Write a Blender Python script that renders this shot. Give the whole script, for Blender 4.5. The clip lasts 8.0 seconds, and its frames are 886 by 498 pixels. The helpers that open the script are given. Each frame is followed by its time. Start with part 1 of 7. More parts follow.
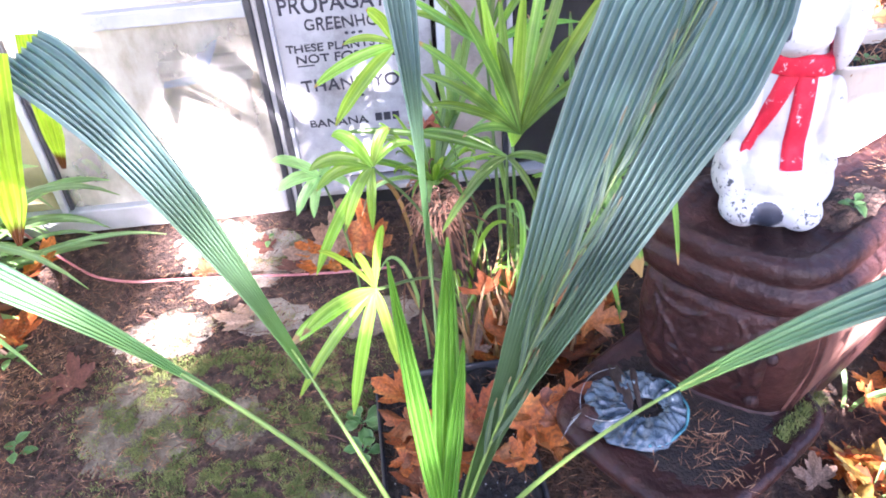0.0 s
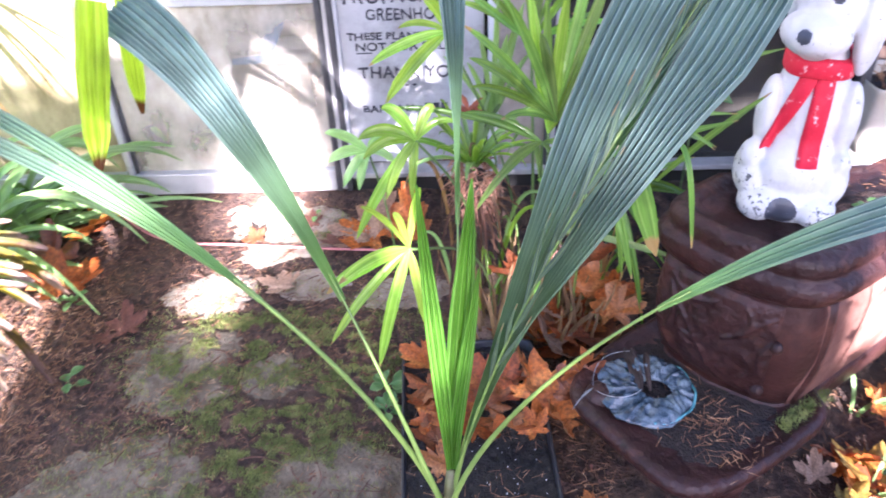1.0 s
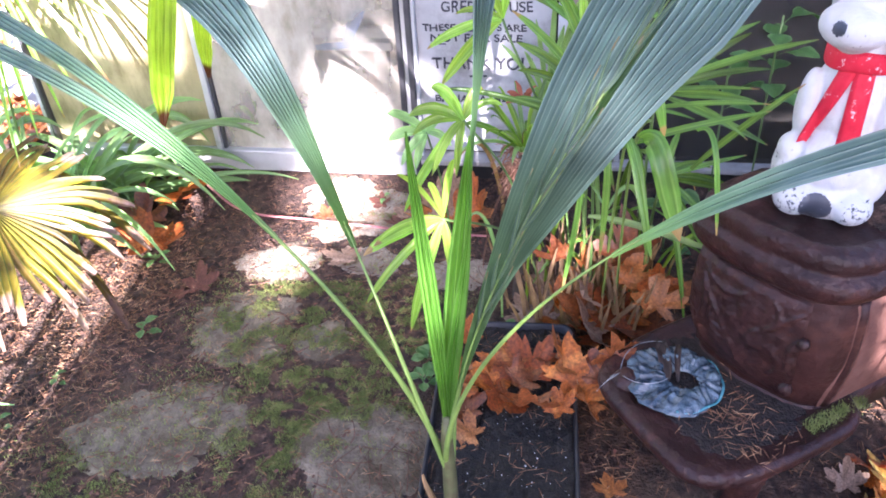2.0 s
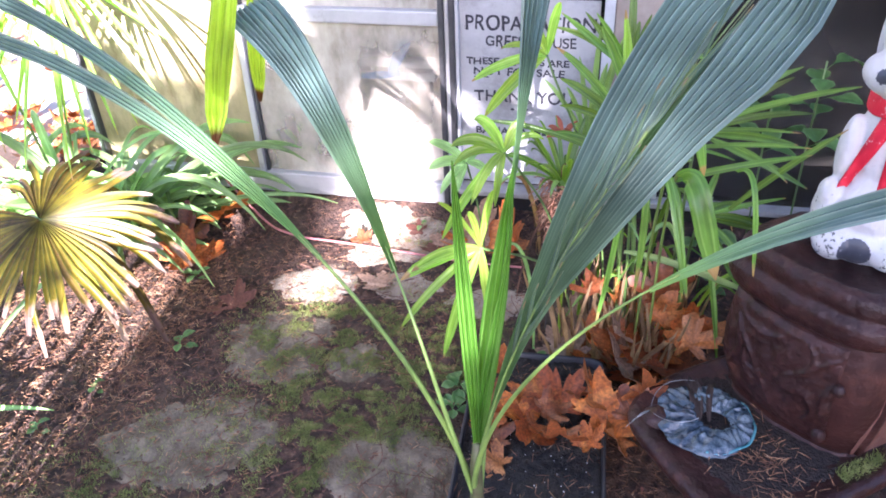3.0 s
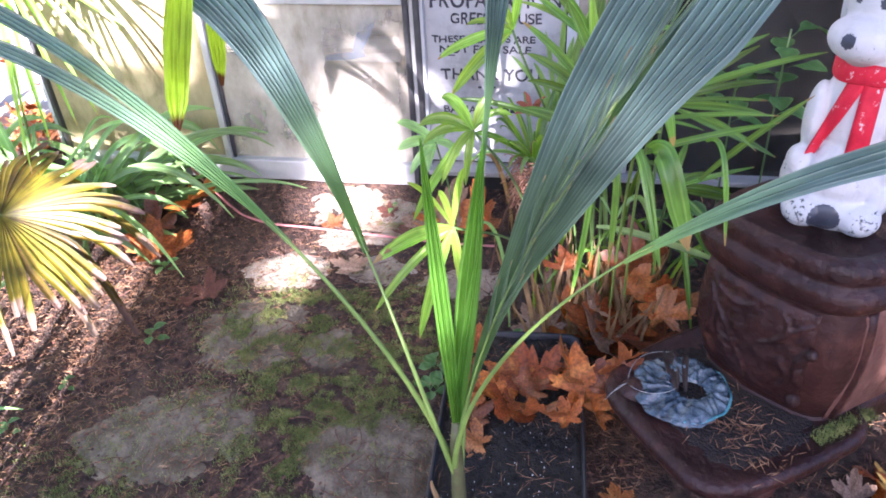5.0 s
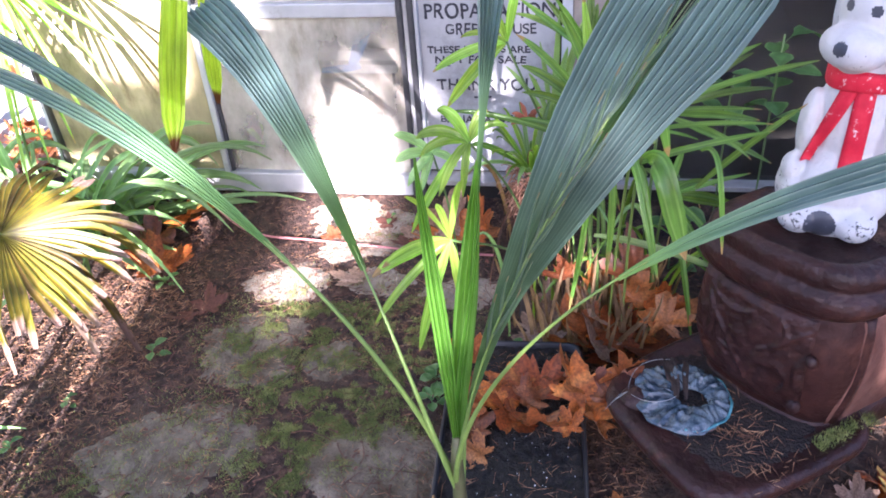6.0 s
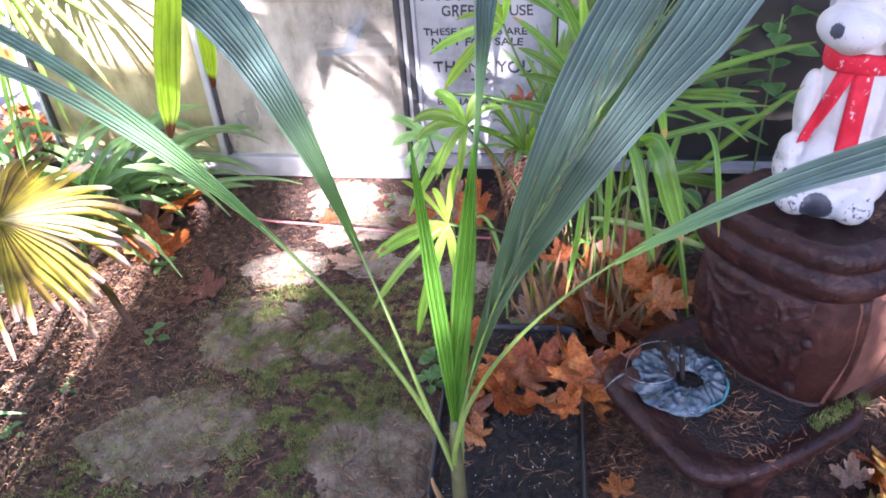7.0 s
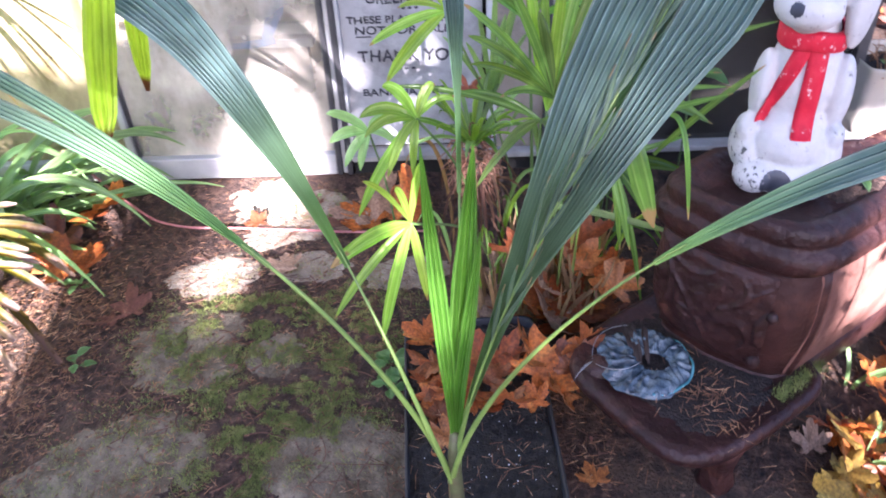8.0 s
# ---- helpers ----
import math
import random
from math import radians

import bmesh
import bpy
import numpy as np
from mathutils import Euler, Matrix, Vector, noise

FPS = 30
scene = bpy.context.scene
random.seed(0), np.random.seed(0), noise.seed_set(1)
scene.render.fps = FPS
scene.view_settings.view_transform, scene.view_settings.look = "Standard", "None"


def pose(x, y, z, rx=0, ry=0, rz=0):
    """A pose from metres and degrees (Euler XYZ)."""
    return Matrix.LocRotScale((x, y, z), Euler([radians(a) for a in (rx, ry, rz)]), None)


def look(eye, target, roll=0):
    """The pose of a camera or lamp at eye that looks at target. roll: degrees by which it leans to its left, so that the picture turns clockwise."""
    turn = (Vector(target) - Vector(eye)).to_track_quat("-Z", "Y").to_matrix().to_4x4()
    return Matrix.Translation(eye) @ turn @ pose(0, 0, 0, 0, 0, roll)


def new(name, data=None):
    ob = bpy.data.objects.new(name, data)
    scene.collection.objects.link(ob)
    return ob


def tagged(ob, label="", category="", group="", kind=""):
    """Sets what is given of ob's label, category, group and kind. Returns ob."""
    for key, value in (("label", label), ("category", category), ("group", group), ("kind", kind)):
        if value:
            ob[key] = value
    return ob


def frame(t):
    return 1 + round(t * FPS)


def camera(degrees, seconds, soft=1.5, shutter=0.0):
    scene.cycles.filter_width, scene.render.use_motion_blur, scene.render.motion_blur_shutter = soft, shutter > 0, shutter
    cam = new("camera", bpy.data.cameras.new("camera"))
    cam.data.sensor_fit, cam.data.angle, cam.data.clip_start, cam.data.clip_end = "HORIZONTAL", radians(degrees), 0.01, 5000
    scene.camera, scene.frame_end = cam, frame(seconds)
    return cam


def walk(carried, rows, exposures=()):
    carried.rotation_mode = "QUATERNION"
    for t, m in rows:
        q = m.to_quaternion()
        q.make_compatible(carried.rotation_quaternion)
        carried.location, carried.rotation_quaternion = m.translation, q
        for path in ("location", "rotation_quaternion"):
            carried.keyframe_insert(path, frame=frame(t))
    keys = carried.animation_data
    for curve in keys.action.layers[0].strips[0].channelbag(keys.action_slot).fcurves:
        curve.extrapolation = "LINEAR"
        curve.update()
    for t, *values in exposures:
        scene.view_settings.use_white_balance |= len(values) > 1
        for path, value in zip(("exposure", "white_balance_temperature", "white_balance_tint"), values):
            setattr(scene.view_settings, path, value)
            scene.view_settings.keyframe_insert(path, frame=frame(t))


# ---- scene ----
cam = camera(58.9, 8.0, soft=1.8, shutter=0.4)
PATH = [
    (0, (-0.215, 0.365, 1.345), (-0.15, 1.922, 0.092), -4.6),
    (0.2, (-0.219, 0.341, 1.335), (-0.125, 1.905, 0.093), -3.6),
    (0.5, (-0.25, 0.278, 1.337), (-0.059, 1.833, 0.094), 0.1),
    (0.8, (-0.229, 0.245, 1.351), (-0.153, 1.821, 0.122), -1.5),
    (1, (-0.2, 0.228, 1.344), (-0.243, 1.816, 0.128), -2.3),
    (1.5, (-0.084, 0.165, 1.317), (-0.313, 1.752, 0.121), -2.6),
    (2.8, (-0.063, 0.124, 1.338), (-0.432, 1.731, 0.205), -3.4),
    (3, (-0.075, 0.117, 1.335), (-0.461, 1.73, 0.217), -2.5),
    (3.5, (-0.069, 0.127, 1.329), (-0.47, 1.721, 0.19), -3.1),
    (4, (-0.068, 0.131, 1.328), (-0.445, 1.718, 0.17), -4.7),
    (4.5, (-0.069, 0.136, 1.325), (-0.391, 1.719, 0.147), -3.0),
    (4.7, (-0.077, 0.126, 1.322), (-0.395, 1.719, 0.157), -3.0),
    (6, (-0.07, 0.132, 1.338), (-0.389, 1.739, 0.191), -4.4),
    (6.5, (-0.071, 0.136, 1.34), (-0.382, 1.748, 0.197), -3.8),
    (7, (-0.069, 0.133, 1.342), (-0.381, 1.714, 0.157), -4.7),
    (7.5, (-0.086, 0.135, 1.332), (-0.334, 1.736, 0.159), -3.2),
    (8, (-0.205, 0.188, 1.332), (-0.245, 1.765, 0.104), -2.7),
]

EXPOSURES = [(t, e, 5700, 32) for t, e in ((0.0, 4.53), (0.6, 4.26), (1.2, 4.28), (1.7, 4.2), (3.0, 4.03), (4.5, 3.86), (7.5, 3.83), (8.0, 3.88))]
walk(cam, [(t, look(eye, target, roll)) for t, eye, target, roll in PATH], EXPOSURES)

# ---- light ----
SUN_EL, SUN_AZ = radians(21), math.atan2(-1.0, 0.08)          # a low sun behind the camera
TO_SUN = Vector((math.cos(SUN_AZ) * math.cos(SUN_EL), math.sin(SUN_AZ) * math.cos(SUN_EL), math.sin(SUN_EL)))
world = bpy.data.worlds.new("sky")
scene.world = world
world.use_nodes = True
wn = world.node_tree
sky = wn.nodes.new("ShaderNodeTexSky")
sky.sky_type, sky.sun_disc = "NISHITA", False
sky.sun_elevation, sky.sun_rotation = SUN_EL, math.atan2(TO_SUN.x, TO_SUN.y)
wn.links.new(sky.outputs[0], wn.nodes["Background"].inputs[0])
wn.nodes["Background"].inputs[1].default_value = 0.05
sun = new("sun", bpy.data.lights.new("sun", "SUN"))
sun.data.energy, sun.data.angle, sun.data.color = 4.0, radians(0.53), (1.0, 0.94, 0.84)
sun.matrix_world = look(TO_SUN * 30, (0, 0, 0))

# ---- materials ----


def nodes_of(m):
    m.use_nodes = True
    t = m.node_tree
    return t, t.nodes["Principled BSDF"], lambda k: t.nodes.new("ShaderNode" + k), t.links.new


def ramp(node, stops):
    e = node.color_ramp.elements
    while len(e) < len(stops):
        e.new(0.5)
    for el, (p, c) in zip(e, stops):
        el.position, el.color = p, (*c, 1)
    return node


def surf(name, stops, scale=8.0, rough=0.7, bump=0.3, fine=60.0, depth=0.004, metal=0.0, detail=8.0, rand=0.0, spec=0.5, blotch=None):
    """A mottled surface: colour stops along a noise at one scale, an optional blotch colour at a larger scale, fine relief."""
    m = bpy.data.materials.new(name)
    t, p, n, link = nodes_of(m)
    co = n("TexCoord")
    a = n("TexNoise")
    a.inputs["Scale"].default_value, a.inputs["Detail"].default_value, a.inputs["Roughness"].default_value = scale, detail, 0.65
    link(co.outputs["Object"], a.inputs["Vector"])
    r = ramp(n("ValToRGB"), stops)
    link(a.outputs["Fac"], r.inputs[0])
    colour = r.outputs[0]
    if blotch:
        b = n("TexNoise")
        b.inputs["Scale"].default_value, b.inputs["Detail"].default_value, b.inputs["Roughness"].default_value = blotch[1], 6, 0.7
        link(co.outputs["Object"], b.inputs["Vector"])
        br = ramp(n("ValToRGB"), [(blotch[2], (0, 0, 0)), (blotch[3], (1, 1, 1))])
        link(b.outputs["Fac"], br.inputs[0])
        mx = n("MixRGB")
        link(br.outputs[0], mx.inputs[0])
        link(colour, mx.inputs[1])
        mx.inputs[2].default_value = (*blotch[0], 1)
        colour = mx.outputs[0]
    if rand:
        oi, hs = n("ObjectInfo"), n("HueSaturation")
        ma = n("MapRange")
        ma.inputs[3].default_value, ma.inputs[4].default_value = 1 - rand, 1 + rand
        link(oi.outputs["Random"], ma.inputs[0])
        link(ma.outputs[0], hs.inputs["Value"])
        link(colour, hs.inputs["Color"])
        colour = hs.outputs[0]
    link(colour, p.inputs["Base Color"])
    f = n("TexNoise")
    f.inputs["Scale"].default_value, f.inputs["Detail"].default_value = fine, 10
    link(co.outputs["Object"], f.inputs["Vector"])
    bp = n("Bump")
    bp.inputs["Strength"].default_value, bp.inputs["Distance"].default_value = bump, depth
    link(f.outputs["Fac"], bp.inputs["Height"])
    link(bp.outputs[0], p.inputs["Normal"])
    rr = n("MapRange")
    rr.inputs[3].default_value, rr.inputs[4].default_value = max(rough - 0.12, 0.03), min(rough + 0.12, 1)
    link(f.outputs["Fac"], rr.inputs[0])
    link(rr.outputs[0], p.inputs["Roughness"])
    p.inputs["Metallic"].default_value, p.inputs["Specular IOR Level"].default_value = metal, spec
    return m


def leafmat(name, base, vein, tip=None, tip_from=0.8, stripes=10, rough=0.42, glow=0.35, spots=0.0, mottle=0.25, through_colour=None, vary=0.0, foot=None, island=0.0, streak=0.3):
    """A leaf: stripes of veins across u, a tip of another colour along v, light that shines through."""
    m = bpy.data.materials.new(name)
    t, p, n, link = nodes_of(m)
    uv, sep = n("UVMap"), n("SeparateXYZ")
    link(uv.outputs[0], sep.inputs[0])
    w = n("Math")
    w.operation = "MULTIPLY"
    w.inputs[1].default_value = stripes * 2 * math.pi
    link(sep.outputs[0], w.inputs[0])
    s = n("Math")
    s.operation = "COSINE"
    link(w.outputs[0], s.inputs[0])
    sr = ramp(n("ValToRGB"), [(0.7, (0, 0, 0)), (1.0, (1, 1, 1))])
    link(s.outputs[0], sr.inputs[0])
    co, no = n("TexCoord"), n("TexNoise")
    no.inputs["Scale"].default_value, no.inputs["Detail"].default_value = 14, 8
    link(co.outputs["Object"], no.inputs["Vector"])
    mix = n("MixRGB")
    link(sr.outputs[0], mix.inputs[0])
    mix.inputs[1].default_value, mix.inputs[2].default_value = (*base, 1), (*vein, 1)
    mo = n("MapRange")
    mo.inputs[1].default_value, mo.inputs[2].default_value, mo.inputs[3].default_value, mo.inputs[4].default_value = 0.3, 0.7, 1 - mottle, 1 + mottle
    link(no.outputs["Fac"], mo.inputs[0])
    hs = n("HueSaturation")
    link(mo.outputs[0], hs.inputs["Value"])
    link(mix.outputs[0], hs.inputs["Color"])
    colour = hs.outputs[0]
    # long faint streaks that run with the veins
    st, ob_, mv, sc = n("TexNoise"), n("ObjectInfo"), n("VectorMath"), n("VectorMath")
    sc.operation = "MULTIPLY"
    sc.inputs[1].default_value = (1.7, 0.9, 1.0)
    link(uv.outputs[0], sc.inputs[0])
    ro = n("Math")
    ro.operation = "MULTIPLY"
    ro.inputs[1].default_value = 31.0
    link(ob_.outputs["Random"], ro.inputs[0])
    link(sc.outputs[0], mv.inputs[0])
    link(ro.outputs[0], mv.inputs[1])
    st.inputs["Scale"].default_value, st.inputs["Detail"].default_value, st.inputs["Roughness"].default_value = 1.6, 6, 0.7
    link(mv.outputs[0], st.inputs["Vector"])
    sm_, sv = n("MapRange"), n("HueSaturation")
    sm_.inputs[1].default_value, sm_.inputs[2].default_value, sm_.inputs[3].default_value, sm_.inputs[4].default_value = 0.3, 0.7, 1 - streak, 1 + streak
    link(st.outputs["Fac"], sm_.inputs[0])
    link(sm_.outputs[0], sv.inputs["Value"])
    link(colour, sv.inputs["Color"])
    colour = sv.outputs[0]
    if tip:
        ad = n("Math")
        ad.operation = "MULTIPLY_ADD"
        ad.inputs[1].default_value, ad.inputs[2].default_value = 0.5, -0.25
        link(no.outputs["Fac"], ad.inputs[0])
        sm = n("Math")
        sm.operation = "ADD"
        link(ad.outputs[0], sm.inputs[0])
        link(sep.outputs[1], sm.inputs[1])
        tr = ramp(n("ValToRGB"), [(tip_from - 0.04, (0, 0, 0)), (tip_from + 0.04, (1, 1, 1))])
        link(sm.outputs[0], tr.inputs[0])
        tm = n("MixRGB")
        link(tr.outputs[0], tm.inputs[0])
        link(colour, tm.inputs[1])
        tm.inputs[2].default_value = (*tip, 1)
        colour = tm.outputs[0]
    if foot:
        fr = ramp(n("ValToRGB"), [(0.08, (0.75, 0.75, 0.75)), (0.55, (0, 0, 0))])
        link(sep.outputs[1], fr.inputs[0])
        fm = n("MixRGB")
        link(fr.outputs[0], fm.inputs[0])
        link(colour, fm.inputs[1])
        fm.inputs[2].default_value = (*foot, 1)
        colour = fm.outputs[0]
    if spots:
        sp = n("TexNoise")
        sp.inputs["Scale"].default_value, sp.inputs["Detail"].default_value = 90, 3
        link(co.outputs["Object"], sp.inputs["Vector"])
        sq = ramp(n("ValToRGB"), [(0.64, (0, 0, 0)), (0.68, (1, 1, 1))])
        link(sp.outputs["Fac"], sq.inputs[0])
        sx = n("MixRGB")
        link(sq.outputs[0], sx.inputs[0])
        link(colour, sx.inputs[1])
        sx.inputs[2].default_value = (0.09, 0.05, 0.02, 1)
        colour = sx.outputs[0]
    if vary:
        oi, hv, mr, mh = n("ObjectInfo"), n("HueSaturation"), n("MapRange"), n("MapRange")
        mh.inputs[3].default_value, mh.inputs[4].default_value = 0.5 - 0.01 * vary, 0.5 + 0.03 * vary
        link(oi.outputs["Random"], mh.inputs[0])
        link(mh.outputs[0], hv.inputs["Hue"])
        mr.inputs[3].default_value, mr.inputs[4].default_value = 1 - vary, 1 + vary
        link(oi.outputs["Random"], mr.inputs[0])
        link(mr.outputs[0], hv.inputs["Value"])
        link(colour, hv.inputs["Color"])
        colour = hv.outputs[0]
    if island:
        ge, hi, mi, mh = n("NewGeometry"), n("HueSaturation"), n("MapRange"), n("MapRange")
        mi.inputs[3].default_value, mi.inputs[4].default_value = 1 - island, 1 + island
        mh.inputs[3].default_value, mh.inputs[4].default_value = 0.475, 0.515
        link(ge.outputs["Random Per Island"], mi.inputs[0])
        link(ge.outputs["Random Per Island"], mh.inputs[0])
        link(mi.outputs[0], hi.inputs["Value"])
        link(mh.outputs[0], hi.inputs["Hue"])
        link(colour, hi.inputs["Color"])
        colour = hi.outputs[0]
    link(colour, p.inputs["Base Color"])
    p.inputs["Roughness"].default_value = rough
    bp = n("Bump")
    bp.inputs["Strength"].default_value, bp.inputs["Distance"].default_value = 0.35, 0.0015
    link(s.outputs[0], bp.inputs["Height"])
    link(bp.outputs[0], p.inputs["Normal"])
    if glow:
        tl, ms = n("BsdfTranslucent"), n("MixShader")
        g = n("MixRGB")
        g.blend_type = "MULTIPLY"
        g.inputs[0].default_value = 1
        g.inputs[2].default_value = (*(through_colour or (1.0, 1.0, 0.45)), 1)
        link(colour, g.inputs[1])
        br = n("HueSaturation")
        br.inputs["Value"].default_value = 1.8
        link(g.outputs[0], br.inputs["Color"])
        link(br.outputs[0], tl.inputs["Color"])
        link(p.outputs[0], ms.inputs[1])
        link(tl.outputs[0], ms.inputs[2])
        ms.inputs[0].default_value = glow
        link(ms.outputs[0], t.nodes["Material Output"].inputs["Surface"])
    return m


SOIL = surf("soil", [(0.3, (0.008, 0.0045, 0.0034)), (0.45, (0.038, 0.0195, 0.013)), (0.6, (0.1, 0.054, 0.036)), (0.78, (0.25, 0.155, 0.105))], 34, 0.95, 1.0, 150, 0.016, blotch=((0.075, 0.05, 0.03), 5, 0.48, 0.7))
POTSOIL = surf("potting_soil", [(0.3, (0.008, 0.006, 0.005)), (0.6, (0.02, 0.016, 0.012)), (0.85, (0.06, 0.05, 0.04))], 60, 0.95, 1.0, 200, 0.008)
DIRT = surf("damp_dirt", [(0.3, (0.007, 0.0042, 0.0036)), (0.6, (0.02, 0.0115, 0.009)), (0.85, (0.06, 0.037, 0.029))], 50, 0.9, 1.0, 160, 0.01)
# pale stone lightened further: sun glare off the pane put into its colour
GLARESTONE = surf("glare_pale_stone", [(0.3, (0.15, 0.115, 0.085)), (0.5, (0.3, 0.25, 0.19)), (0.72, (0.45, 0.39, 0.31))], 18, 0.95, 0.9, 120, 0.008, blotch=((0.18, 0.135, 0.095), 7, 0.45, 0.65))
STONE = surf("flagstone", [(0.3, (0.075, 0.058, 0.039)), (0.5, (0.172, 0.138, 0.097)), (0.72, (0.29, 0.24, 0.175))], 20, 0.95, 1.0, 110, 0.01, blotch=((0.075, 0.056, 0.03), 7, 0.44, 0.66))
MOSS = surf("moss", [(0.3, (0.08, 0.1, 0.026)), (0.5, (0.185, 0.22, 0.057)), (0.75, (0.36, 0.36, 0.125))], 30, 0.95, 0.6, 200)
NEEDLE = surf("dry_needles", [(0.3, (0.06, 0.024, 0.013)), (0.48, (0.19, 0.084, 0.037)), (0.6, (0.35, 0.19, 0.095)), (0.75, (0.5, 0.36, 0.225))], 38, 0.8, 0.1, detail=3.0)
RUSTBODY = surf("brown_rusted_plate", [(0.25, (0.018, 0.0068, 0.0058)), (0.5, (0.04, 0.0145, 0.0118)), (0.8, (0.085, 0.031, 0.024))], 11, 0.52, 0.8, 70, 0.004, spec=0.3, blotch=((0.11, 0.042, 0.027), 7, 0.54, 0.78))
# paler rust for the stove's sunny side: sunlight put into the colour
SUNLITRUST = surf("sunlit_rust", [(0.25, (0.08, 0.032, 0.023)), (0.5, (0.145, 0.068, 0.049)), (0.8, (0.24, 0.135, 0.105))], 10, 0.75, 0.7, 60, 0.004, spec=0.3, blotch=((0.12, 0.045, 0.03), 8, 0.52, 0.7))
RUST = surf("rusty_iron", [(0.25, (0.014, 0.0058, 0.0056)), (0.5, (0.031, 0.0118, 0.0104)), (0.8, (0.07, 0.026, 0.0215))], 14, 0.45, 1.0, 55, 0.007, spec=0.35, blotch=((0.12, 0.045, 0.028), 8, 0.54, 0.78))
PAINT = surf("flaking_white_paint", [(0.2, (0.4, 0.415, 0.425)), (0.5, (0.51, 0.52, 0.525)), (0.8, (0.58, 0.58, 0.575))], 16, 0.62, 0.9, 45, 0.005, blotch=((0.16, 0.165, 0.17), 55, 0.63, 0.68))
FLAKED = surf("flaked_feet_paint", [(0.2, (0.42, 0.44, 0.45)), (0.8, (0.58, 0.58, 0.57))], 16, 0.62, 0.8, 60, 0.004, blotch=((0.06, 0.066, 0.07), 85, 0.55, 0.59))
REDPAINT = surf("red_paint", [(0.2, (0.4, 0.012, 0.028)), (0.5, (0.56, 0.02, 0.042)), (0.8, (0.66, 0.05, 0.07))], 22, 0.6, 0.6, 60, blotch=((0.62, 0.5, 0.5), 75, 0.6, 0.65), spec=0.2)
DARKPAINT = surf("black_paint", [(0.2, (0.025, 0.028, 0.04)), (0.8, (0.06, 0.068, 0.09))], 30, 0.35, 0.3, 60, blotch=((0.3, 0.3, 0.32), 60, 0.64, 0.7))
ALU = surf("dull_aluminium", [(0.2, (0.38, 0.38, 0.375)), (0.8, (0.56, 0.56, 0.55))], 10, 0.5, 0.2, 120, 0.001, 0.25, blotch=((0.22, 0.2, 0.17), 9, 0.58, 0.75))
DARKALU = surf("dark_aluminium", [(0.2, (0.05, 0.05, 0.055)), (0.8, (0.12, 0.12, 0.125))], 20, 0.45, 0.2, 90, 0.001, 0.5)
WOOD = surf("weathered_board", [(0.2, (0.22, 0.2, 0.18)), (0.8, (0.46, 0.44, 0.41))], 12, 0.85, 0.5, 80)
SIGN = surf("sign_board", [(0.2, (0.3, 0.301, 0.298)), (0.5, (0.39, 0.391, 0.387)), (0.8, (0.48, 0.48, 0.475))], 9, 0.6, 0.25, 60, blotch=((0.18, 0.172, 0.165), 7, 0.46, 0.72))
INK = surf("faded_ink", [(0.2, (0.015, 0.015, 0.022)), (0.6, (0.035, 0.035, 0.045)), (0.8, (0.13, 0.13, 0.15))], 70, 0.7, 0.1)
PLASTIC = surf("black_plastic", [(0.2, (0.008, 0.009, 0.012)), (0.8, (0.022, 0.025, 0.032))], 20, 0.5, 0.15, 80, 0.001)
BLUEPLASTIC = surf("blue_plastic", [(0.2, (0.03, 0.05, 0.16)), (0.8, (0.06, 0.09, 0.25))], 20, 0.4, 0.15, 80, 0.001)
BLOCK = surf("painted_block", [(0.25, (0.62, 0.6, 0.56)), (0.75, (0.76, 0.75, 0.72))], 9, 0.8, 0.35, 70, blotch=((0.4, 0.36, 0.3), 5, 0.6, 0.6))
CREAM = surf("cream_plastic", [(0.2, (0.4, 0.36, 0.29)), (0.8, (0.52, 0.48, 0.41))], 7, 0.55, 0.2, 60, blotch=((0.25, 0.21, 0.15), 6, 0.55, 0.8))
HOSE = surf("pink_cord", [(0.2, (0.35, 0.1, 0.1)), (0.8, (0.55, 0.25, 0.24))], 40, 0.5, 0.2)
PERLITE = surf("perlite", [(0.2, (0.5, 0.5, 0.5)), (0.8, (0.75, 0.75, 0.75))], 40, 0.9, 0.3)
TWINE = surf("twine", [(0.2, (0.2, 0.21, 0.22)), (0.8, (0.38, 0.4, 0.41))], 40, 0.6, 0.3)
CONCRETE = surf("pale_concrete", [(0.2, (0.38, 0.36, 0.32)), (0.8, (0.55, 0.52, 0.47))], 6, 0.9, 0.4, 90, 0.004, blotch=((0.28, 0.25, 0.21), 3, 0.5, 0.75))
PLY = surf("weathered_plywood", [(0.2, (0.2, 0.16, 0.13)), (0.8, (0.42, 0.36, 0.3))], 9, 0.85, 0.3, 60, blotch=((0.12, 0.1, 0.08), 5, 0.55, 0.75))
# near black: the unlit inside and the shade under rails put into colour
DARK = surf("unlit_dark", [(0.2, (0.012, 0.011, 0.01)), (0.8, (0.03, 0.027, 0.025))], 3, 0.9, 0.2)
BARKBIT = surf("bark_strips", [(0.3, (0.05, 0.022, 0.014)), (0.6, (0.14, 0.068, 0.044)), (0.8, (0.27, 0.17, 0.115))], 50, 0.9, 0.5, 90)
BARK = surf("bark", [(0.2, (0.05, 0.035, 0.025)), (0.8, (0.14, 0.1, 0.07))], 14, 0.95, 0.9, 60, 0.02)
STEM = surf("leaf_stalk", [(0.2, (0.11, 0.19, 0.035)), (0.8, (0.22, 0.33, 0.075))], 25, 0.45, 0.1)
FIBRE = surf("leaf_fibre", [(0.2, (0.1, 0.14, 0.06)), (0.8, (0.22, 0.25, 0.11))], 40, 0.7, 0.2)
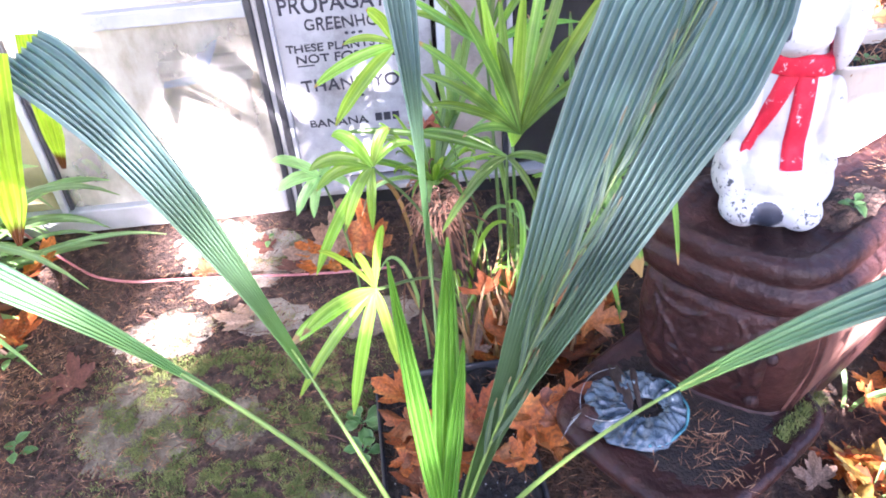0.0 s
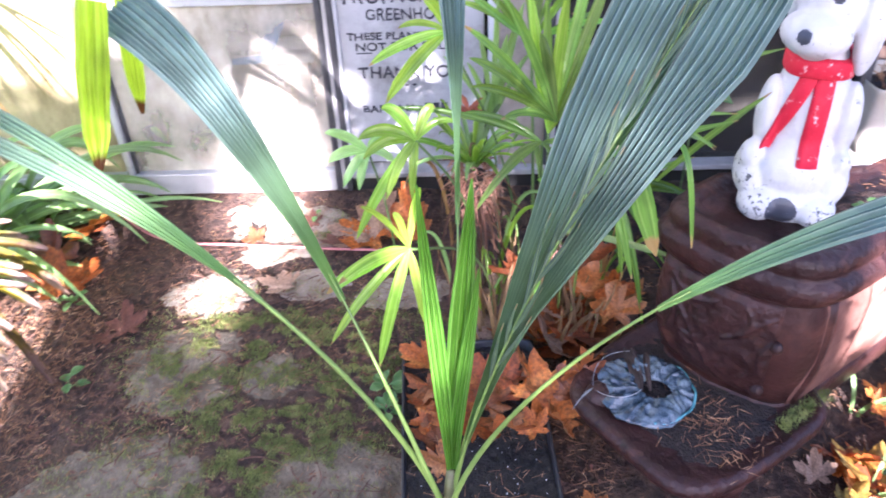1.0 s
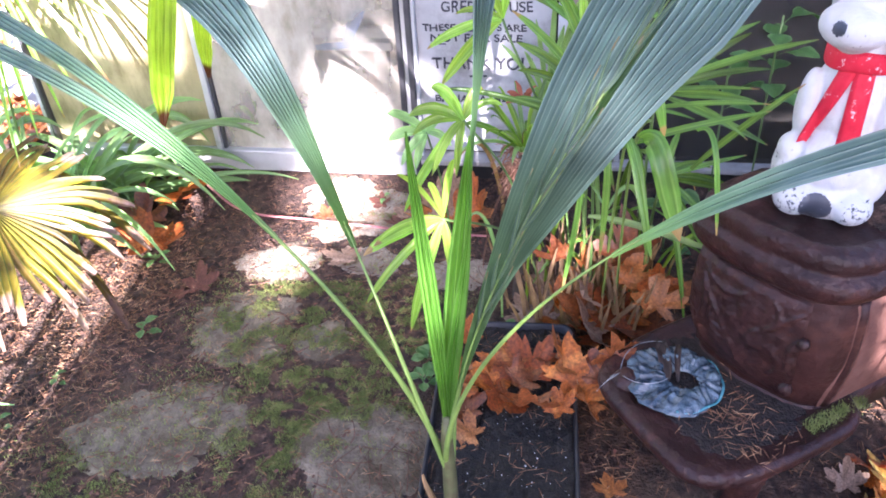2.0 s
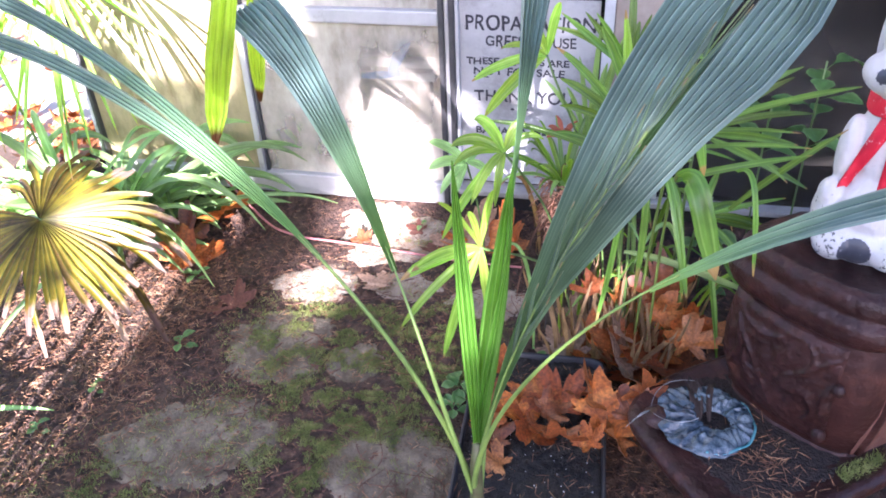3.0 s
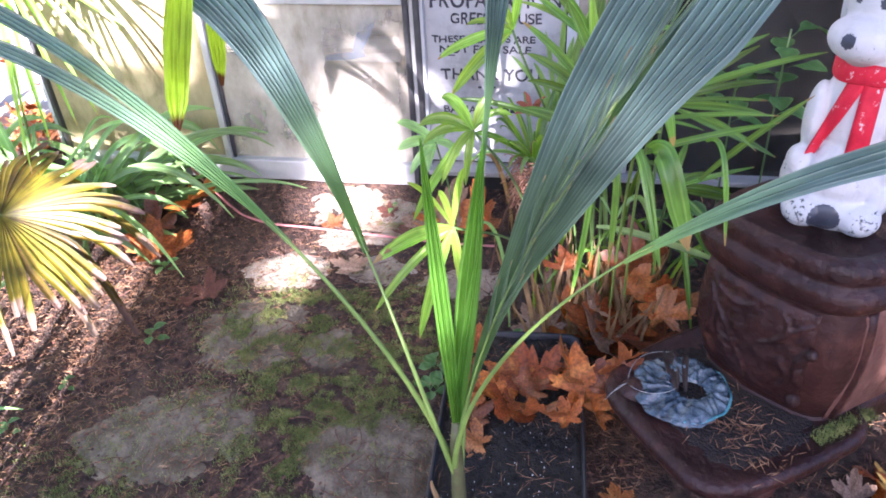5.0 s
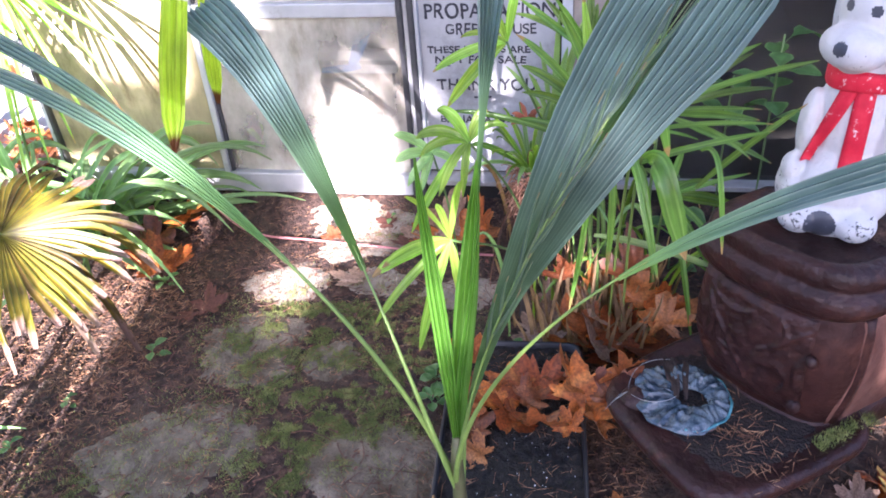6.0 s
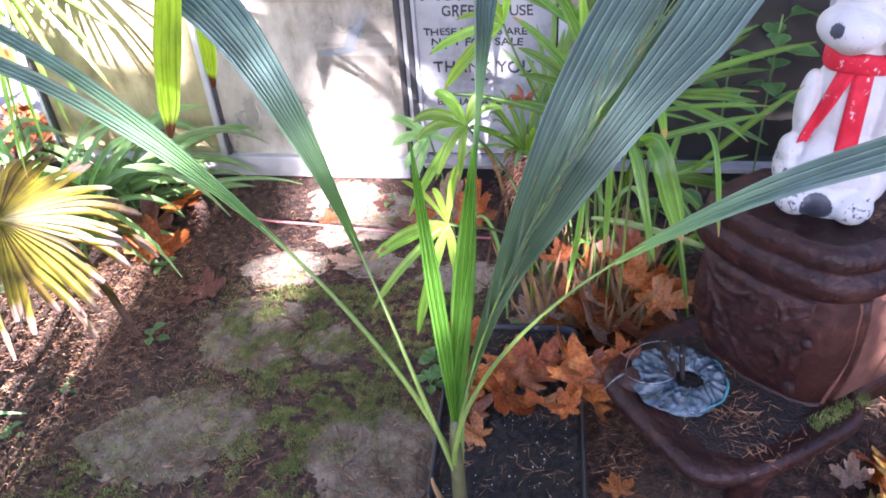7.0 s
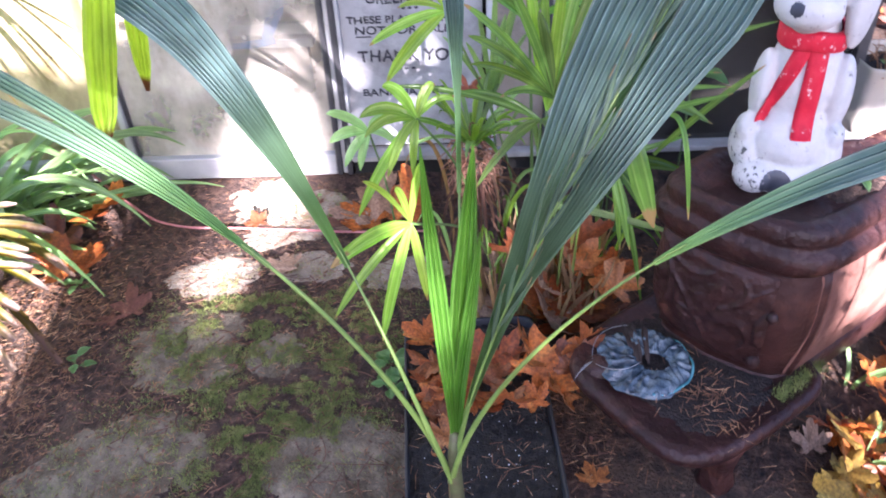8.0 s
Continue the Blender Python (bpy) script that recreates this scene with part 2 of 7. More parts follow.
SHEATH = surf("stem_sheath", [(0.25, (0.07, 0.05, 0.025)), (0.6, (0.09, 0.1, 0.035)), (0.8, (0.13, 0.16, 0.05))], 40, 0.6, 0.3)

BLUELEAF = leafmat("blue_green_leaf", (0.122, 0.196, 0.18), (0.235, 0.318, 0.275), stripes=1, rough=0.5, glow=0.22, streak=0.4, foot=(0.18, 0.37, 0.07))
LEAFLET = leafmat("narrow_leaflet", (0.06, 0.105, 0.06), (0.14, 0.2, 0.09), (0.2, 0.15, 0.07), 0.9, stripes=1, rough=0.45, glow=0.25)
GREENBLADE = leafmat("young_leaf", (0.06, 0.165, 0.018), (0.12, 0.25, 0.05), stripes=1, rough=0.36, glow=0.36)
TIPLEAF = leafmat("browning_leaf", (0.22, 0.36, 0.025), (0.27, 0.4, 0.05), (0.05, 0.02, 0.01), 0.86, stripes=1, rough=0.4, glow=0.6)
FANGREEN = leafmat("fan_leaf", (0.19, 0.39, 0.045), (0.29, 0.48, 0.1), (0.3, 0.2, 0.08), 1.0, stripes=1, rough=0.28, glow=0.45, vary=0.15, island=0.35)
# the fan leaf again in darker green: shade put into the colour
FANSHADED = leafmat("shaded_fan_leaf", (0.11, 0.25, 0.04), (0.18, 0.34, 0.075), (0.35, 0.24, 0.1), 1.0, stripes=1, rough=0.28, glow=0.42, vary=0.25, island=0.4)
YELLOW = leafmat("yellowing_fan_leaf", (0.122, 0.09, 0.006), (0.045, 0.066, 0.008), (0.2, 0.13, 0.1), 0.9, stripes=1, rough=0.5, glow=0.25, mottle=0.7, spots=1, island=0.5)
STALK = surf("green_stalk", [(0.2, (0.06, 0.12, 0.03)), (0.8, (0.12, 0.2, 0.055))], 25, 0.45, 0.1)
STRAP = leafmat("strap_leaf", (0.17, 0.29, 0.1), (0.25, 0.38, 0.16), (0.35, 0.25, 0.1), 1.06, stripes=2, rough=0.34, glow=0.35, vary=0.45)
BROAD = leafmat("weed_leaf", (0.09, 0.2, 0.06), (0.16, 0.28, 0.11), stripes=1, rough=0.5, glow=0.35)
TIPGREEN = leafmat("pale_leaf", (0.26, 0.38, 0.14), (0.32, 0.44, 0.18), stripes=2, rough=0.4, glow=0.35)
DRYLEAF = leafmat("dry_palm_leaf", (0.25, 0.16, 0.085), (0.15, 0.09, 0.045), stripes=3, rough=0.8, glow=0.25, mottle=0.5)
SKIRT = leafmat("old_skirt_leaf", (0.115, 0.058, 0.032), (0.07, 0.034, 0.02), stripes=3, rough=0.85, glow=0.2, mottle=0.6, island=0.5)
MAPLE = leafmat("orange_maple_leaf", (0.32, 0.075, 0.012), (0.4, 0.125, 0.026), stripes=0.5, rough=0.62, glow=0.2, mottle=0.55, spots=1, through_colour=(1, 0.55, 0.2), vary=0.5)
MAPLEBROWN = leafmat("brown_maple_leaf", (0.22, 0.065, 0.02), (0.28, 0.1, 0.035), stripes=0.5, rough=0.5, glow=0.14, mottle=0.5, spots=1, through_colour=(1, 0.6, 0.3), vary=0.4)
MAPLEDARK = leafmat("maroon_maple_leaf", (0.095, 0.032, 0.019), (0.13, 0.05, 0.033), stripes=0.5, rough=0.75, glow=0.1, mottle=0.4, through_colour=(1, 0.7, 0.4))
MAPLEYELLOW = leafmat("yellow_maple_leaf", (0.34, 0.2, 0.03), (0.42, 0.3, 0.07), stripes=0.5, rough=0.6, glow=0.2, mottle=0.5, spots=1, through_colour=(1, 0.8, 0.3), vary=0.3)
MAPLETAN = leafmat("tan_maple_leaf", (0.26, 0.165, 0.11), (0.34, 0.23, 0.165), stripes=0.5, rough=0.7, glow=0.15, mottle=0.4, through_colour=(1, 0.8, 0.6))
CROWN = leafmat("tree_leaf", (0.05, 0.09, 0.03), (0.06, 0.1, 0.03), stripes=1, rough=0.6, glow=0.0)


def clear(name, tint, rough, weight, haze, haze_scale):
    """Old greenhouse glazing: partly clear, partly fogged by a dull white film."""
    m = bpy.data.materials.new(name)
    t, p, n, link = nodes_of(m)
    p.inputs["Roughness"].default_value, p.inputs["IOR"].default_value = rough, 1.45
    p.inputs["Specular IOR Level"].default_value = 0.25
    co, a = n("TexCoord"), n("TexNoise")
    a.inputs["Scale"].default_value, a.inputs["Detail"].default_value = haze_scale, 10
    link(co.outputs["Object"], a.inputs["Vector"])
    r = n("MapRange")
    r.inputs[1].default_value, r.inputs[2].default_value, r.inputs[3].default_value, r.inputs[4].default_value = 0.3, 0.7, haze[0], haze[1]
    link(a.outputs["Fac"], r.inputs[0])
    d, mp = n("TexNoise"), n("Mapping")
    mp.inputs["Scale"].default_value = (1.0, 1.0, 0.45)
    d.inputs["Scale"].default_value, d.inputs["Detail"].default_value, d.inputs["Roughness"].default_value = haze_scale * 2.6, 10, 0.7
    link(co.outputs["Object"], mp.inputs["Vector"])
    link(mp.outputs[0], d.inputs["Vector"])
    dr = ramp(n("ValToRGB"), [(0.3, tuple(c * k for c, k in zip(tint, (0.4, 0.37, 0.3)))), (0.5, tint), (0.7, tuple(min(0.9, c * 1.4) for c in tint))])
    link(d.outputs["Fac"], dr.inputs[0])
    link(dr.outputs[0], p.inputs["Base Color"])
    tr, ms = n("BsdfTransparent"), n("MixShader")
    tr.inputs[0].default_value = (*weight, 1)
    link(r.outputs[0], ms.inputs[0])
    link(tr.outputs[0], ms.inputs[1])
    link(p.outputs[0], ms.inputs[2])
    link(ms.outputs[0], t.nodes["Material Output"].inputs["Surface"])
    return m


FOGGED = clear("fogged_pane", (0.56, 0.52, 0.43), 0.3, (0.92, 0.91, 0.88), (0.05, 0.9), 3.2)
AMBERED = clear("yellowed_pane", (0.44, 0.38, 0.22), 0.35, (0.85, 0.8, 0.6), (0.45, 0.95), 3)
ROOFPANE = clear("roof_pane", (0.5, 0.5, 0.46), 0.4, (0.95, 0.95, 0.92), (0.1, 0.3), 3)
# film tinted near black so the unlit inside reads dark
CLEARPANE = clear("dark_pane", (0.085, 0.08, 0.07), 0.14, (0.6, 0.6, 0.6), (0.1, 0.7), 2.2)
BAG = surf("blue_grey_film", [(0.3, (0.012, 0.021, 0.033)), (0.48, (0.035, 0.06, 0.083)), (0.7, (0.13, 0.175, 0.205))], 22, 0.2, 0.9, 50, 0.008, spec=0.8)
DEADLEAF = surf("dead_dark_leaf", [(0.25, (0.012, 0.008, 0.007)), (0.6, (0.035, 0.021, 0.016)), (0.8, (0.08, 0.05, 0.037))], 40, 0.8, 0.5, 90)
TARP = surf("blue_cloth", [(0.2, (0.05, 0.16, 0.42)), (0.8, (0.1, 0.26, 0.55))], 12, 0.8, 0.3, 60)
TEAL = surf("teal_plastic", [(0.2, (0.03, 0.12, 0.15)), (0.8, (0.1, 0.3, 0.34))], 30, 0.25, 0.2)
DEADRED = surf("rust_red_husk", [(0.2, (0.2, 0.05, 0.03)), (0.8, (0.5, 0.16, 0.09))], 60, 0.8, 0.3)
REDFIBRE = surf("reddish_fibre", [(0.25, (0.07, 0.03, 0.02)), (0.5, (0.26, 0.12, 0.075)), (0.75, (0.5, 0.32, 0.22))], 70, 0.85, 0.2)

# ---- builders ----


def part(name, bm, material, parent, label="", smooth=True):
    me = bpy.data.meshes.new(name)
    bm.normal_update()
    bm.to_mesh(me)
    bm.free()
    for m in material if isinstance(material, (list, tuple)) else [material]:
        me.materials.append(m)
    if smooth:
        for f in me.polygons:
            f.use_smooth = True
    ob = new(name, me)
    if parent:
        ob.parent = parent
    return tagged(ob, label)


def thing(name, label, category, group="", kind=""):
    return tagged(new(name), label, category, group, kind)


def solo(name, bm, material, label, category, group="", kind="", smooth=True):
    return tagged(part(name, bm, material, None, "", smooth), label, category, group, kind)


def box(bm, lo, hi, bevel=0.0, m=None):
    c = [(a + b) / 2 for a, b in zip(lo, hi)]
    s = [b - a for a, b in zip(lo, hi)]
    r = bmesh.ops.create_cube(bm, size=1, matrix=(m or Matrix()) @ Matrix.LocRotScale(c, None, s))
    if bevel:
        es = list({e for v in r["verts"] for e in v.link_edges})
        bmesh.ops.bevel(bm, geom=es, offset=bevel, segments=2, affect="EDGES", profile=0.5)
    return bm


def bez(p, n):
    p = [Vector(q) for q in p]
    out = []
    for i in range(n + 1):
        s = i / n
        out.append((1 - s) ** 3 * p[0] + 3 * s * (1 - s) ** 2 * p[1] + 3 * s * s * (1 - s) * p[2] + s ** 3 * p[3])
    return out


def lerp(keys, s):
    for (a, va), (b, vb) in zip(keys, keys[1:]):
        if s <= b:
            k = min(max((s - a) / (b - a), 0), 1)
            return va + (vb - va) * k
    return keys[-1][1]


def tube(bm, pts, radius, n=8, cap=True):
    rings = []
    side = None
    for i, p in enumerate(pts):
        d = (pts[min(i + 1, len(pts) - 1)] - pts[max(i - 1, 0)]).normalized()
        if side is None:
            side = d.orthogonal().normalized()
        side = (side - d * side.dot(d)).normalized()
        up = d.cross(side)
        r = radius(i / (len(pts) - 1)) if callable(radius) else radius
        rings.append([bm.verts.new(p + (side * math.cos(a) + up * math.sin(a)) * r) for a in (2 * math.pi * k / n for k in range(n))])
    for a, b in zip(rings, rings[1:]):
        for k in range(n):
            bm.faces.new((a[k], a[(k + 1) % n], b[(k + 1) % n], b[k]))
    if cap:
        bm.faces.new(rings[0][::-1])
        bm.faces.new(rings[-1])
    return bm


def sheet(bm, pts, facing, half, nu=6, pleats=0, amp=0.0, cup=0.0, u0=-1.0, u1=1.0, wave=0.0, seed=0):
    """A leaf blade along pts that faces a given way: half widths along it, pleats across it, cupped along the middle."""
    uv = bm.loops.layers.uv.verify()
    cols = []
    n = len(pts) - 1
    for i, p in enumerate(pts):
        s = i / n
        d = (pts[min(i + 1, n)] - pts[max(i - 1, 0)]).normalized()
        f = facing(s) if callable(facing) else Vector(facing)
        side = d.cross(f).normalized()
        nor = side.cross(d).normalized()
        h = lerp(half, s)
        row = []
        for k in range(nu + 1):
            u = u0 + (u1 - u0) * k / nu
            z = -cup * h * (1 - abs(u)) + (amp * min(1, h / 0.02) * (1 if k % 2 else -1) if pleats else 0)
            z += wave * h * noise.noise(Vector((s * 3 + seed, u * 1.3, seed * 1.7)))
            row.append((bm.verts.new(p + side * (u * h) + nor * z), ((k + 1) / 2 if pleats else (u + 1) / 2, s)))
        cols.append(row)
    for a, b in zip(cols, cols[1:]):
        for k in range(nu):
            q = (a[k], a[k + 1], b[k + 1], b[k])
            fc = bm.faces.new([v for v, _ in q])
            for lp, (_, c) in zip(fc.loops, q):
                lp[uv].uv = c
    return bm


def lathe(bm, rings, n=40, m=None, wob=0.0):
    """Rings of (radius, z) turned round the z axis."""
    rows = []
    for r, z in rings:
        rows.append([bm.verts.new((m or Matrix()) @ Vector((r * math.cos(a) * (1 + wob * noise.noise(Vector((math.cos(a) * 2, math.sin(a) * 2, z * 9)))), r * math.sin(a), z))) for a in (2 * math.pi * k / n for k in range(n))])
    for a, b in zip(rows, rows[1:]):
        for k in range(n):
            bm.faces.new((a[k], a[(k + 1) % n], b[(k + 1) % n], b[k]))
    return bm


def outline_loft(bm, rings, shape, m=None, cap=(True, True)):
    """Rings of (scale_u, scale_v, shift_v, z) on a closed outline."""
    rows = []
    for su, sv, dv, z in rings:
        rows.append([bm.verts.new((m or Matrix()) @ Vector((x * su, y * sv + dv, z))) for x, y in shape])
    k = len(shape)
    for a, b in zip(rows, rows[1:]):
        for i in range(k):
            bm.faces.new((a[i], a[(i + 1) % k], b[(i + 1) % k], b[i]))
    if cap[0]:
        bm.faces.new(rows[0][::-1])
    if cap[1]:
        bm.faces.new(rows[-1])
    return bm


def rounded(hx, hy, p=4.0, n=48):
    """A rounded rectangle (superellipse)."""
    out = []
    for k in range(n):
        a = 2 * math.pi * k / n
        c, s = math.cos(a), math.sin(a)
        out.append((hx * math.copysign(abs(c) ** (2 / p), c), hy * math.copysign(abs(s) ** (2 / p), s)))
    return out


# ---- ground ----


def lay(x, y):
    """The height of the ground."""
    bank = 0.055 * min(max((y - 2.06) / 0.15, 0.0), 1.0) ** 1.5 * (1 if y < 2.3 and abs(x + 0.4) < 1.36 else 0)
    return bank + 0.012 * noise.noise(Vector((x * 2.2, y * 2.2, 0))) + 0.006 * noise.noise(Vector((x * 9, y * 9, 3)))


def ground():
    def steps(lo, hi, d, far):
        a = list(np.arange(lo, hi + d / 2, d))
        g, out = d, []
        x = lo
        while x > -far:
            g *= 1.5
            x -= g
            out.insert(0, x)
        x, g = hi, d
        tail = []
        while x < far:
            g *= 1.5
            x += g
            tail.append(x)
        return out + a + tail
    xs, ys = steps(-1.8, 1.0, 0.012, 120), steps(0.8, 2.3, 0.012, 120)
    v = [(x, y, lay(x, y) + 0.005 * noise.noise(Vector((x * 45, y * 45, 1))) + 0.003 * noise.noise(Vector((x * 110, y * 110, 6)))) for y in ys for x in xs]
    w = len(xs)
    f = [(j * w + i, j * w + i + 1, (j + 1) * w + i + 1, (j + 1) * w + i) for j in range(len(ys) - 1) for i in range(w - 1)]
    me = bpy.data.meshes.new("ground")
    me.from_pydata(v, [], f)
    me.materials.append(SOIL)
    for p in me.polygons:
        p.use_smooth = True
    tagged(new("ground", me), "dark damp soil with moss and needles", "ground", kind="structure")


ground()


def flagstone(x, y, rx, ry, turn, seed, top=0.0075):
    """A flat stone sunk in the soil: it follows the ground and its rim dips under, so that soil covers it raggedly."""
    bm = bmesh.new()
    rows = []
    n = 80
    place = pose(x, y, 0, 0, 0, turn)
    for r, z in ((1.3, -2.4), (1.15, -0.7), (1.0, 0.0), (0.88, 0.5), (0.72, 0.85), (0.55, 1.05), (0.38, 1.1), (0.2, 1.15), (0.07, 1.15)):
        row = []
        for k in range(n):
            a = 2 * math.pi * k / n
            q = 1 + 0.25 * noise.noise(Vector((math.cos(a) * 1.3 + seed, math.sin(a) * 1.3, seed))) + 0.13 * noise.noise(Vector((math.cos(a) * 4 + seed, math.sin(a) * 4, seed)))
            px_, py_ = r * q * rx * math.cos(a), r * q * ry * math.sin(a)
            w = place @ Vector((px_, py_, 0))
            hz = lay(w.x, w.y) + z * top + (0.005 * noise.noise(Vector((px_ * 14, py_ * 14, seed))) + 0.0035 * noise.noise(Vector((px_ * 45, py_ * 45, seed))) if z > -0.8 else 0)
            row.append(bm.verts.new((px_, py_, hz)))
        rows.append(row)
    for a, b in zip(rows, rows[1:]):
        for k in range(n):
            bm.faces.new((a[k], a[(k + 1) % n], b[(k + 1) % n], b[k]))
    bm.faces.new(rows[-1])
    pale = y > 1.77
    ob = solo("flagstone", bm, GLARESTONE if pale else STONE, "pale flat stone by the greenhouse sill, lightened for sun glare" if pale else "grey weathered flat stone half sunk in mossy soil", "stone", "flagstones of the path")
    ob.matrix_world = place


# the last two are added to brighten the glaring bank below the pane
STONES = ((-0.93, 1.19, 0.2, 0.13, 14, 1), (-0.46, 1.17, 0.15, 0.15, 20, 2), (-0.86, 1.54, 0.14, 0.145, 20, 3), (-0.65, 1.5, 0.075, 0.065, 12, 5), (-0.86, 1.81, 0.13, 0.085, 14, 4), (-0.6, 1.84, 0.11, 0.06, -5, 6), (-0.35, 1.8, 0.13, 0.07, 10, 8), (-0.69, 2.09, 0.18, 0.1, -8, 9), (-0.7, 1.98, 0.13, 0.05, 6, 12))
for args in STONES:
    flagstone(*args)

bm = box(bmesh.new(), (-7.0, 2.5, -0.1), (-1.95, 7.0, 0.03), 0.01)
solo("pavement", bm, CONCRETE, "pale sunlit concrete slab beside the greenhouse", "pavement", kind="structure", smooth=False)

# ---- greenhouse ----
WALL = 2.22


def bar(name, lo, hi, mat_, parent, bevel=0.004):
    return part(name, box(bmesh.new(), lo, hi, bevel), mat_, parent, smooth=False)


def greenhouse():
    g = thing("greenhouse", "old aluminium greenhouse with fogged yellowed panes", "greenhouse", kind="structure")
    y0, y1 = WALL - 0.005, WALL + 0.04
    # dark stile beside the sign, with its two grooves
    bar("door_stile", (-0.562, y0 - 0.014, 0.06), (-0.546, y1, 1.9), DARKALU, g)
    bar("door_stile", (-0.546, y0 - 0.004, 0.06), (-0.532, y1, 1.9), ALU, g)
    bar("door_stile", (-0.532, y0 - 0.016, 0.06), (-0.515, y1, 1.9), DARKALU, g)
    bar("trim", (-0.515, y0 - 0.004, 0.13), (-0.506, y1 - 0.02, 1.9), PAINT, g, 0.001)
    bar("mullion", (-1.178, y0 - 0.01, 0.1), (-1.158, y1, 1.9), ALU, g)
    bar("mullion", (-1.158, y0, 0.1), (-1.148, y1, 1.9), DARKALU, g)
    bar("corner_post", (-1.738, y0 - 0.01, 0.0), (-1.725, y0 + 0.012, 1.9), DARKALU, g)
    bar("corner_trim", (-1.754, y0 - 0.004, 0.0), (-1.738, y0 + 0.012, 1.9), PAINT, g)
    bar("bottom_rail", (-1.725, y0 - 0.012, 0.062), (-0.562, y1, 0.132), ALU, g)
    bar("middle_rail", (-1.158, y0 - 0.012, 0.632), (-0.562, y1, 0.673), ALU, g)
    bar("middle_rail", (-1.725, y0 - 0.008, 0.9), (-1.178, y1, 0.93), ALU, g)
    bar("top_rail", (-1.765, y0 - 0.012, 1.9), (1.6, y1, 1.96), ALU, g)
    bar("pane", (-1.148, WALL + 0.008, 0.132), (-0.562, WALL + 0.012, 0.632), FOGGED, g, 0)
    bar("pane", (-1.148, WALL + 0.008, 0.673), (-0.562, WALL + 0.012, 1.9), FOGGED, g, 0)
    bar("pane", (-1.725, WALL + 0.008, 0.132), (-1.178, WALL + 0.012, 0.9), AMBERED, g, 0)
    bar("pane", (-1.725, WALL + 0.008, 0.93), (-1.178, WALL + 0.012, 1.9), AMBERED, g, 0)
    # the dark glazing behind the plants
    bar("mullion", (0.05, y0 - 0.01, 0.13), (0.064, y1, 1.9), DARKALU, g)
    bar("mullion", (0.064, y0 - 0.004, 0.13), (0.08, y1, 1.9), ALU, g)
    bar("sill_board", (-0.512, y0 - 0.03, 0.112), (0.93, y1, 0.13), WOOD, g)
    # near-black plinths: the shade under rail and sill put into their colour
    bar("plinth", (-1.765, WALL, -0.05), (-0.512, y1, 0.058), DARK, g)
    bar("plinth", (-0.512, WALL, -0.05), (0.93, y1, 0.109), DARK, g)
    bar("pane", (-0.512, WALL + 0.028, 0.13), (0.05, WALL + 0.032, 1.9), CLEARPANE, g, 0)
    bar("pane", (0.08, WALL + 0.008, 0.13), (0.9, WALL + 0.012, 1.9), CLEARPANE, g, 0)
    bar("corner_post", (0.9, y0 - 0.01, 0.0), (0.93, y1, 1.9), DARKALU, g)
    bar("trim", (-0.112, y0 - 0.006, 0.13), (-0.084, y0 + 0.008, 1.9), PAINT, g)
    bar("panel", (-0.084, y0 + 0.002, 0.13), (0.05, y0 + 0.01, 1.9), PLY, g)
    # the unseen shell behind; near-black walls and roof keep the right side dark
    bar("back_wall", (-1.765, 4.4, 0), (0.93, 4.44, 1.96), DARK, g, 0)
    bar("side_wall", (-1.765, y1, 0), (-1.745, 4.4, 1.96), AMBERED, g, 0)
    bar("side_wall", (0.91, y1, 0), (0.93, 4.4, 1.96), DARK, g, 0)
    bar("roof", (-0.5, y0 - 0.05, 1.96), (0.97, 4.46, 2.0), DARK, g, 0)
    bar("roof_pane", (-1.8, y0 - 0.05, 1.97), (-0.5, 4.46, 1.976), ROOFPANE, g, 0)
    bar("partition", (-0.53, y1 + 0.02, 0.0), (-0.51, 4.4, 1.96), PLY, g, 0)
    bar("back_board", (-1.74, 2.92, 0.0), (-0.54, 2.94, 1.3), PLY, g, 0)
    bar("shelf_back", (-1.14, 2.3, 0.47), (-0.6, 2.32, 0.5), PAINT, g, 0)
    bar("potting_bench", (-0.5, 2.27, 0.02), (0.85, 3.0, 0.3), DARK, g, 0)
    bar("bench_shelf", (-1.14, 2.3, 0.43), (-0.6, 2.75, 0.455), PAINT, g, 0)
    bar("bench_leg", (-1.12, 2.32, 0.0), (-1.08, 2.36, 0.43), WOOD, g, 0)
    bar("bench_leg", (-0.66, 2.32, 0.0), (-0.62, 2.36, 0.43), WOOD, g, 0)


greenhouse()


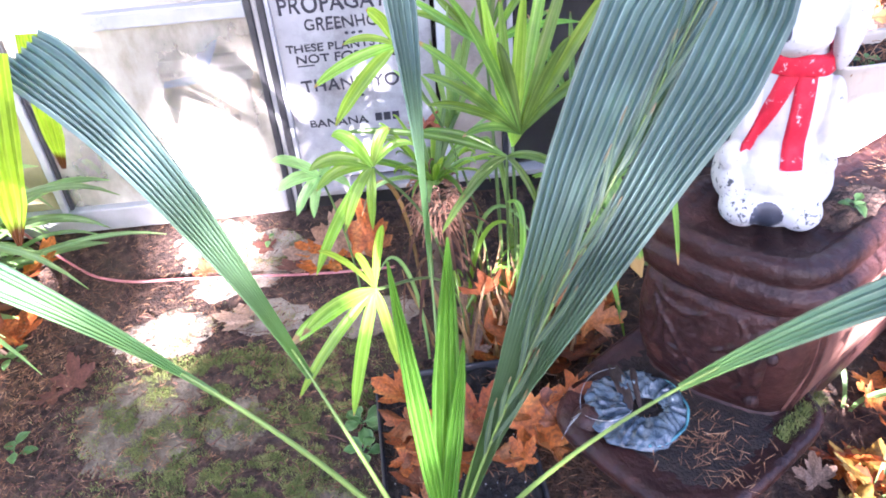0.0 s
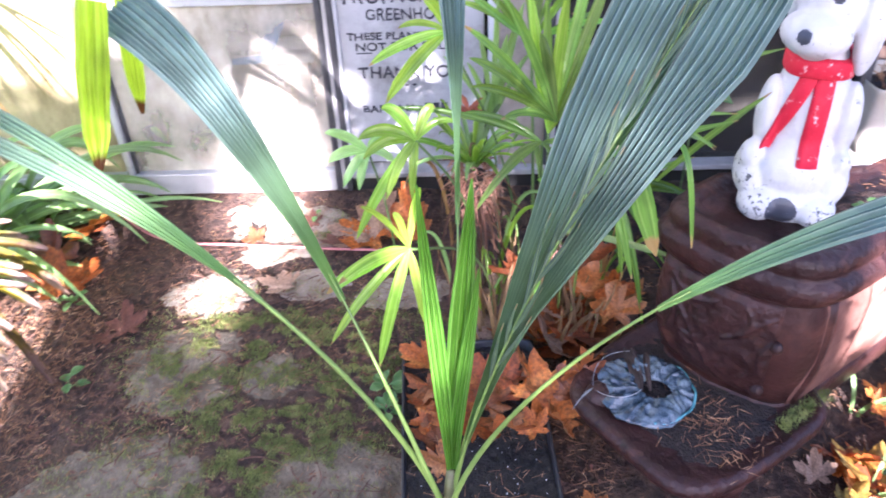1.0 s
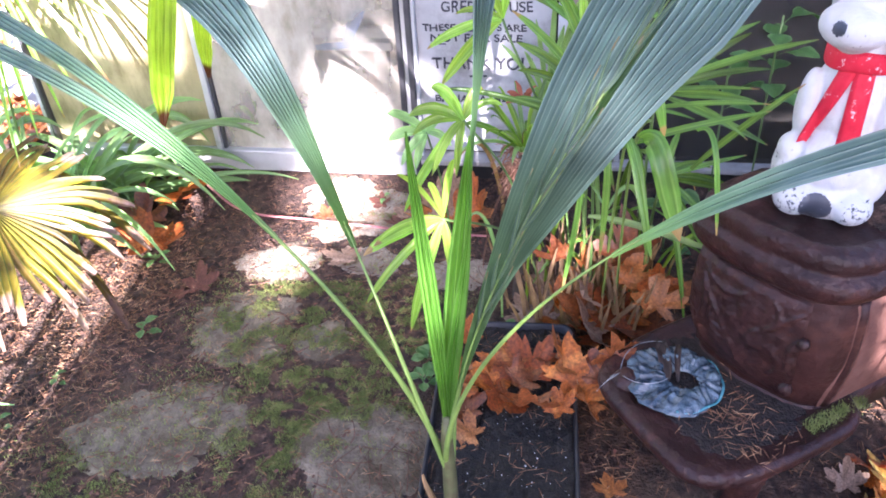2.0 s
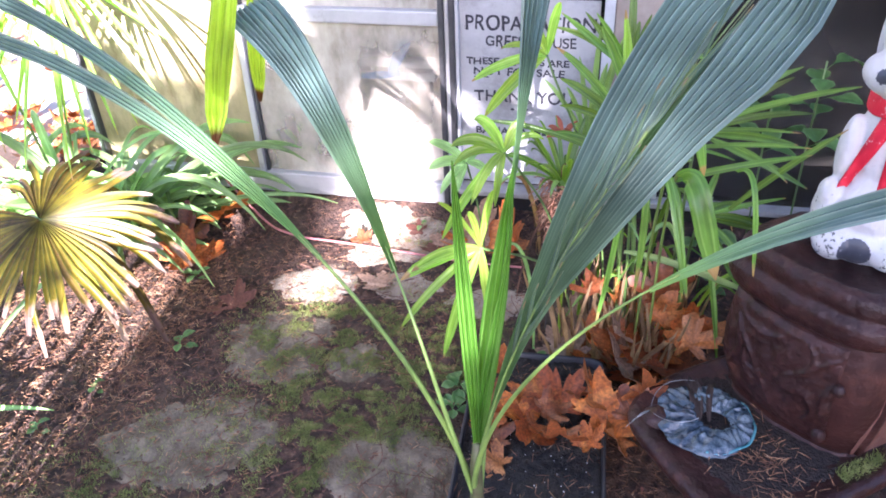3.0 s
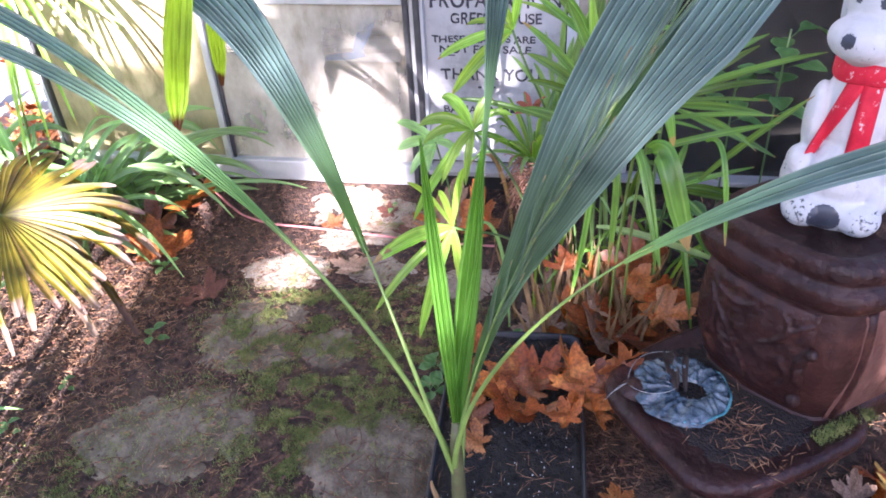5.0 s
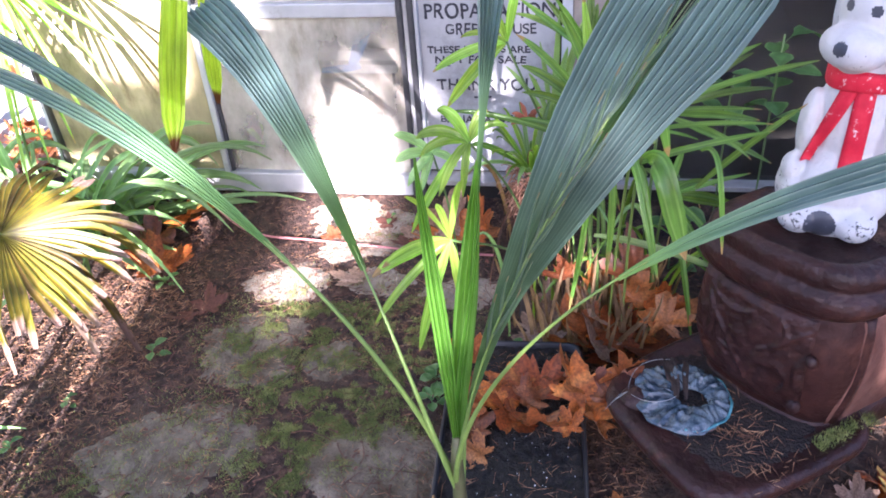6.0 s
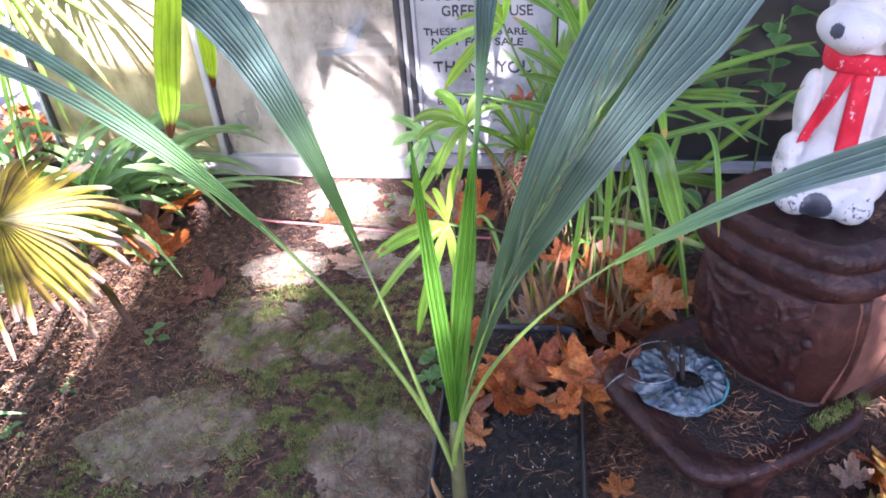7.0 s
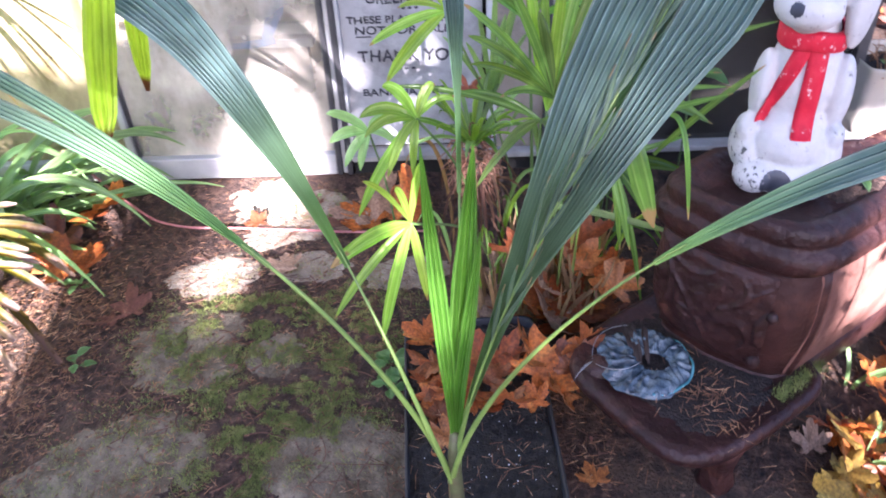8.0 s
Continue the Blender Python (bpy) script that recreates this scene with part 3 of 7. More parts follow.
def inside():
    """What shows dimly through the fogged pane."""
    bm = bmesh.new()
    for pts, w in ((((-0.655, 2.239, 0.62), (-0.672, 2.238, 0.575), (-0.69, 2.238, 0.53), (-0.715, 2.239, 0.48)), 0.022), (((-0.69, 2.2385, 0.478), (-0.73, 2.238, 0.47), (-0.78, 2.238, 0.468), (-0.83, 2.239, 0.462)), 0.012)):
        sheet(bm, bez(pts, 14), (0, -1, 0.0), [(0, w * 0.7), (0.4, w), (1, w * 0.6)], 6, cup=0.05, wave=0.15, seed=3)
    solo("folded_cloth", bm, TARP, "blue cloth on the shelf inside the fogged greenhouse", "cloth")
    for x, z, w, h in ((-1.04, 0.455, 0.05, 0.075), (-0.95, 0.455, 0.045, 0.06), (-0.66, 0.455, 0.05, 0.09)):
        ob = solo("plant_pot", lathe(bmesh.new(), [(0.0, 0.0), (w * 0.7, 0.0), (w, h), (w * 1.08, h), (w * 1.08, h + 0.012), (w * 0.95, h + 0.012), (w * 0.9, h - 0.01), (0, h - 0.01)], 28), WOOD, "small dusty plant pot on the greenhouse shelf", "pot", "pots on the shelf")
        ob.matrix_world = pose(x, 2.38, z)


    rnd = random.Random(61)
    p = thing("strap_leaf_plant", "dim green leaves behind the fogged pane", "plant", "strap-leaved plants")
    for k in range(26):
        b = Vector((rnd.uniform(-1.12, -0.95), rnd.uniform(2.3, 2.36), 0.05))
        e = Vector((b.x + rnd.uniform(-0.03, 0.22), 2.25 + rnd.uniform(0.0, 0.03), rnd.uniform(0.12, 0.4)))
        w = rnd.uniform(0.004, 0.009)
        part("leaf", sheet(bmesh.new(), bez((b, b + Vector((0, -0.03, 0.2)), e + Vector((-0.05, 0, 0.06)), e), 10), (0.1, -1, 0.2), [(0, w), (0.6, w), (1, 0.001)], 2, cup=0.4, seed=k), STRAP, p)


inside()


def sign():
    sg = thing("sign", "hand-lettered grey board in the greenhouse door", "sign")
    y = WALL + 0.013
    part("board", box(bmesh.new(), (-0.506, y, 0.14), (-0.122, y + 0.008, 0.705), 0.003), SIGN, sg, smooth=False)
    lines = (("PROPAGATION", -0.31, 0.619, 0.058, 0.356), ("GREENHOUSE", -0.308, 0.573, 0.043, 0.252), ("...", -0.315, 0.556, 0.05, 0.045), ("THESE PLANTS ARE", -0.343, 0.519, 0.028, 0.291), ("NOT FOR SALE", -0.338, 0.489, 0.03, 0.259), ("THANK YOU", -0.323, 0.408, 0.048, 0.284), ("...", -0.335, 0.383, 0.05, 0.05), ("BANANA", -0.387, 0.304, 0.032, 0.155))
    made = [("line", *l) for l in lines]
    for _, text, x, z, size, width in made:
        cu = bpy.data.curves.new("lettering", "FONT")
        cu.body, cu.size, cu.align_x, cu.extrude, cu.offset = text, size, "CENTER", 0.0008, 0.0003
        ob = new("lettering", cu)
        bpy.context.view_layer.update()
        w = ob.dimensions.x or 1
        me = bpy.data.meshes.new_from_object(ob)
        bpy.data.objects.remove(ob)
        k = width / w
        for v in me.vertices:
            wob = 0.0022 * noise.noise(Vector((v.co.x * 45, v.co.y * 45, z * 50)))
            v.co = (x + v.co.x * k + wob, y - 0.0012 - v.co.z, z + v.co.y + wob)
        whole = bmesh.new()
        whole.from_mesh(me)
        left = set(whole.verts)
        while left:
            island, todo = set(), [left.pop()]
            while todo:
                v = todo.pop()
                island.add(v)
                for e in v.link_edges:
                    u = e.other_vert(v)
                    if u in left:
                        left.discard(u)
                        todo.append(u)
            one, twin = bmesh.new(), {}
            tilt = Matrix.Rotation(radians(random.uniform(-6, 6)), 3, "Y") @ Matrix.Diagonal((random.uniform(0.92, 1.06), 1, random.uniform(0.88, 1.1)))
            mid = sum((v.co for v in island), Vector()) / len(island)
            for v in sorted(island, key=lambda q: q.index):
                twin[v] = one.verts.new(mid + tilt @ (v.co - mid))
            for f in whole.faces:
                if f.verts[0] in island:
                    one.faces.new([twin[v] for v in f.verts])
            part("dot" if text == "..." else "letter", one, INK, sg, smooth=False)
        whole.free()
    bm = bmesh.new()
    box(bm, (-0.467, y - 0.0016, 0.4795), (-0.424, y - 0.0002, 0.4825))
    part("underline", bm, INK, sg, smooth=False)
    # a name, kept as bars
    for a, b in ((-0.289, -0.271), (-0.266, -0.248), (-0.243, -0.225)):
        part("bar", box(bmesh.new(), (a, y - 0.0016, 0.306), (b, y - 0.0002, 0.329)), INK, sg, smooth=False)


sign()

# ---- stove with the statue ----
STOVE = Matrix.Translation((0.3215, 1.337, 0)) @ Matrix(((0.571, 0.821, 0, 0), (-0.821, 0.571, 0, 0), (0, 0, 1, 0), (0, 0, 0, 1)))   # x along its front, y towards its back


def stove():
    s = thing("cast_iron_stove", "rusty brown cast-iron parlour stove standing on leaf litter", "stove")
    s.matrix_world = STOVE
    back, w = 0.66, 0.153

    def narrowed(x, y, half):
        """The back narrows on the shaded side."""
        lo = lerp([(-1, -half), (0.16, -half), (0.23, -0.085), (0.29, -0.01), (0.36, 0.02), (0.7, 0.03)], y)
        return half - (half - x) * (half - lo) / (2 * half)

    def bowed(x, half):
        """The front's line: bowed, and further forward on one side."""
        return -0.03 + 0.2 * x - 0.03 * max(0, 1 - (x / half) ** 2)
    # body: bowed front, straight sides
    n = 96
    shape = []
    for x, y in rounded(w, back / 2, 12, n):
        shape.append((narrowed(x, y + back / 2, w), y + back / 2 + (bowed(x, w) if y < 0 else 0)))
    bm = bmesh.new()
    rings = [(0.86, 1.0, 0.024, 0.15), (0.9, 1.0, 0.016, 0.19), (0.96, 1.0, 0.004, 0.235), (1.01, 1.0, -0.008, 0.29), (1.02, 1.0, -0.01, 0.34), (0.99, 1.0, -0.004, 0.41), (0.94, 1.0, 0.006, 0.44), (0.9, 1.0, 0.008, 0.47)]
    outline_loft(bm, rings, shape)
    part("body", bm, RUSTBODY, s)
    # embossed front panel with scrolls
    bm = bmesh.new()

    def front(x, z, out=0.0018):
        k, off = lerp([(z_, a) for a, b, c, z_ in rings], z), lerp([(z_, c) for a, b, c, z_ in rings], z)
        return Vector((x * k, bowed(x, w) + off - out, z))
    nx, nz = 90, 80
    lines = []
    for x, z, a_, bend, grow, count in ((-0.11, 0.25, 0.9, 5.0, 70, 90), (-0.02, 0.28, 2.3, -9.0, 260, 60), (0.11, 0.24, 2.0, -4.0, -90, 95), (0.03, 0.33, 0.4, 10.0, 300, 60), (-0.1, 0.4, -0.6, 6.0, 120, 70), (0.1, 0.4, 3.9, 6.0, -150, 70), (0.0, 0.225, 1.7, 7.0, 200, 60), (-0.06, 0.33, 4.4, 10.0, 260, 50), (0.07, 0.3, 5.3, -12.0, -260, 50)):
        for q in range(count):
            lines.append((x, z, 0.0022 + 0.0034 * math.sin(math.pi * q / count)))
            x, z = x + 0.0016 * math.cos(a_), z + 0.0016 * math.sin(a_)
            a_ += 0.0016 * (bend + grow * 0.0016 * q)
    lines = np.array(lines)
    grid = []
    for j in range(nz + 1):
        row = []
        for i in range(nx + 1):
            x, z = -0.13 + 0.237 * i / nx, 0.185 + 0.24 * j / nz
            h = float(np.max(np.exp(-((lines[:, 0] - x) ** 2 + (lines[:, 1] - z) ** 2) / lines[:, 2] ** 2)))
            edge = min(i, nx - i, j, nz - j)
            d = 0.0035 + 0.0052 * h + 0.004 * min(1.0, edge / 6) + 0.0045 * noise.noise(Vector((x * 28, z * 28, 4))) + 0.0012 * noise.noise(Vector((x * 60, z * 60, 9))) + 0.0012 * noise.noise(Vector((x * 60, z * 60, 1)))
            row.append(bm.verts.new(front(x, z, d if edge else -0.012)))
        grid.append(row)
    for a, b in zip(grid, grid[1:]):
        for i in range(nx):
            bm.faces.new((a[i], a[i + 1], b[i + 1], b[i]))
    door = part("fire_door", bm, RUST, s, "bulging fire door with worn scrolls in relief")
    for x, z, r in ((0.112, 0.345, 0.011), (0.1, 0.21, 0.014)):
        bm = bmesh.new()
        bmesh.ops.create_uvsphere(bm, u_segments=16, v_segments=10, radius=1, matrix=Matrix.Translation(front(x, z, 0.008)) @ Matrix.Diagonal((r, r * 0.9, r * 1.2, 1)))
        part("latch", bm, RUST, door, "worn iron latch")
    # thin plate laid on the sunny side; its paler rust paints in sunlight
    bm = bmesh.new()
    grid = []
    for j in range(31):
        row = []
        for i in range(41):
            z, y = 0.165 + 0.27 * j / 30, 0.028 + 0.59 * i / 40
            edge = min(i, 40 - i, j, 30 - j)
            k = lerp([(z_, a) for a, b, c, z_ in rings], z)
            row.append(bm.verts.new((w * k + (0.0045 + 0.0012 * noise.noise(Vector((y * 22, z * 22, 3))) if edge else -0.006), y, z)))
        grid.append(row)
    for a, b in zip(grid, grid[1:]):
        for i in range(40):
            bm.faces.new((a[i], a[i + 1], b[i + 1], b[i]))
    part("side_plate", bm, SUNLITRUST, s, "rust side plate, paler to paint in the sunlight")
    # rounded pilaster on the corner
    for y, r, out in ((0.045, 0.012, 0.0),):
        pts = [Vector((w * lerp([(z_, a) for a, b, c, z_ in rings], z) - r * 0.5 + out, y, z)) for z in (0.17, 0.2, 0.24, 0.28, 0.32, 0.36, 0.4, 0.43)]
        part("pilaster", tube(bmesh.new(), pts, r, 10), RUSTBODY, s)
    # two-tier moulded top
    top = []
    for x, y in rounded(w + 0.014, back / 2 + 0.014, 9, n):
        top.append((narrowed(x, y + back / 2, w + 0.014), y + back / 2 + (bowed(x, w + 0.014) - 0.008 if y < 0 else 0)))
    bm = bmesh.new()
    outline_loft(bm, [(0.9, 0.97, 0, 0.440), (0.97, 1.0, -0.002, 0.448), (1.03, 1.015, -0.004, 0.462), (1.045, 1.02, -0.005, 0.478), (1.02, 1.01, -0.004, 0.490), (0.94, 0.98, 0.002, 0.496), (0.92, 0.975, 0.003, 0.5), (0.93, 0.98, 0.003, 0.505), (0.955, 0.985, 0.002, 0.514), (0.94, 0.98, 0.002, 0.526), (0.89, 0.95, 0.004, 0.537), (0.81, 0.91, 0.01, 0.541), (0.73, 0.87, 0.014, 0.541), (0.68, 0.84, 0.018, 0.534), (0.65, 0.82, 0.02, 0.528)], top)
    part("top_plate", bm, RUST, s, "moulded top plate")
    # hearth shelf with a raised lip
    hs = []
    for k in range(n):
        a = 2 * math.pi * k / n
        c, q = math.cos(a), math.sin(a)
        p = 5.0
        hs.append((0.0 + 0.198 * math.copysign(abs(c) ** (2 / p), c), (0.29 if q < 0 else 0.12) * math.copysign(abs(q) ** (2 / 3.4), q)))
    bm = bmesh.new()
    outline_loft(bm, [(0.86, 0.86, 0, 0.1), (0.95, 0.95, 0, 0.118), (1.0, 1.0, 0, 0.135), (1.01, 1.01, 0, 0.146), (1.0, 1.0, 0, 0.158), (0.96, 0.96, 0, 0.165), (0.91, 0.91, 0, 0.163), (0.87, 0.87, 0, 0.158), (0.5, 0.5, 0, 0.155)], hs)
    part("hearth_shelf", bm, RUST, s, "hearth shelf with a raised lip")
    for x, y in ((-0.1, -0.17), (0.15, -0.15), (-0.06, 0.18), (0.09, 0.58)):
        bm = bmesh.new()
        outline_loft(bm, [(0.7, 0.7, 0, -0.02), (1.0, 1.0, 0, 0.0), (0.75, 0.75, 0, 0.04), (0.9, 0.9, 0, 0.09), (1.2, 1.2, 0, 0.14)], rounded(0.035, 0.035, 3, 20), Matrix.Translation((x, y, 0)))
        part("leg", bm, RUST, s)
    bm = bmesh.new()
    outline_loft(bm, [(0.86, 1.0, 0.02, 0.09), (0.88, 1.0, 0.02, 0.165)], shape)
    part("base", bm, RUST, s)
    for x, z in ((0.03, 0.405), (0.012, 0.35)):
        bm = bmesh.new()
        bmesh.ops.create_icosphere(bm, subdivisions=2, radius=1, matrix=Matrix.Translation(front(x, z, 0.003)) @ Matrix.Rotation(0.5 + x * 20, 4, "Y") @ Matrix.Diagonal((0.0011, 0.001, 0.0032, 1)))
        part("paint_chip", bm, TWINE, s, "pale chip of paint")
    kn = STOVE.inverted() @ Vector((0.072, 1.29, 0.15))
    bm = bmesh.new()
    bmesh.ops.create_uvsphere(bm, u_segments=24, v_segments=14, radius=1, matrix=Matrix.Translation((kn.x, kn.y, 0.152)) @ Matrix.Diagonal((0.032, 0.036, 0.03, 1)))
    part("knob", bm, RUST, s, "rounded knob at the end of the lip")
    # dirt beside the statue
    v = []
    for j in range(21):
        for i in range(21):
            x, y = 0.035 + 0.1 * i / 20, 0.1 + 0.16 * j / 20
            r = 1 + 0.4 * noise.noise(Vector((x * 25, y * 25, 8))) - ((x - 0.085) / 0.05) ** 2 - ((y - 0.18) / 0.08) ** 2
            v.append((x, y, 0.53 + min(0.014, 0.022 * r) + 0.004 * noise.noise(Vector((x * 60, y * 60, 1)))))
    me = bpy.data.meshes.new("soil")
    me.from_pydata(v, [], [(j * 21 + i, j * 21 + i + 1, (j + 1) * 21 + i + 1, (j + 1) * 21 + i) for j in range(20) for i in range(20)])
    me.materials.append(SOIL)
    new("soil", me).parent = s
    # damp dirt that has gathered on the hearth
    v, f = [], []
    nx, ny = 46, 30
    for j in range(ny + 1):
        for i in range(nx + 1):
            x, y = -0.165 + 0.33 * i / nx, -0.235 + 0.25 * j / ny
            r = 1 - (x / 0.17) ** 4 - ((y + 0.1) / 0.14) ** 4
            v.append((x, y, 0.152 + min(0.007, 0.012 * r) + 0.004 * noise.noise(Vector((x * 30, y * 30, 1))) + 0.003 * noise.noise(Vector((x * 90, y * 90, 4)))))
    f = [(j * (nx + 1) + i, j * (nx + 1) + i + 1, (j + 1) * (nx + 1) + i + 1, (j + 1) * (nx + 1) + i) for j in range(ny) for i in range(nx)]
    me = bpy.data.meshes.new("dirt")
    me.from_pydata(v, [], f)
    me.materials.append(DIRT)
    me.shade_smooth()
    new("dirt", me).parent = s


stove()


def statue():
    """A seated white dog with a red scarf, one mesh."""
    blobs = [(0, 0.005, 0.09, 0.088, 0.085, 0.1), (0, 0.0, 0.19, 0.07, 0.066, 0.12), (-0.074, -0.02, 0.066, 0.04, 0.062, 0.05), (0.07, -0.02, 0.064, 0.038, 0.062, 0.05),
             (-0.053, -0.07, 0.026, 0.044, 0.045, 0.034), (0.05, -0.075, 0.026, 0.042, 0.042, 0.032), (-0.07, -0.02, 0.182, 0.025, 0.036, 0.07), (0.07, -0.02, 0.178, 0.025, 0.036, 0.074),
             (-0.085, -0.045, 0.108, 0.024, 0.028, 0.028), (0.078, -0.045, 0.108, 0.022, 0.026, 0.026), (0, 0, 0.28, 0.048, 0.05, 0.05),
             (0, -0.05, 0.03, 0.088, 0.056, 0.044), (0, -0.03, 0.085, 0.085, 0.066, 0.06)]
    head = [(0, 0.0, 0.385, 0.068, 0.062, 0.075), (0, -0.055, 0.338, 0.064, 0.052, 0.038), (0, -0.04, 0.312, 0.034, 0.04, 0.022), (0.07, 0.014, 0.362, 0.024, 0.044, 0.1), (-0.07, 0.02, 0.375, 0.018, 0.034, 0.08)]
    turn = Matrix.Rotation(radians(-28), 4, "Z")
    bm = bmesh.new()
    for group, m in ((blobs, Matrix()), (head, turn)):
        for cx, cy, cz, rx, ry, rz in group:
            bmesh.ops.create_uvsphere(bm, u_segments=24, v_segments=16, radius=1, matrix=m @ Matrix.Translation((cx, cy, cz)) @ Matrix.Diagonal((rx, ry, rz, 1)))
    bmesh.ops.create_cone(bm, cap_ends=True, segments=32, radius1=0.088, radius2=0.088, depth=0.012, matrix=Matrix.Translation((0, -0.005, 0.006)))
    me = bpy.data.meshes.new("lump")
    bm.to_mesh(me)
    bm.free()
    ob = new("lump", me)
    r = ob.modifiers.new("r", "REMESH")
    r.mode, r.voxel_size = "VOXEL", 0.0033
    sm = ob.modifiers.new("s", "SMOOTH")
    sm.iterations, sm.factor = 8, 0.6
    bpy.context.view_layer.update()
    got = bpy.data.meshes.new_from_object(ob.evaluated_get(bpy.context.evaluated_depsgraph_get()))
    bpy.data.objects.remove(ob)
    bm = bmesh.new()
    bm.from_mesh(got)
    nose = turn @ Vector((0, -0.108, 0.346))
    eyes = [turn @ Vector((-0.026, -0.055, 0.4)), turn @ Vector((0.024, -0.055, 0.4))]
    for f in bm.faces:
        c = f.calc_center_median()
        f.material_index = 1 if c.z < 0.075 + 0.05 * noise.noise(c * 9) and noise.noise(c * 14) > -0.3 else 0
        if (c - Vector((-0.012, -0.108, 0.026))).length < 0.03:
            f.material_index = 2
        if (c - nose).length < 0.0135 or min((c - e).length for e in eyes) < 0.0095:
            f.material_index = 2

    def front(x, z):
        y = 0.0
        for cx, cy, cz, rx, ry, rz in blobs:
            q = 1 - ((x - cx) / rx) ** 2 - ((z - cz) / rz) ** 2
            if q > 0:
                y = min(y, cy - ry * math.sqrt(q))
        return y

    def tail(x0, z0, x1, z1, w0, w1):
        rows = []
        for i in range(15):
            q = i / 14
            x, z, w = x0 + (x1 - x0) * q, z0 + (z1 - z0) * q, w0 + (w1 - w0) * q
            row = []
            for k, o in ((-1, -0.002), (-0.97, 0.0065), (-0.4, 0.0075), (0.4, 0.0075), (0.97, 0.0065), (1, -0.002)):
                xx = x + k * w / 2
                row.append(bm.verts.new((xx, front(xx, z) - o + 0.001, z)))
            rows.append(row)
        for a, b in zip(rows, rows[1:]):
            for k in range(5):
                bm.faces.new((a[k], b[k], b[k + 1], a[k + 1])).material_index = 3
        bm.faces.new(rows[-1]).material_index = 3
    tail(-0.012, 0.276, -0.066, 0.128, 0.032, 0.018)
    tail(0.012, 0.276, 0.014, 0.114, 0.036, 0.04)
    rows = []
    for rr, z in ((0.05, 0.2635), (0.0645, 0.2645), (0.066, 0.267), (0.066, 0.278), (0.0655, 0.291), (0.0635, 0.294), (0.05, 0.295)):
        rows.append([bm.verts.new((rr * 0.98 * math.cos(a), rr * math.sin(a), z + 0.003 * math.sin(3 * a))) for a in (2 * math.pi * k / 40 for k in range(40))])
    for a, b in zip(rows, rows[1:]):
        for k in range(40):
            bm.faces.new((a[k], a[(k + 1) % 40], b[(k + 1) % 40], b[k])).material_index = 3
    ob = solo("dog_statue", bm, [PAINT, FLAKED, DARKPAINT, REDPAINT], "white flaking painted dog statue with a red scarf", "statue")
    ob.matrix_world = pose(0.391, 1.425, 0.529, 0, 0, -18) @ Matrix.Diagonal((0.86, 0.9, 0.965, 1))


statue()


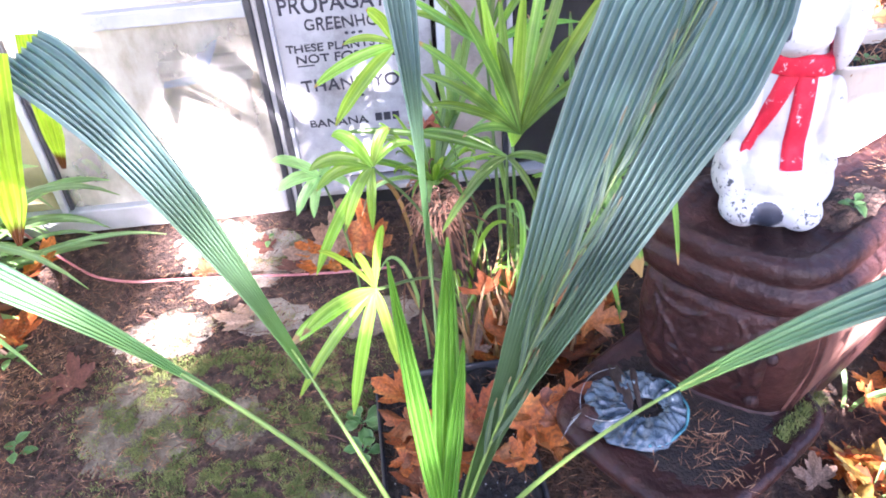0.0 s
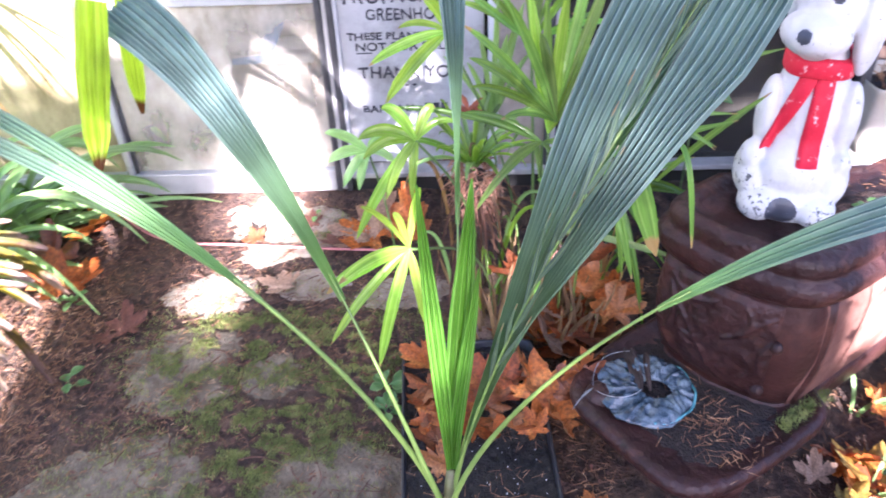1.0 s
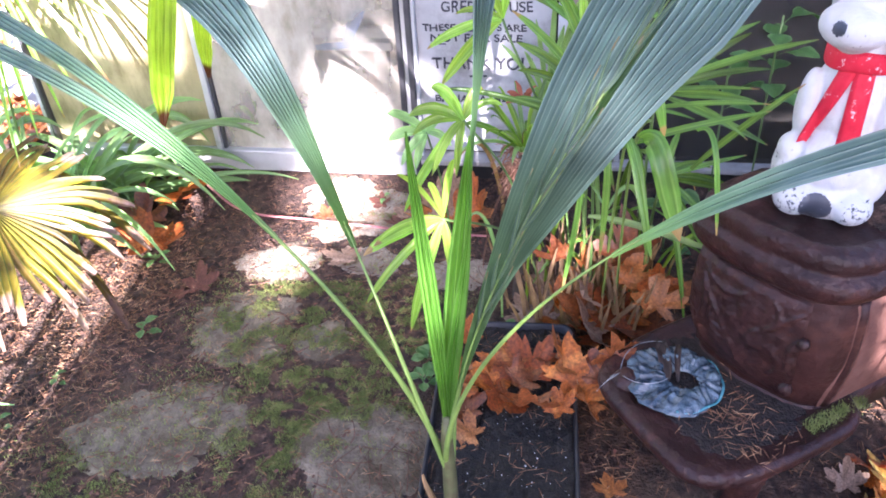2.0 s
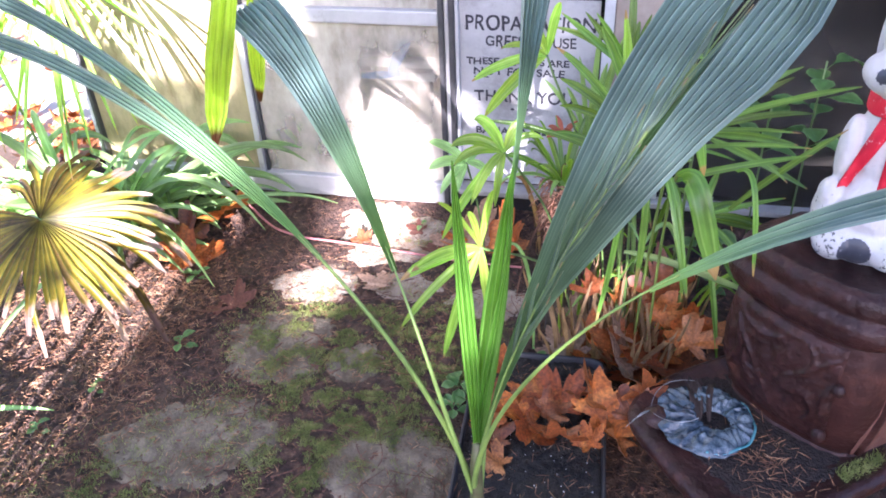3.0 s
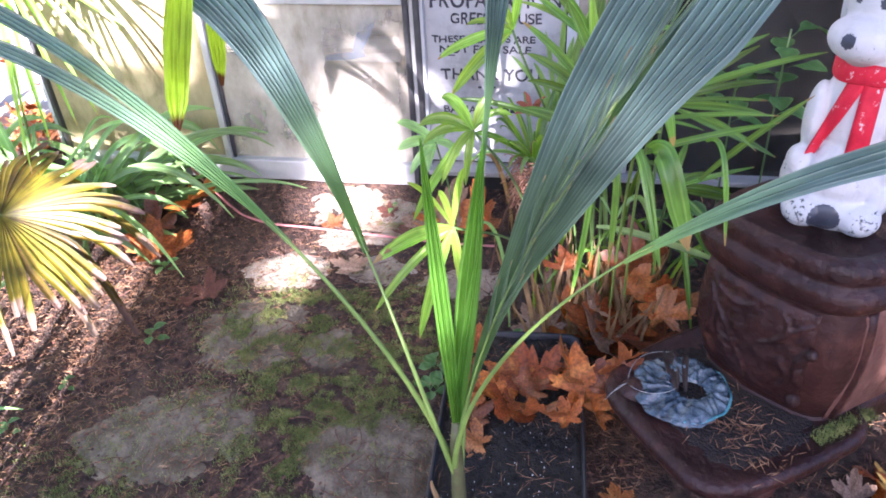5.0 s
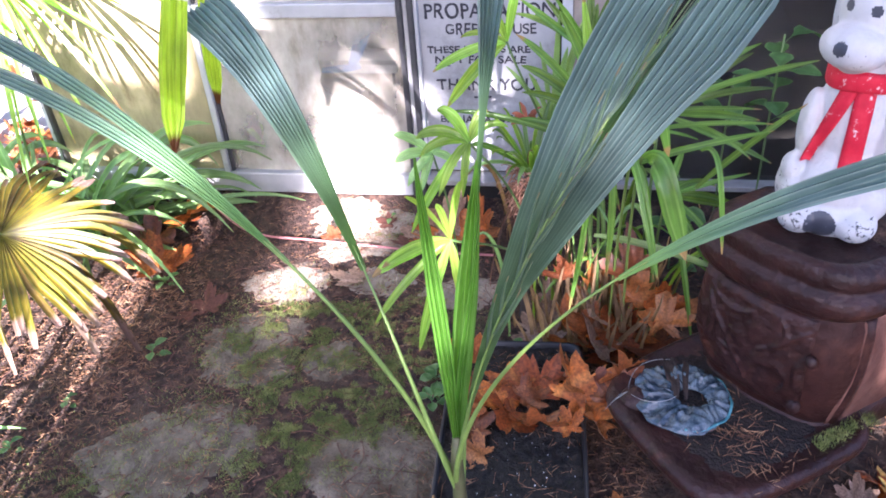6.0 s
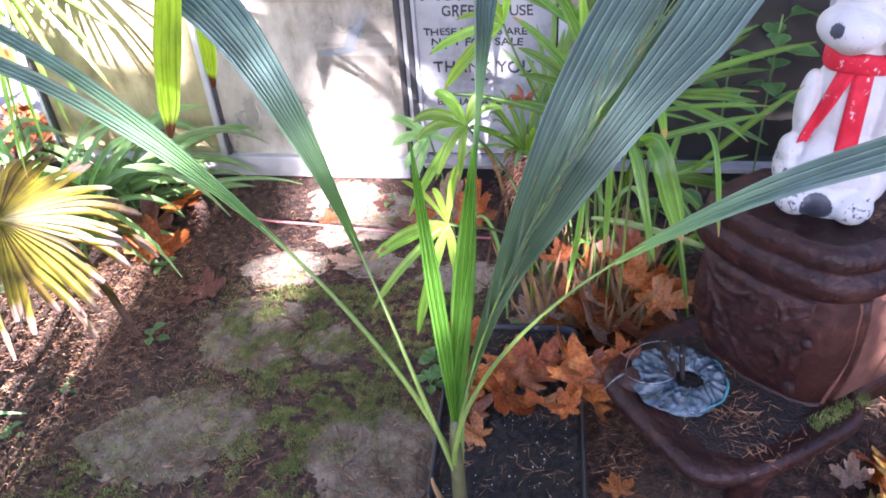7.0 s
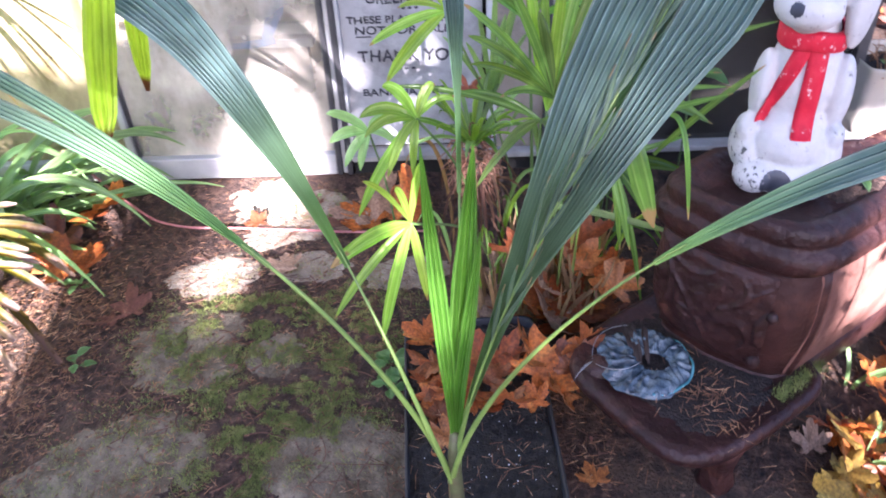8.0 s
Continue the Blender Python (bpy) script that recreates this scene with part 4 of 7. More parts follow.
def film_ring():
    """A flat, creased ring of plastic film with a small hole, strings and a dead stub."""
    bm = bmesh.new()
    n, k = 200, 44
    rows = []
    for i in range(n):
        a = 2 * math.pi * i / n
        ca, sa = math.cos(a), math.sin(a)
        row = []
        rim = 0.092 + 0.01 * noise.noise(Vector((ca * 1.5, sa * 1.5, 3))) + 0.006 * noise.noise(Vector((ca * 5, sa * 5, 7)))
        for j in range(k):
            b = 2 * math.pi * j / k
            q = 0.5 + 0.5 * math.cos(b)              # 0 at the hole, 1 at the rim
            hx, hy = 0.022 + (0.029 + 0.006 * noise.noise(Vector((ca * 3, sa * 3, 9)))) * ca, 0.002 + 0.024 * sa
            x, y = hx + (rim * 1.04 * ca - hx) * q, hy + (rim * 0.98 * sa - hy) * q
            up = math.sin(b)
            wob = Vector((x * 26, y * 26, 1.5))
            crease = 0.5 - abs(noise.noise(wob + Vector((ca * 2, sa * 2, 0)))) * 2.2 + 0.55 * (0.4 - abs(noise.noise(wob * 2.1)) * 2) + 0.3 * (0.4 - abs(noise.noise(wob * 4.3)) * 2)
            z = 0.012 + (0.013 + 0.0105 * crease) * up * (1 if up > 0 else 0.5) + 0.006 * (sa * 0.8 - ca * 0.2) * q
            row.append(bm.verts.new((x, y, max(0.0, z))))
        rows.append(row)
    for i in range(n):
        a, b = rows[i], rows[(i + 1) % n]
        for j in range(k):
            bm.faces.new((a[j], b[j], b[(j + 1) % k], a[(j + 1) % k]))
    t = thing("crumpled_bag", "crumpled blue-grey plastic film ring lying on the stove hearth", "bag")
    t.matrix_world = pose(0.158, 1.292, 0.158, 0, 0, -10) @ Matrix.Diagonal((1.0, 1.0, 0.9, 1))
    part("film", bm, BAG, t)
    part("rim_band", tube(bmesh.new(), [Vector((0.097 * math.cos(0.9 - q * 0.07), 0.09 * math.sin(0.9 - q * 0.07), 0.014 + 0.004 * math.sin(q * 0.6))) for q in range(34)], 0.0028, 6), TEAL, t, "teal plastic edge band")
    bm = bmesh.new()
    tube(bm, bez(((-0.1, -0.02, 0.02), (-0.07, -0.06, 0.036), (-0.03, -0.055, 0.04), (-0.008, -0.022, 0.036)), 20), 0.0006, 6)
    part("string", bm, TWINE, t, "pale twine")
    bm = bmesh.new()
    tube(bm, bez(((-0.1, -0.02, 0.02), (-0.105, 0.03, 0.03), (-0.09, 0.07, 0.036), (-0.03, 0.084, 0.032)), 20), 0.0006, 6)
    part("string", bm, TWINE, t, "pale twine")
    bm = bmesh.new()
    for q in range(5):
        tube(bm, [Vector((-0.1, -0.02, 0.022)), Vector((-0.112 - 0.003 * q, -0.03 - 0.006 * q, 0.022)), Vector((-0.118 - 0.005 * q, -0.03 - 0.012 * q, 0.016))], 0.0004, 5)
    tagged(part("frayed_end", bm, TWINE, t, "frayed twine end"), kind="stuff")
    for pts, w, sd in ((((-0.034, 0.095, 0.03), (-0.03, 0.068, 0.042), (-0.02, 0.035, 0.04), (-0.006, -0.02, 0.01)), 0.015, 4), (((0.002, 0.09, 0.028), (0.004, 0.066, 0.04), (0.002, 0.04, 0.037), (0.012, 0.0, 0.008)), 0.007, 9)):
        bm = sheet(bmesh.new(), bez(pts, 18), (0.1, -0.4, 1), [(0, w * 0.6), (0.4, w), (0.8, w * 0.8), (1, 0.003)], 8, 8, 0.0025, 0.5, wave=0.8, seed=sd)
        part("dead_leaf", bm, DEADLEAF, t, "shrivelled dark brown leaf")


film_ring()


def trough():
    k = thing("concrete_block", "white-painted block under the planter box", "block")
    k.matrix_world = pose(0.93, 2.09, 0, 0, 0, 5)
    for x in (0.0, 0.255):
        part("unit", box(bmesh.new(), (x, 0, -0.04), (x + 0.25, 0.19, 0.178), 0.007), BLOCK, k)
    t = thing("planter_box", "cream plastic planter box of soil on white blocks", "planter")
    t.matrix_world = pose(0.93, 2.13, 0.178, 0, 0, 5)
    shape = [(x + 0.24, y + 0.09) for x, y in rounded(0.25, 0.095, 9, 64)]
    bm = bmesh.new()
    outline_loft(bm, [(0.93, 0.86, 0.008, 0.0), (0.935, 0.88, 0.007, 0.03), (0.945, 0.905, 0.006, 0.055), (0.935, 0.895, 0.007, 0.06), (0.95, 0.92, 0.005, 0.095), (0.94, 0.91, 0.006, 0.1), (0.96, 0.94, 0.004, 0.14), (0.97, 0.955, 0.003, 0.168), (1.0, 1.0, 0, 0.172), (1.01, 1.02, -0.001, 0.19), (1.005, 1.015, -0.001, 0.2), (0.975, 0.95, 0.002, 0.2), (0.96, 0.93, 0.004, 0.188), (0.95, 0.9, 0.005, 0.13)], shape, cap=(True, False))
    part("box", bm, CREAM, t)
    v = []
    for j in range(21):
        for i in range(41):
            x, y = 0.004 + 0.472 * i / 40, 0.005 + 0.17 * j / 20
            v.append((x, y, 0.162 + 0.014 * noise.noise(Vector((x * 20, y * 20, 2))) + 0.008 * noise.noise(Vector((x * 70, y * 70, 5)))))
    me = bpy.data.meshes.new("soil")
    me.from_pydata(v, [], [(j * 41 + i, j * 41 + i + 1, (j + 1) * 41 + i + 1, (j + 1) * 41 + i) for j in range(20) for i in range(40)])
    me.materials.append(DIRT)
    new("soil", me).parent = t
    rnd = random.Random(3)
    bm = bmesh.new()
    for _ in range(130):
        b = Vector((rnd.uniform(0.02, 0.46), rnd.uniform(0.02, 0.16), 0.165))
        e = b + Vector((rnd.uniform(-0.06, 0.06), rnd.uniform(-0.05, 0.05), rnd.uniform(0.0, 0.06)))
        tube(bm, bez((b, b.lerp(e, 0.3) + Vector((0, 0, 0.02)), b.lerp(e, 0.7) + Vector((0, 0, 0.02)), e), 6), rnd.uniform(0.0007, 0.002), 5)
    tagged(part("dead_straw", bm, NEEDLE, t, "dead straw-coloured stems"), kind="stuff")


trough()


def tray():
    t = thing("nursery_tray", "black plastic nursery tray of potting soil on the ground", "tray")
    t.matrix_world = pose(-0.175, 1.262, lay(-0.17, 1.25), 0, 0, 2.2)
    shape = rounded(0.152, 0.278, 14, 72)
    bm = bmesh.new()
    outline_loft(bm, [(0.93, 0.96, 0, 0.0), (0.965, 0.98, 0, 0.06), (1.0, 1.0, 0, 0.064), (1.005, 1.003, 0, 0.071), (0.99, 0.995, 0, 0.074), (0.955, 0.975, 0, 0.07), (0.94, 0.965, 0, 0.03)], shape, cap=(True, False))
    part("rim", bm, PLASTIC, t)
    v, f = [], []
    nx, ny = 60, 110
    for j in range(ny + 1):
        for i in range(nx + 1):
            x, y = -0.144 + 0.288 * i / nx, -0.27 + 0.54 * j / ny
            v.append((x, y, 0.058 + 0.012 * noise.noise(Vector((x * 18, y * 18, 2))) + 0.01 * noise.noise(Vector((x * 70, y * 70, 5)))))
    f = [(j * (nx + 1) + i, j * (nx + 1) + i + 1, (j + 1) * (nx + 1) + i + 1, (j + 1) * (nx + 1) + i) for j in range(ny) for i in range(nx)]
    me = bpy.data.meshes.new("soil")
    me.from_pydata(v, [], f)
    me.materials.append(POTSOIL)
    o = new("soil", me)
    o.parent = t
    bm = bmesh.new()
    for _ in range(110):
        x, y = random.uniform(-0.135, 0.135), random.uniform(-0.26, 0.1)
        r = random.uniform(0.0005, 0.0012) if random.random() < 0.85 else random.uniform(0.0012, 0.002)
        bmesh.ops.create_icosphere(bm, subdivisions=1, radius=r, matrix=Matrix.Translation((x, y, 0.062 + 0.008 * noise.noise(Vector((x * 18, y * 18, 2))) + r * 0.4)))
    tagged(part("perlite", bm, PERLITE, t, "white perlite grains"), kind="stuff")


tray()

# ---- the potted palm ----


def palm():
    pt = thing("plant_pot", "round blue plastic plant pot on the ground", "pot")
    pt.matrix_world = pose(-0.215, 0.79, -0.03, 0, 0, 0)
    part("pot", lathe(bmesh.new(), [(0.0, -0.005), (0.085, -0.005), (0.1, 0.02), (0.116, 0.235), (0.124, 0.236), (0.126, 0.258), (0.122, 0.262), (0.116, 0.258), (0.112, 0.22)], 56), BLUEPLASTIC, pt)
    bm = bmesh.new()
    lathe(bm, [(0.114, 0.232), (0.09, 0.238), (0.05, 0.243), (0.02, 0.244), (0.0, 0.244)], 48, None, 0.0)
    part("soil", bm, POTSOIL, pt)
    p = thing("potted_palm", "young blue-green palm with long pleated split leaves in a pot", "palm")
    # sheath at the base
    bm = bmesh.new()
    tube(bm, [Vector((-0.216, 0.845, 0.225)), Vector((-0.217, 0.855, 0.29)), Vector((-0.219, 0.868, 0.36)), Vector((-0.221, 0.875, 0.43)), Vector((-0.218, 0.876, 0.48))], lambda s: 0.0135 - 0.006 * s, 10)
    part("sheath", bm, SHEATH, p)
    bm = bmesh.new()
    for k in range(7):
        a = k * 0.9
        base = Vector((-0.217 + 0.014 * math.cos(a), 0.852 + 0.014 * math.sin(a), 0.235))
        tip = base + Vector((0.035 * math.cos(a), 0.03 * math.sin(a), random.uniform(0.05, 0.13)))
        sheet(bm, bez((base, base + Vector((0, 0, 0.04)), tip - Vector((0, 0, 0.03)), tip), 8), (math.cos(a), math.sin(a), 0.3), [(0, 0.009), (0.5, 0.007), (1, 0.002)], 4, cup=0.6, wave=0.8, seed=k)
    part("dead_sheath", bm, DRYLEAF, p, "dry brown old leaf bases")

    def leaf(pts4, s0, half, facing, nu, amp, mat_, rad=(0.006, 0.0035), cup=0.15, halves=False, n=48, wave=0.25, seed=0, label=""):
        pts = bez(pts4, n)
        k0 = int(s0 * n)
        bm = bmesh.new()
        top = pts[: k0 + 3]
        tube(bm, top, lambda q: rad[0] + (rad[1] - rad[0]) * q, 8)
        stalk = part("leaf_stalk", bm, STEM, p)
        bm = bmesh.new()
        bp = pts[k0:]
        if halves:
            for (u0, u1), hw in zip(((-1, -0.1), (0.1, 1)), half):
                sheet(bm, bp, facing, hw, nu, nu, amp, cup, u0, u1, wave, seed)
        else:
            sheet(bm, bp, facing, half, nu, nu, amp, cup, -1, 1, wave, seed)
        part("leaf_blade", bm, mat_, stalk, label, smooth=False)
        if halves:
            rnd = random.Random(seed)
            bm = bmesh.new()
            for _ in range(16):
                k = rnd.randrange(k0 + 3, n - 8)
                a, b = pts[k], pts[min(n, k + rnd.randrange(3, 8))]
                o = Vector((rnd.gauss(0, 0.004), rnd.gauss(0, 0.003), rnd.gauss(0, 0.004)))
                tube(bm, [a, a.lerp(b, 0.5) + o, b + o * 1.6], 0.0005, 5)
            tagged(part("fibre", bm, FIBRE, stalk, "thin fibres along the split"), kind="stuff")
            part("rachis", tube(bmesh.new(), pts[k0:n - 4], lambda q: 0.0022 - 0.0014 * q, 6), STEM, stalk)
            f = Vector(facing).normalized()
            for i in range(15):
                k = k0 + 6 + int((n - k0 - 16) * i / 14)
                d = (pts[k + 1] - pts[k]).normalized()
                sd_ = d.cross(f).normalized() * (1 if i % 2 else -1)
                l = rnd.uniform(0.06, 0.12)
                a = pts[k] + f * 0.002
                e = a + d * l + sd_ * l * rnd.uniform(0.05, 0.2) + f * rnd.uniform(0.0, 0.012)
                bm = sheet(bmesh.new(), bez((a, a + d * l * 0.3 + sd_ * 0.004, e - d * l * 0.3, e), 10), f, [(0, 0.0012), (0.4, rnd.uniform(0.002, 0.0036)), (1, 0.0006)], 2, 2, 0.0008, 0.6, wave=0.4, seed=i)
                part("leaflet", bm, LEAFLET, stalk)
    A2 = [(-0.226, 0.883, 0.36), (-0.188, 0.838, 0.719), (-0.082, 0.838, 0.95), (0.147, 1.125, 1.15)]
    leaf(A2, 0.2, ([(0, 0.003), (0.2, 0.013), (0.3, 0.022), (0.45, 0.04), (0.6, 0.064), (0.7, 0.075), (0.8, 0.083), (0.93, 0.066), (1, 0.025)], [(0, 0.003), (0.2, 0.009), (0.3, 0.015), (0.45, 0.036), (0.55, 0.049), (0.65, 0.062), (0.75, 0.079), (0.85, 0.08), (0.93, 0.066), (1, 0.025)]), (-0.35, -0.72, 0.6), 16, 0.0036, BLUELEAF, rad=(0.006, 0.0014), halves=True, cup=0.12, seed=1)
    leaf([(-0.219, 0.867, 0.361), (-0.3, 0.862, 0.694), (-0.406, 1.053, 0.902), (-0.7, 1.352, 0.956)], 0.42, [(0, 0.004), (0.2, 0.0105), (0.45, 0.024), (0.75, 0.039), (0.95, 0.047), (1, 0.043)], (0.35, -0.55, 0.75), 18, 0.0036, BLUELEAF, rad=(0.005, 0.0012), cup=0.25, seed=2)
    # the bent-over end of that leaf hangs down
    for top, tip, w, sd in (((-0.686, 1.262, 0.985), (-0.724, 1.205, 0.748), 0.023, 3), ((-0.687, 1.375, 0.96), (-0.7, 1.35, 0.77), 0.016, 4)):
        a, b = Vector(top), Vector(tip)
        sheet_pts = bez((a, a.lerp(b, 0.3) + Vector((0, -0.012, 0)), a.lerp(b, 0.7) + Vector((0, -0.006, 0)), b), 20)
        bm = sheet(bmesh.new(), sheet_pts, (0.15, -0.9, 0.3), [(0, w * 0.9), (0.4, w), (0.75, w * 0.8), (1, 0.003)], 8, 8, 0.0015, 0.2, wave=0.3, seed=sd)
        part("leaf_tip", bm, TIPLEAF, p, "bent yellow-green leaf end with a brown tip", smooth=False)
    C = [(-0.223, 0.881, 0.361), (-0.292, 0.88, 0.671), (-0.562, 0.915, 0.971), (-0.859, 0.988, 1.028)]
    pts = bez(C, 48)
    pts += [pts[-1] + (pts[-1] - pts[-2]) * k + Vector((0, 0, -0.0004 * k * k)) for k in range(1, 9)]
    bm = tube(bmesh.new(), pts[:25], lambda q: 0.005 - 0.003 * q, 8)
    stalk = part("leaf_stalk", bm, STEM, p)
    for up, sd in ((0.027, 5), (-0.027, 6)):
        q = [pt_ + Vector((0.0, 0.25, 0.97)).normalized() * up * max(0, min(1, (i - 24) / 24)) ** 0.9 for i, pt_ in enumerate(pts)]
        bm = sheet(bmesh.new(), q[22:], (0.25, -0.75, 0.6), [(0, 0.003), (0.3, 0.008), (0.6, 0.0105), (1, 0.012)], 8, 8, 0.0025, 0.15, wave=0.2, seed=sd)
        part("leaf_blade", bm, BLUELEAF, stalk, smooth=False)
    D = [(-0.225, 0.877, 0.365), (-0.203, 0.76, 0.697), (-0.063, 0.794, 0.9), (0.173, 0.713, 1.024)]
    D2 = [D[0], D[1], (-0.045, 0.79, 0.905), (0.26, 0.685, 1.068)]
    leaf(D2, 0.64, [(0, 0.003), (0.2, 0.0075), (0.5, 0.0145), (1, 0.0215)], (-0.1, -0.35, 0.93), 10, 0.0025, BLUELEAF, rad=(0.0045, 0.001), cup=0.35, seed=7)
    E_ = [(-0.215, 0.873, 0.362), (-0.204, 0.962, 0.715), (-0.19, 1.16, 0.94), (-0.21, 1.5, 1.02)]
    leaf(E_, 0.45, [(0, 0.003), (0.25, 0.0045), (0.45, 0.012), (0.7, 0.022), (1, 0.03)], (0.25, -0.9, 0.35), 12, 0.003, BLUELEAF, rad=(0.0035, 0.0012), cup=0.4, seed=8)
    leaf([(-0.222, 0.887, 0.36), (-0.196, 0.875, 0.7), (-0.07, 0.94, 0.93), (0.205, 1.2, 1.09)], 0.6, [(0, 0.003), (0.3, 0.018), (0.7, 0.03), (1, 0.033)], (-0.5, -0.7, 0.6), 14, 0.003, BLUELEAF, rad=(0.0025, 0.001), cup=0.2, seed=12)
    # two young blades standing in the middle
    for tip, w, sd, f in (((-0.241, 0.871, 0.931), 0.0105, 9, (0.2, -0.9, 0.3)), ((-0.185, 0.96, 0.88), 0.0155, 10, (-0.15, -0.9, 0.3)), ((-0.18, 0.9, 0.8), 0.01, 11, (-0.5, -0.8, 0.3))):
        b = Vector((-0.218, 0.874, 0.4))
        a = Vector(tip)
        bm = sheet(bmesh.new(), bez((b, b + Vector((0.0, 0, 0.17)), a - (a - b) * 0.3, a), 30), f, [(0, 0.003), (0.2, w * 0.55), (0.42, w), (0.62, w), (0.85, w * 0.55), (1, 0.001)], 8, 8, 0.0022, 0.5, wave=0.15, seed=sd)
        part("young_blade", bm, GREENBLADE, p, "bright green young leaf blade", smooth=False)


palm()

# ---- plants behind ----


def fan(parent, hub, axis, facing, n, length, spread, mat_, half=0.014, droop=0.25, base=None, lift=0.0, seed=0, fuse=0.35, bent=0.0, wild=1.0, back=0.25):
    """A fan leaf: segments that part from one hub, on a stalk."""
    rnd = random.Random(seed)
    hub, axis, facing = Vector(hub), Vector(axis).normalized(), Vector(facing).normalized()
    axis = (axis - facing * axis.dot(facing)).normalized()
    side = axis.cross(facing)
    stalk = None
    if base is not None:
        b = Vector(base)
        mid = b.lerp(hub, 0.55) + Vector((0, 0, 0.12))
        stalk = part("leaf_stalk", tube(bmesh.new(), bez((b, b + Vector((0, 0, 0.15)), mid, hub), 18), lambda q: 0.005 - 0.002 * q, 6), STALK, parent)
    bm = bmesh.new()
    for i in range(n):
        a = radians(spread) * (i / (n - 1) - 0.5) if n > 1 else 0
        a += radians(spread) / n * rnd.uniform(-0.6, 0.6) * wild
        d = (axis * math.cos(a) + side * math.sin(a) + facing * rnd.uniform(-0.3, 0.3) * wild).normalized()
        ln = length * (1 - back * (abs(a) / math.pi)) * (1 - 0.35 * wild * rnd.random() + 0.08)
        drp = droop * (1 + wild * rnd.uniform(-0.9, 1.2))
        pts = []
        bend = rnd.random() < bent
        for k in range(15):
            s = k / 14
            q = hub + d * (ln * s) + facing * (lift * s) + Vector((0, 0, -drp * ln * s * s))
            if bend and s > 0.5:
                q = hub + d * (ln * 0.5) + d * (ln * 0.25 * (s - 0.5)) + Vector((0, 0, -droop * ln * 0.25 - ln * (s - 0.5) * 1.0))
            pts.append(q)
        w = half * rnd.uniform(0.85, 1.15)
        sheet(bm, pts, facing + d * rnd.uniform(-0.1, 0.1) + side * rnd.uniform(-0.3, 0.3) * (1 + wild), [(0, 0.002), (fuse, w), (max(0.7, fuse + 0.03), w * 0.85), (0.93, w * 0.35), (1, 0.001)], 4, 4, w * 0.1, 0.45, wave=0.2, seed=seed + i)
    return part("fan_leaf", bm, mat_, stalk or parent, smooth=True)


def spread_fan(parent, hub, tips, facing, mat_, base=None, arch=0.03, stalk_r=0.0028):
    """A fan leaf given by the tips of its leaflets: (x, y, z, half width)."""
    hub, facing = Vector(hub), Vector(facing).normalized()
    stalk = None
    if base is not None:
        b = Vector(base)
        stalk = part("leaf_stalk", tube(bmesh.new(), bez((b, b + Vector((0, 0, 0.6 * (hub.z - b.z))), hub + (b - hub) * 0.25 + Vector((0, 0, 0.05)), hub), 16), stalk_r, 6), STALK, parent)
    bm = bmesh.new()
    for k, (x, y, z, w) in enumerate(tips):
        e = Vector((x, y, z))
        up = Vector((0, 0, arch))
        sheet(bm, bez((hub, hub.lerp(e, 0.33) + up, hub.lerp(e, 0.72) + up, e), 14), facing + Vector((0.35 * math.sin(k * 2.1), 0, 0.25 * math.cos(k * 1.7))), [(0, w * 0.25), (0.22, w * 0.85), (0.5, w), (0.8, w * 0.78), (0.94, w * 0.35), (1, 0.0008)], 4, 4, w * 0.1, 0.4, wave=0.25, seed=k)
    return part("fan_leaf", bm, mat_, stalk or parent)


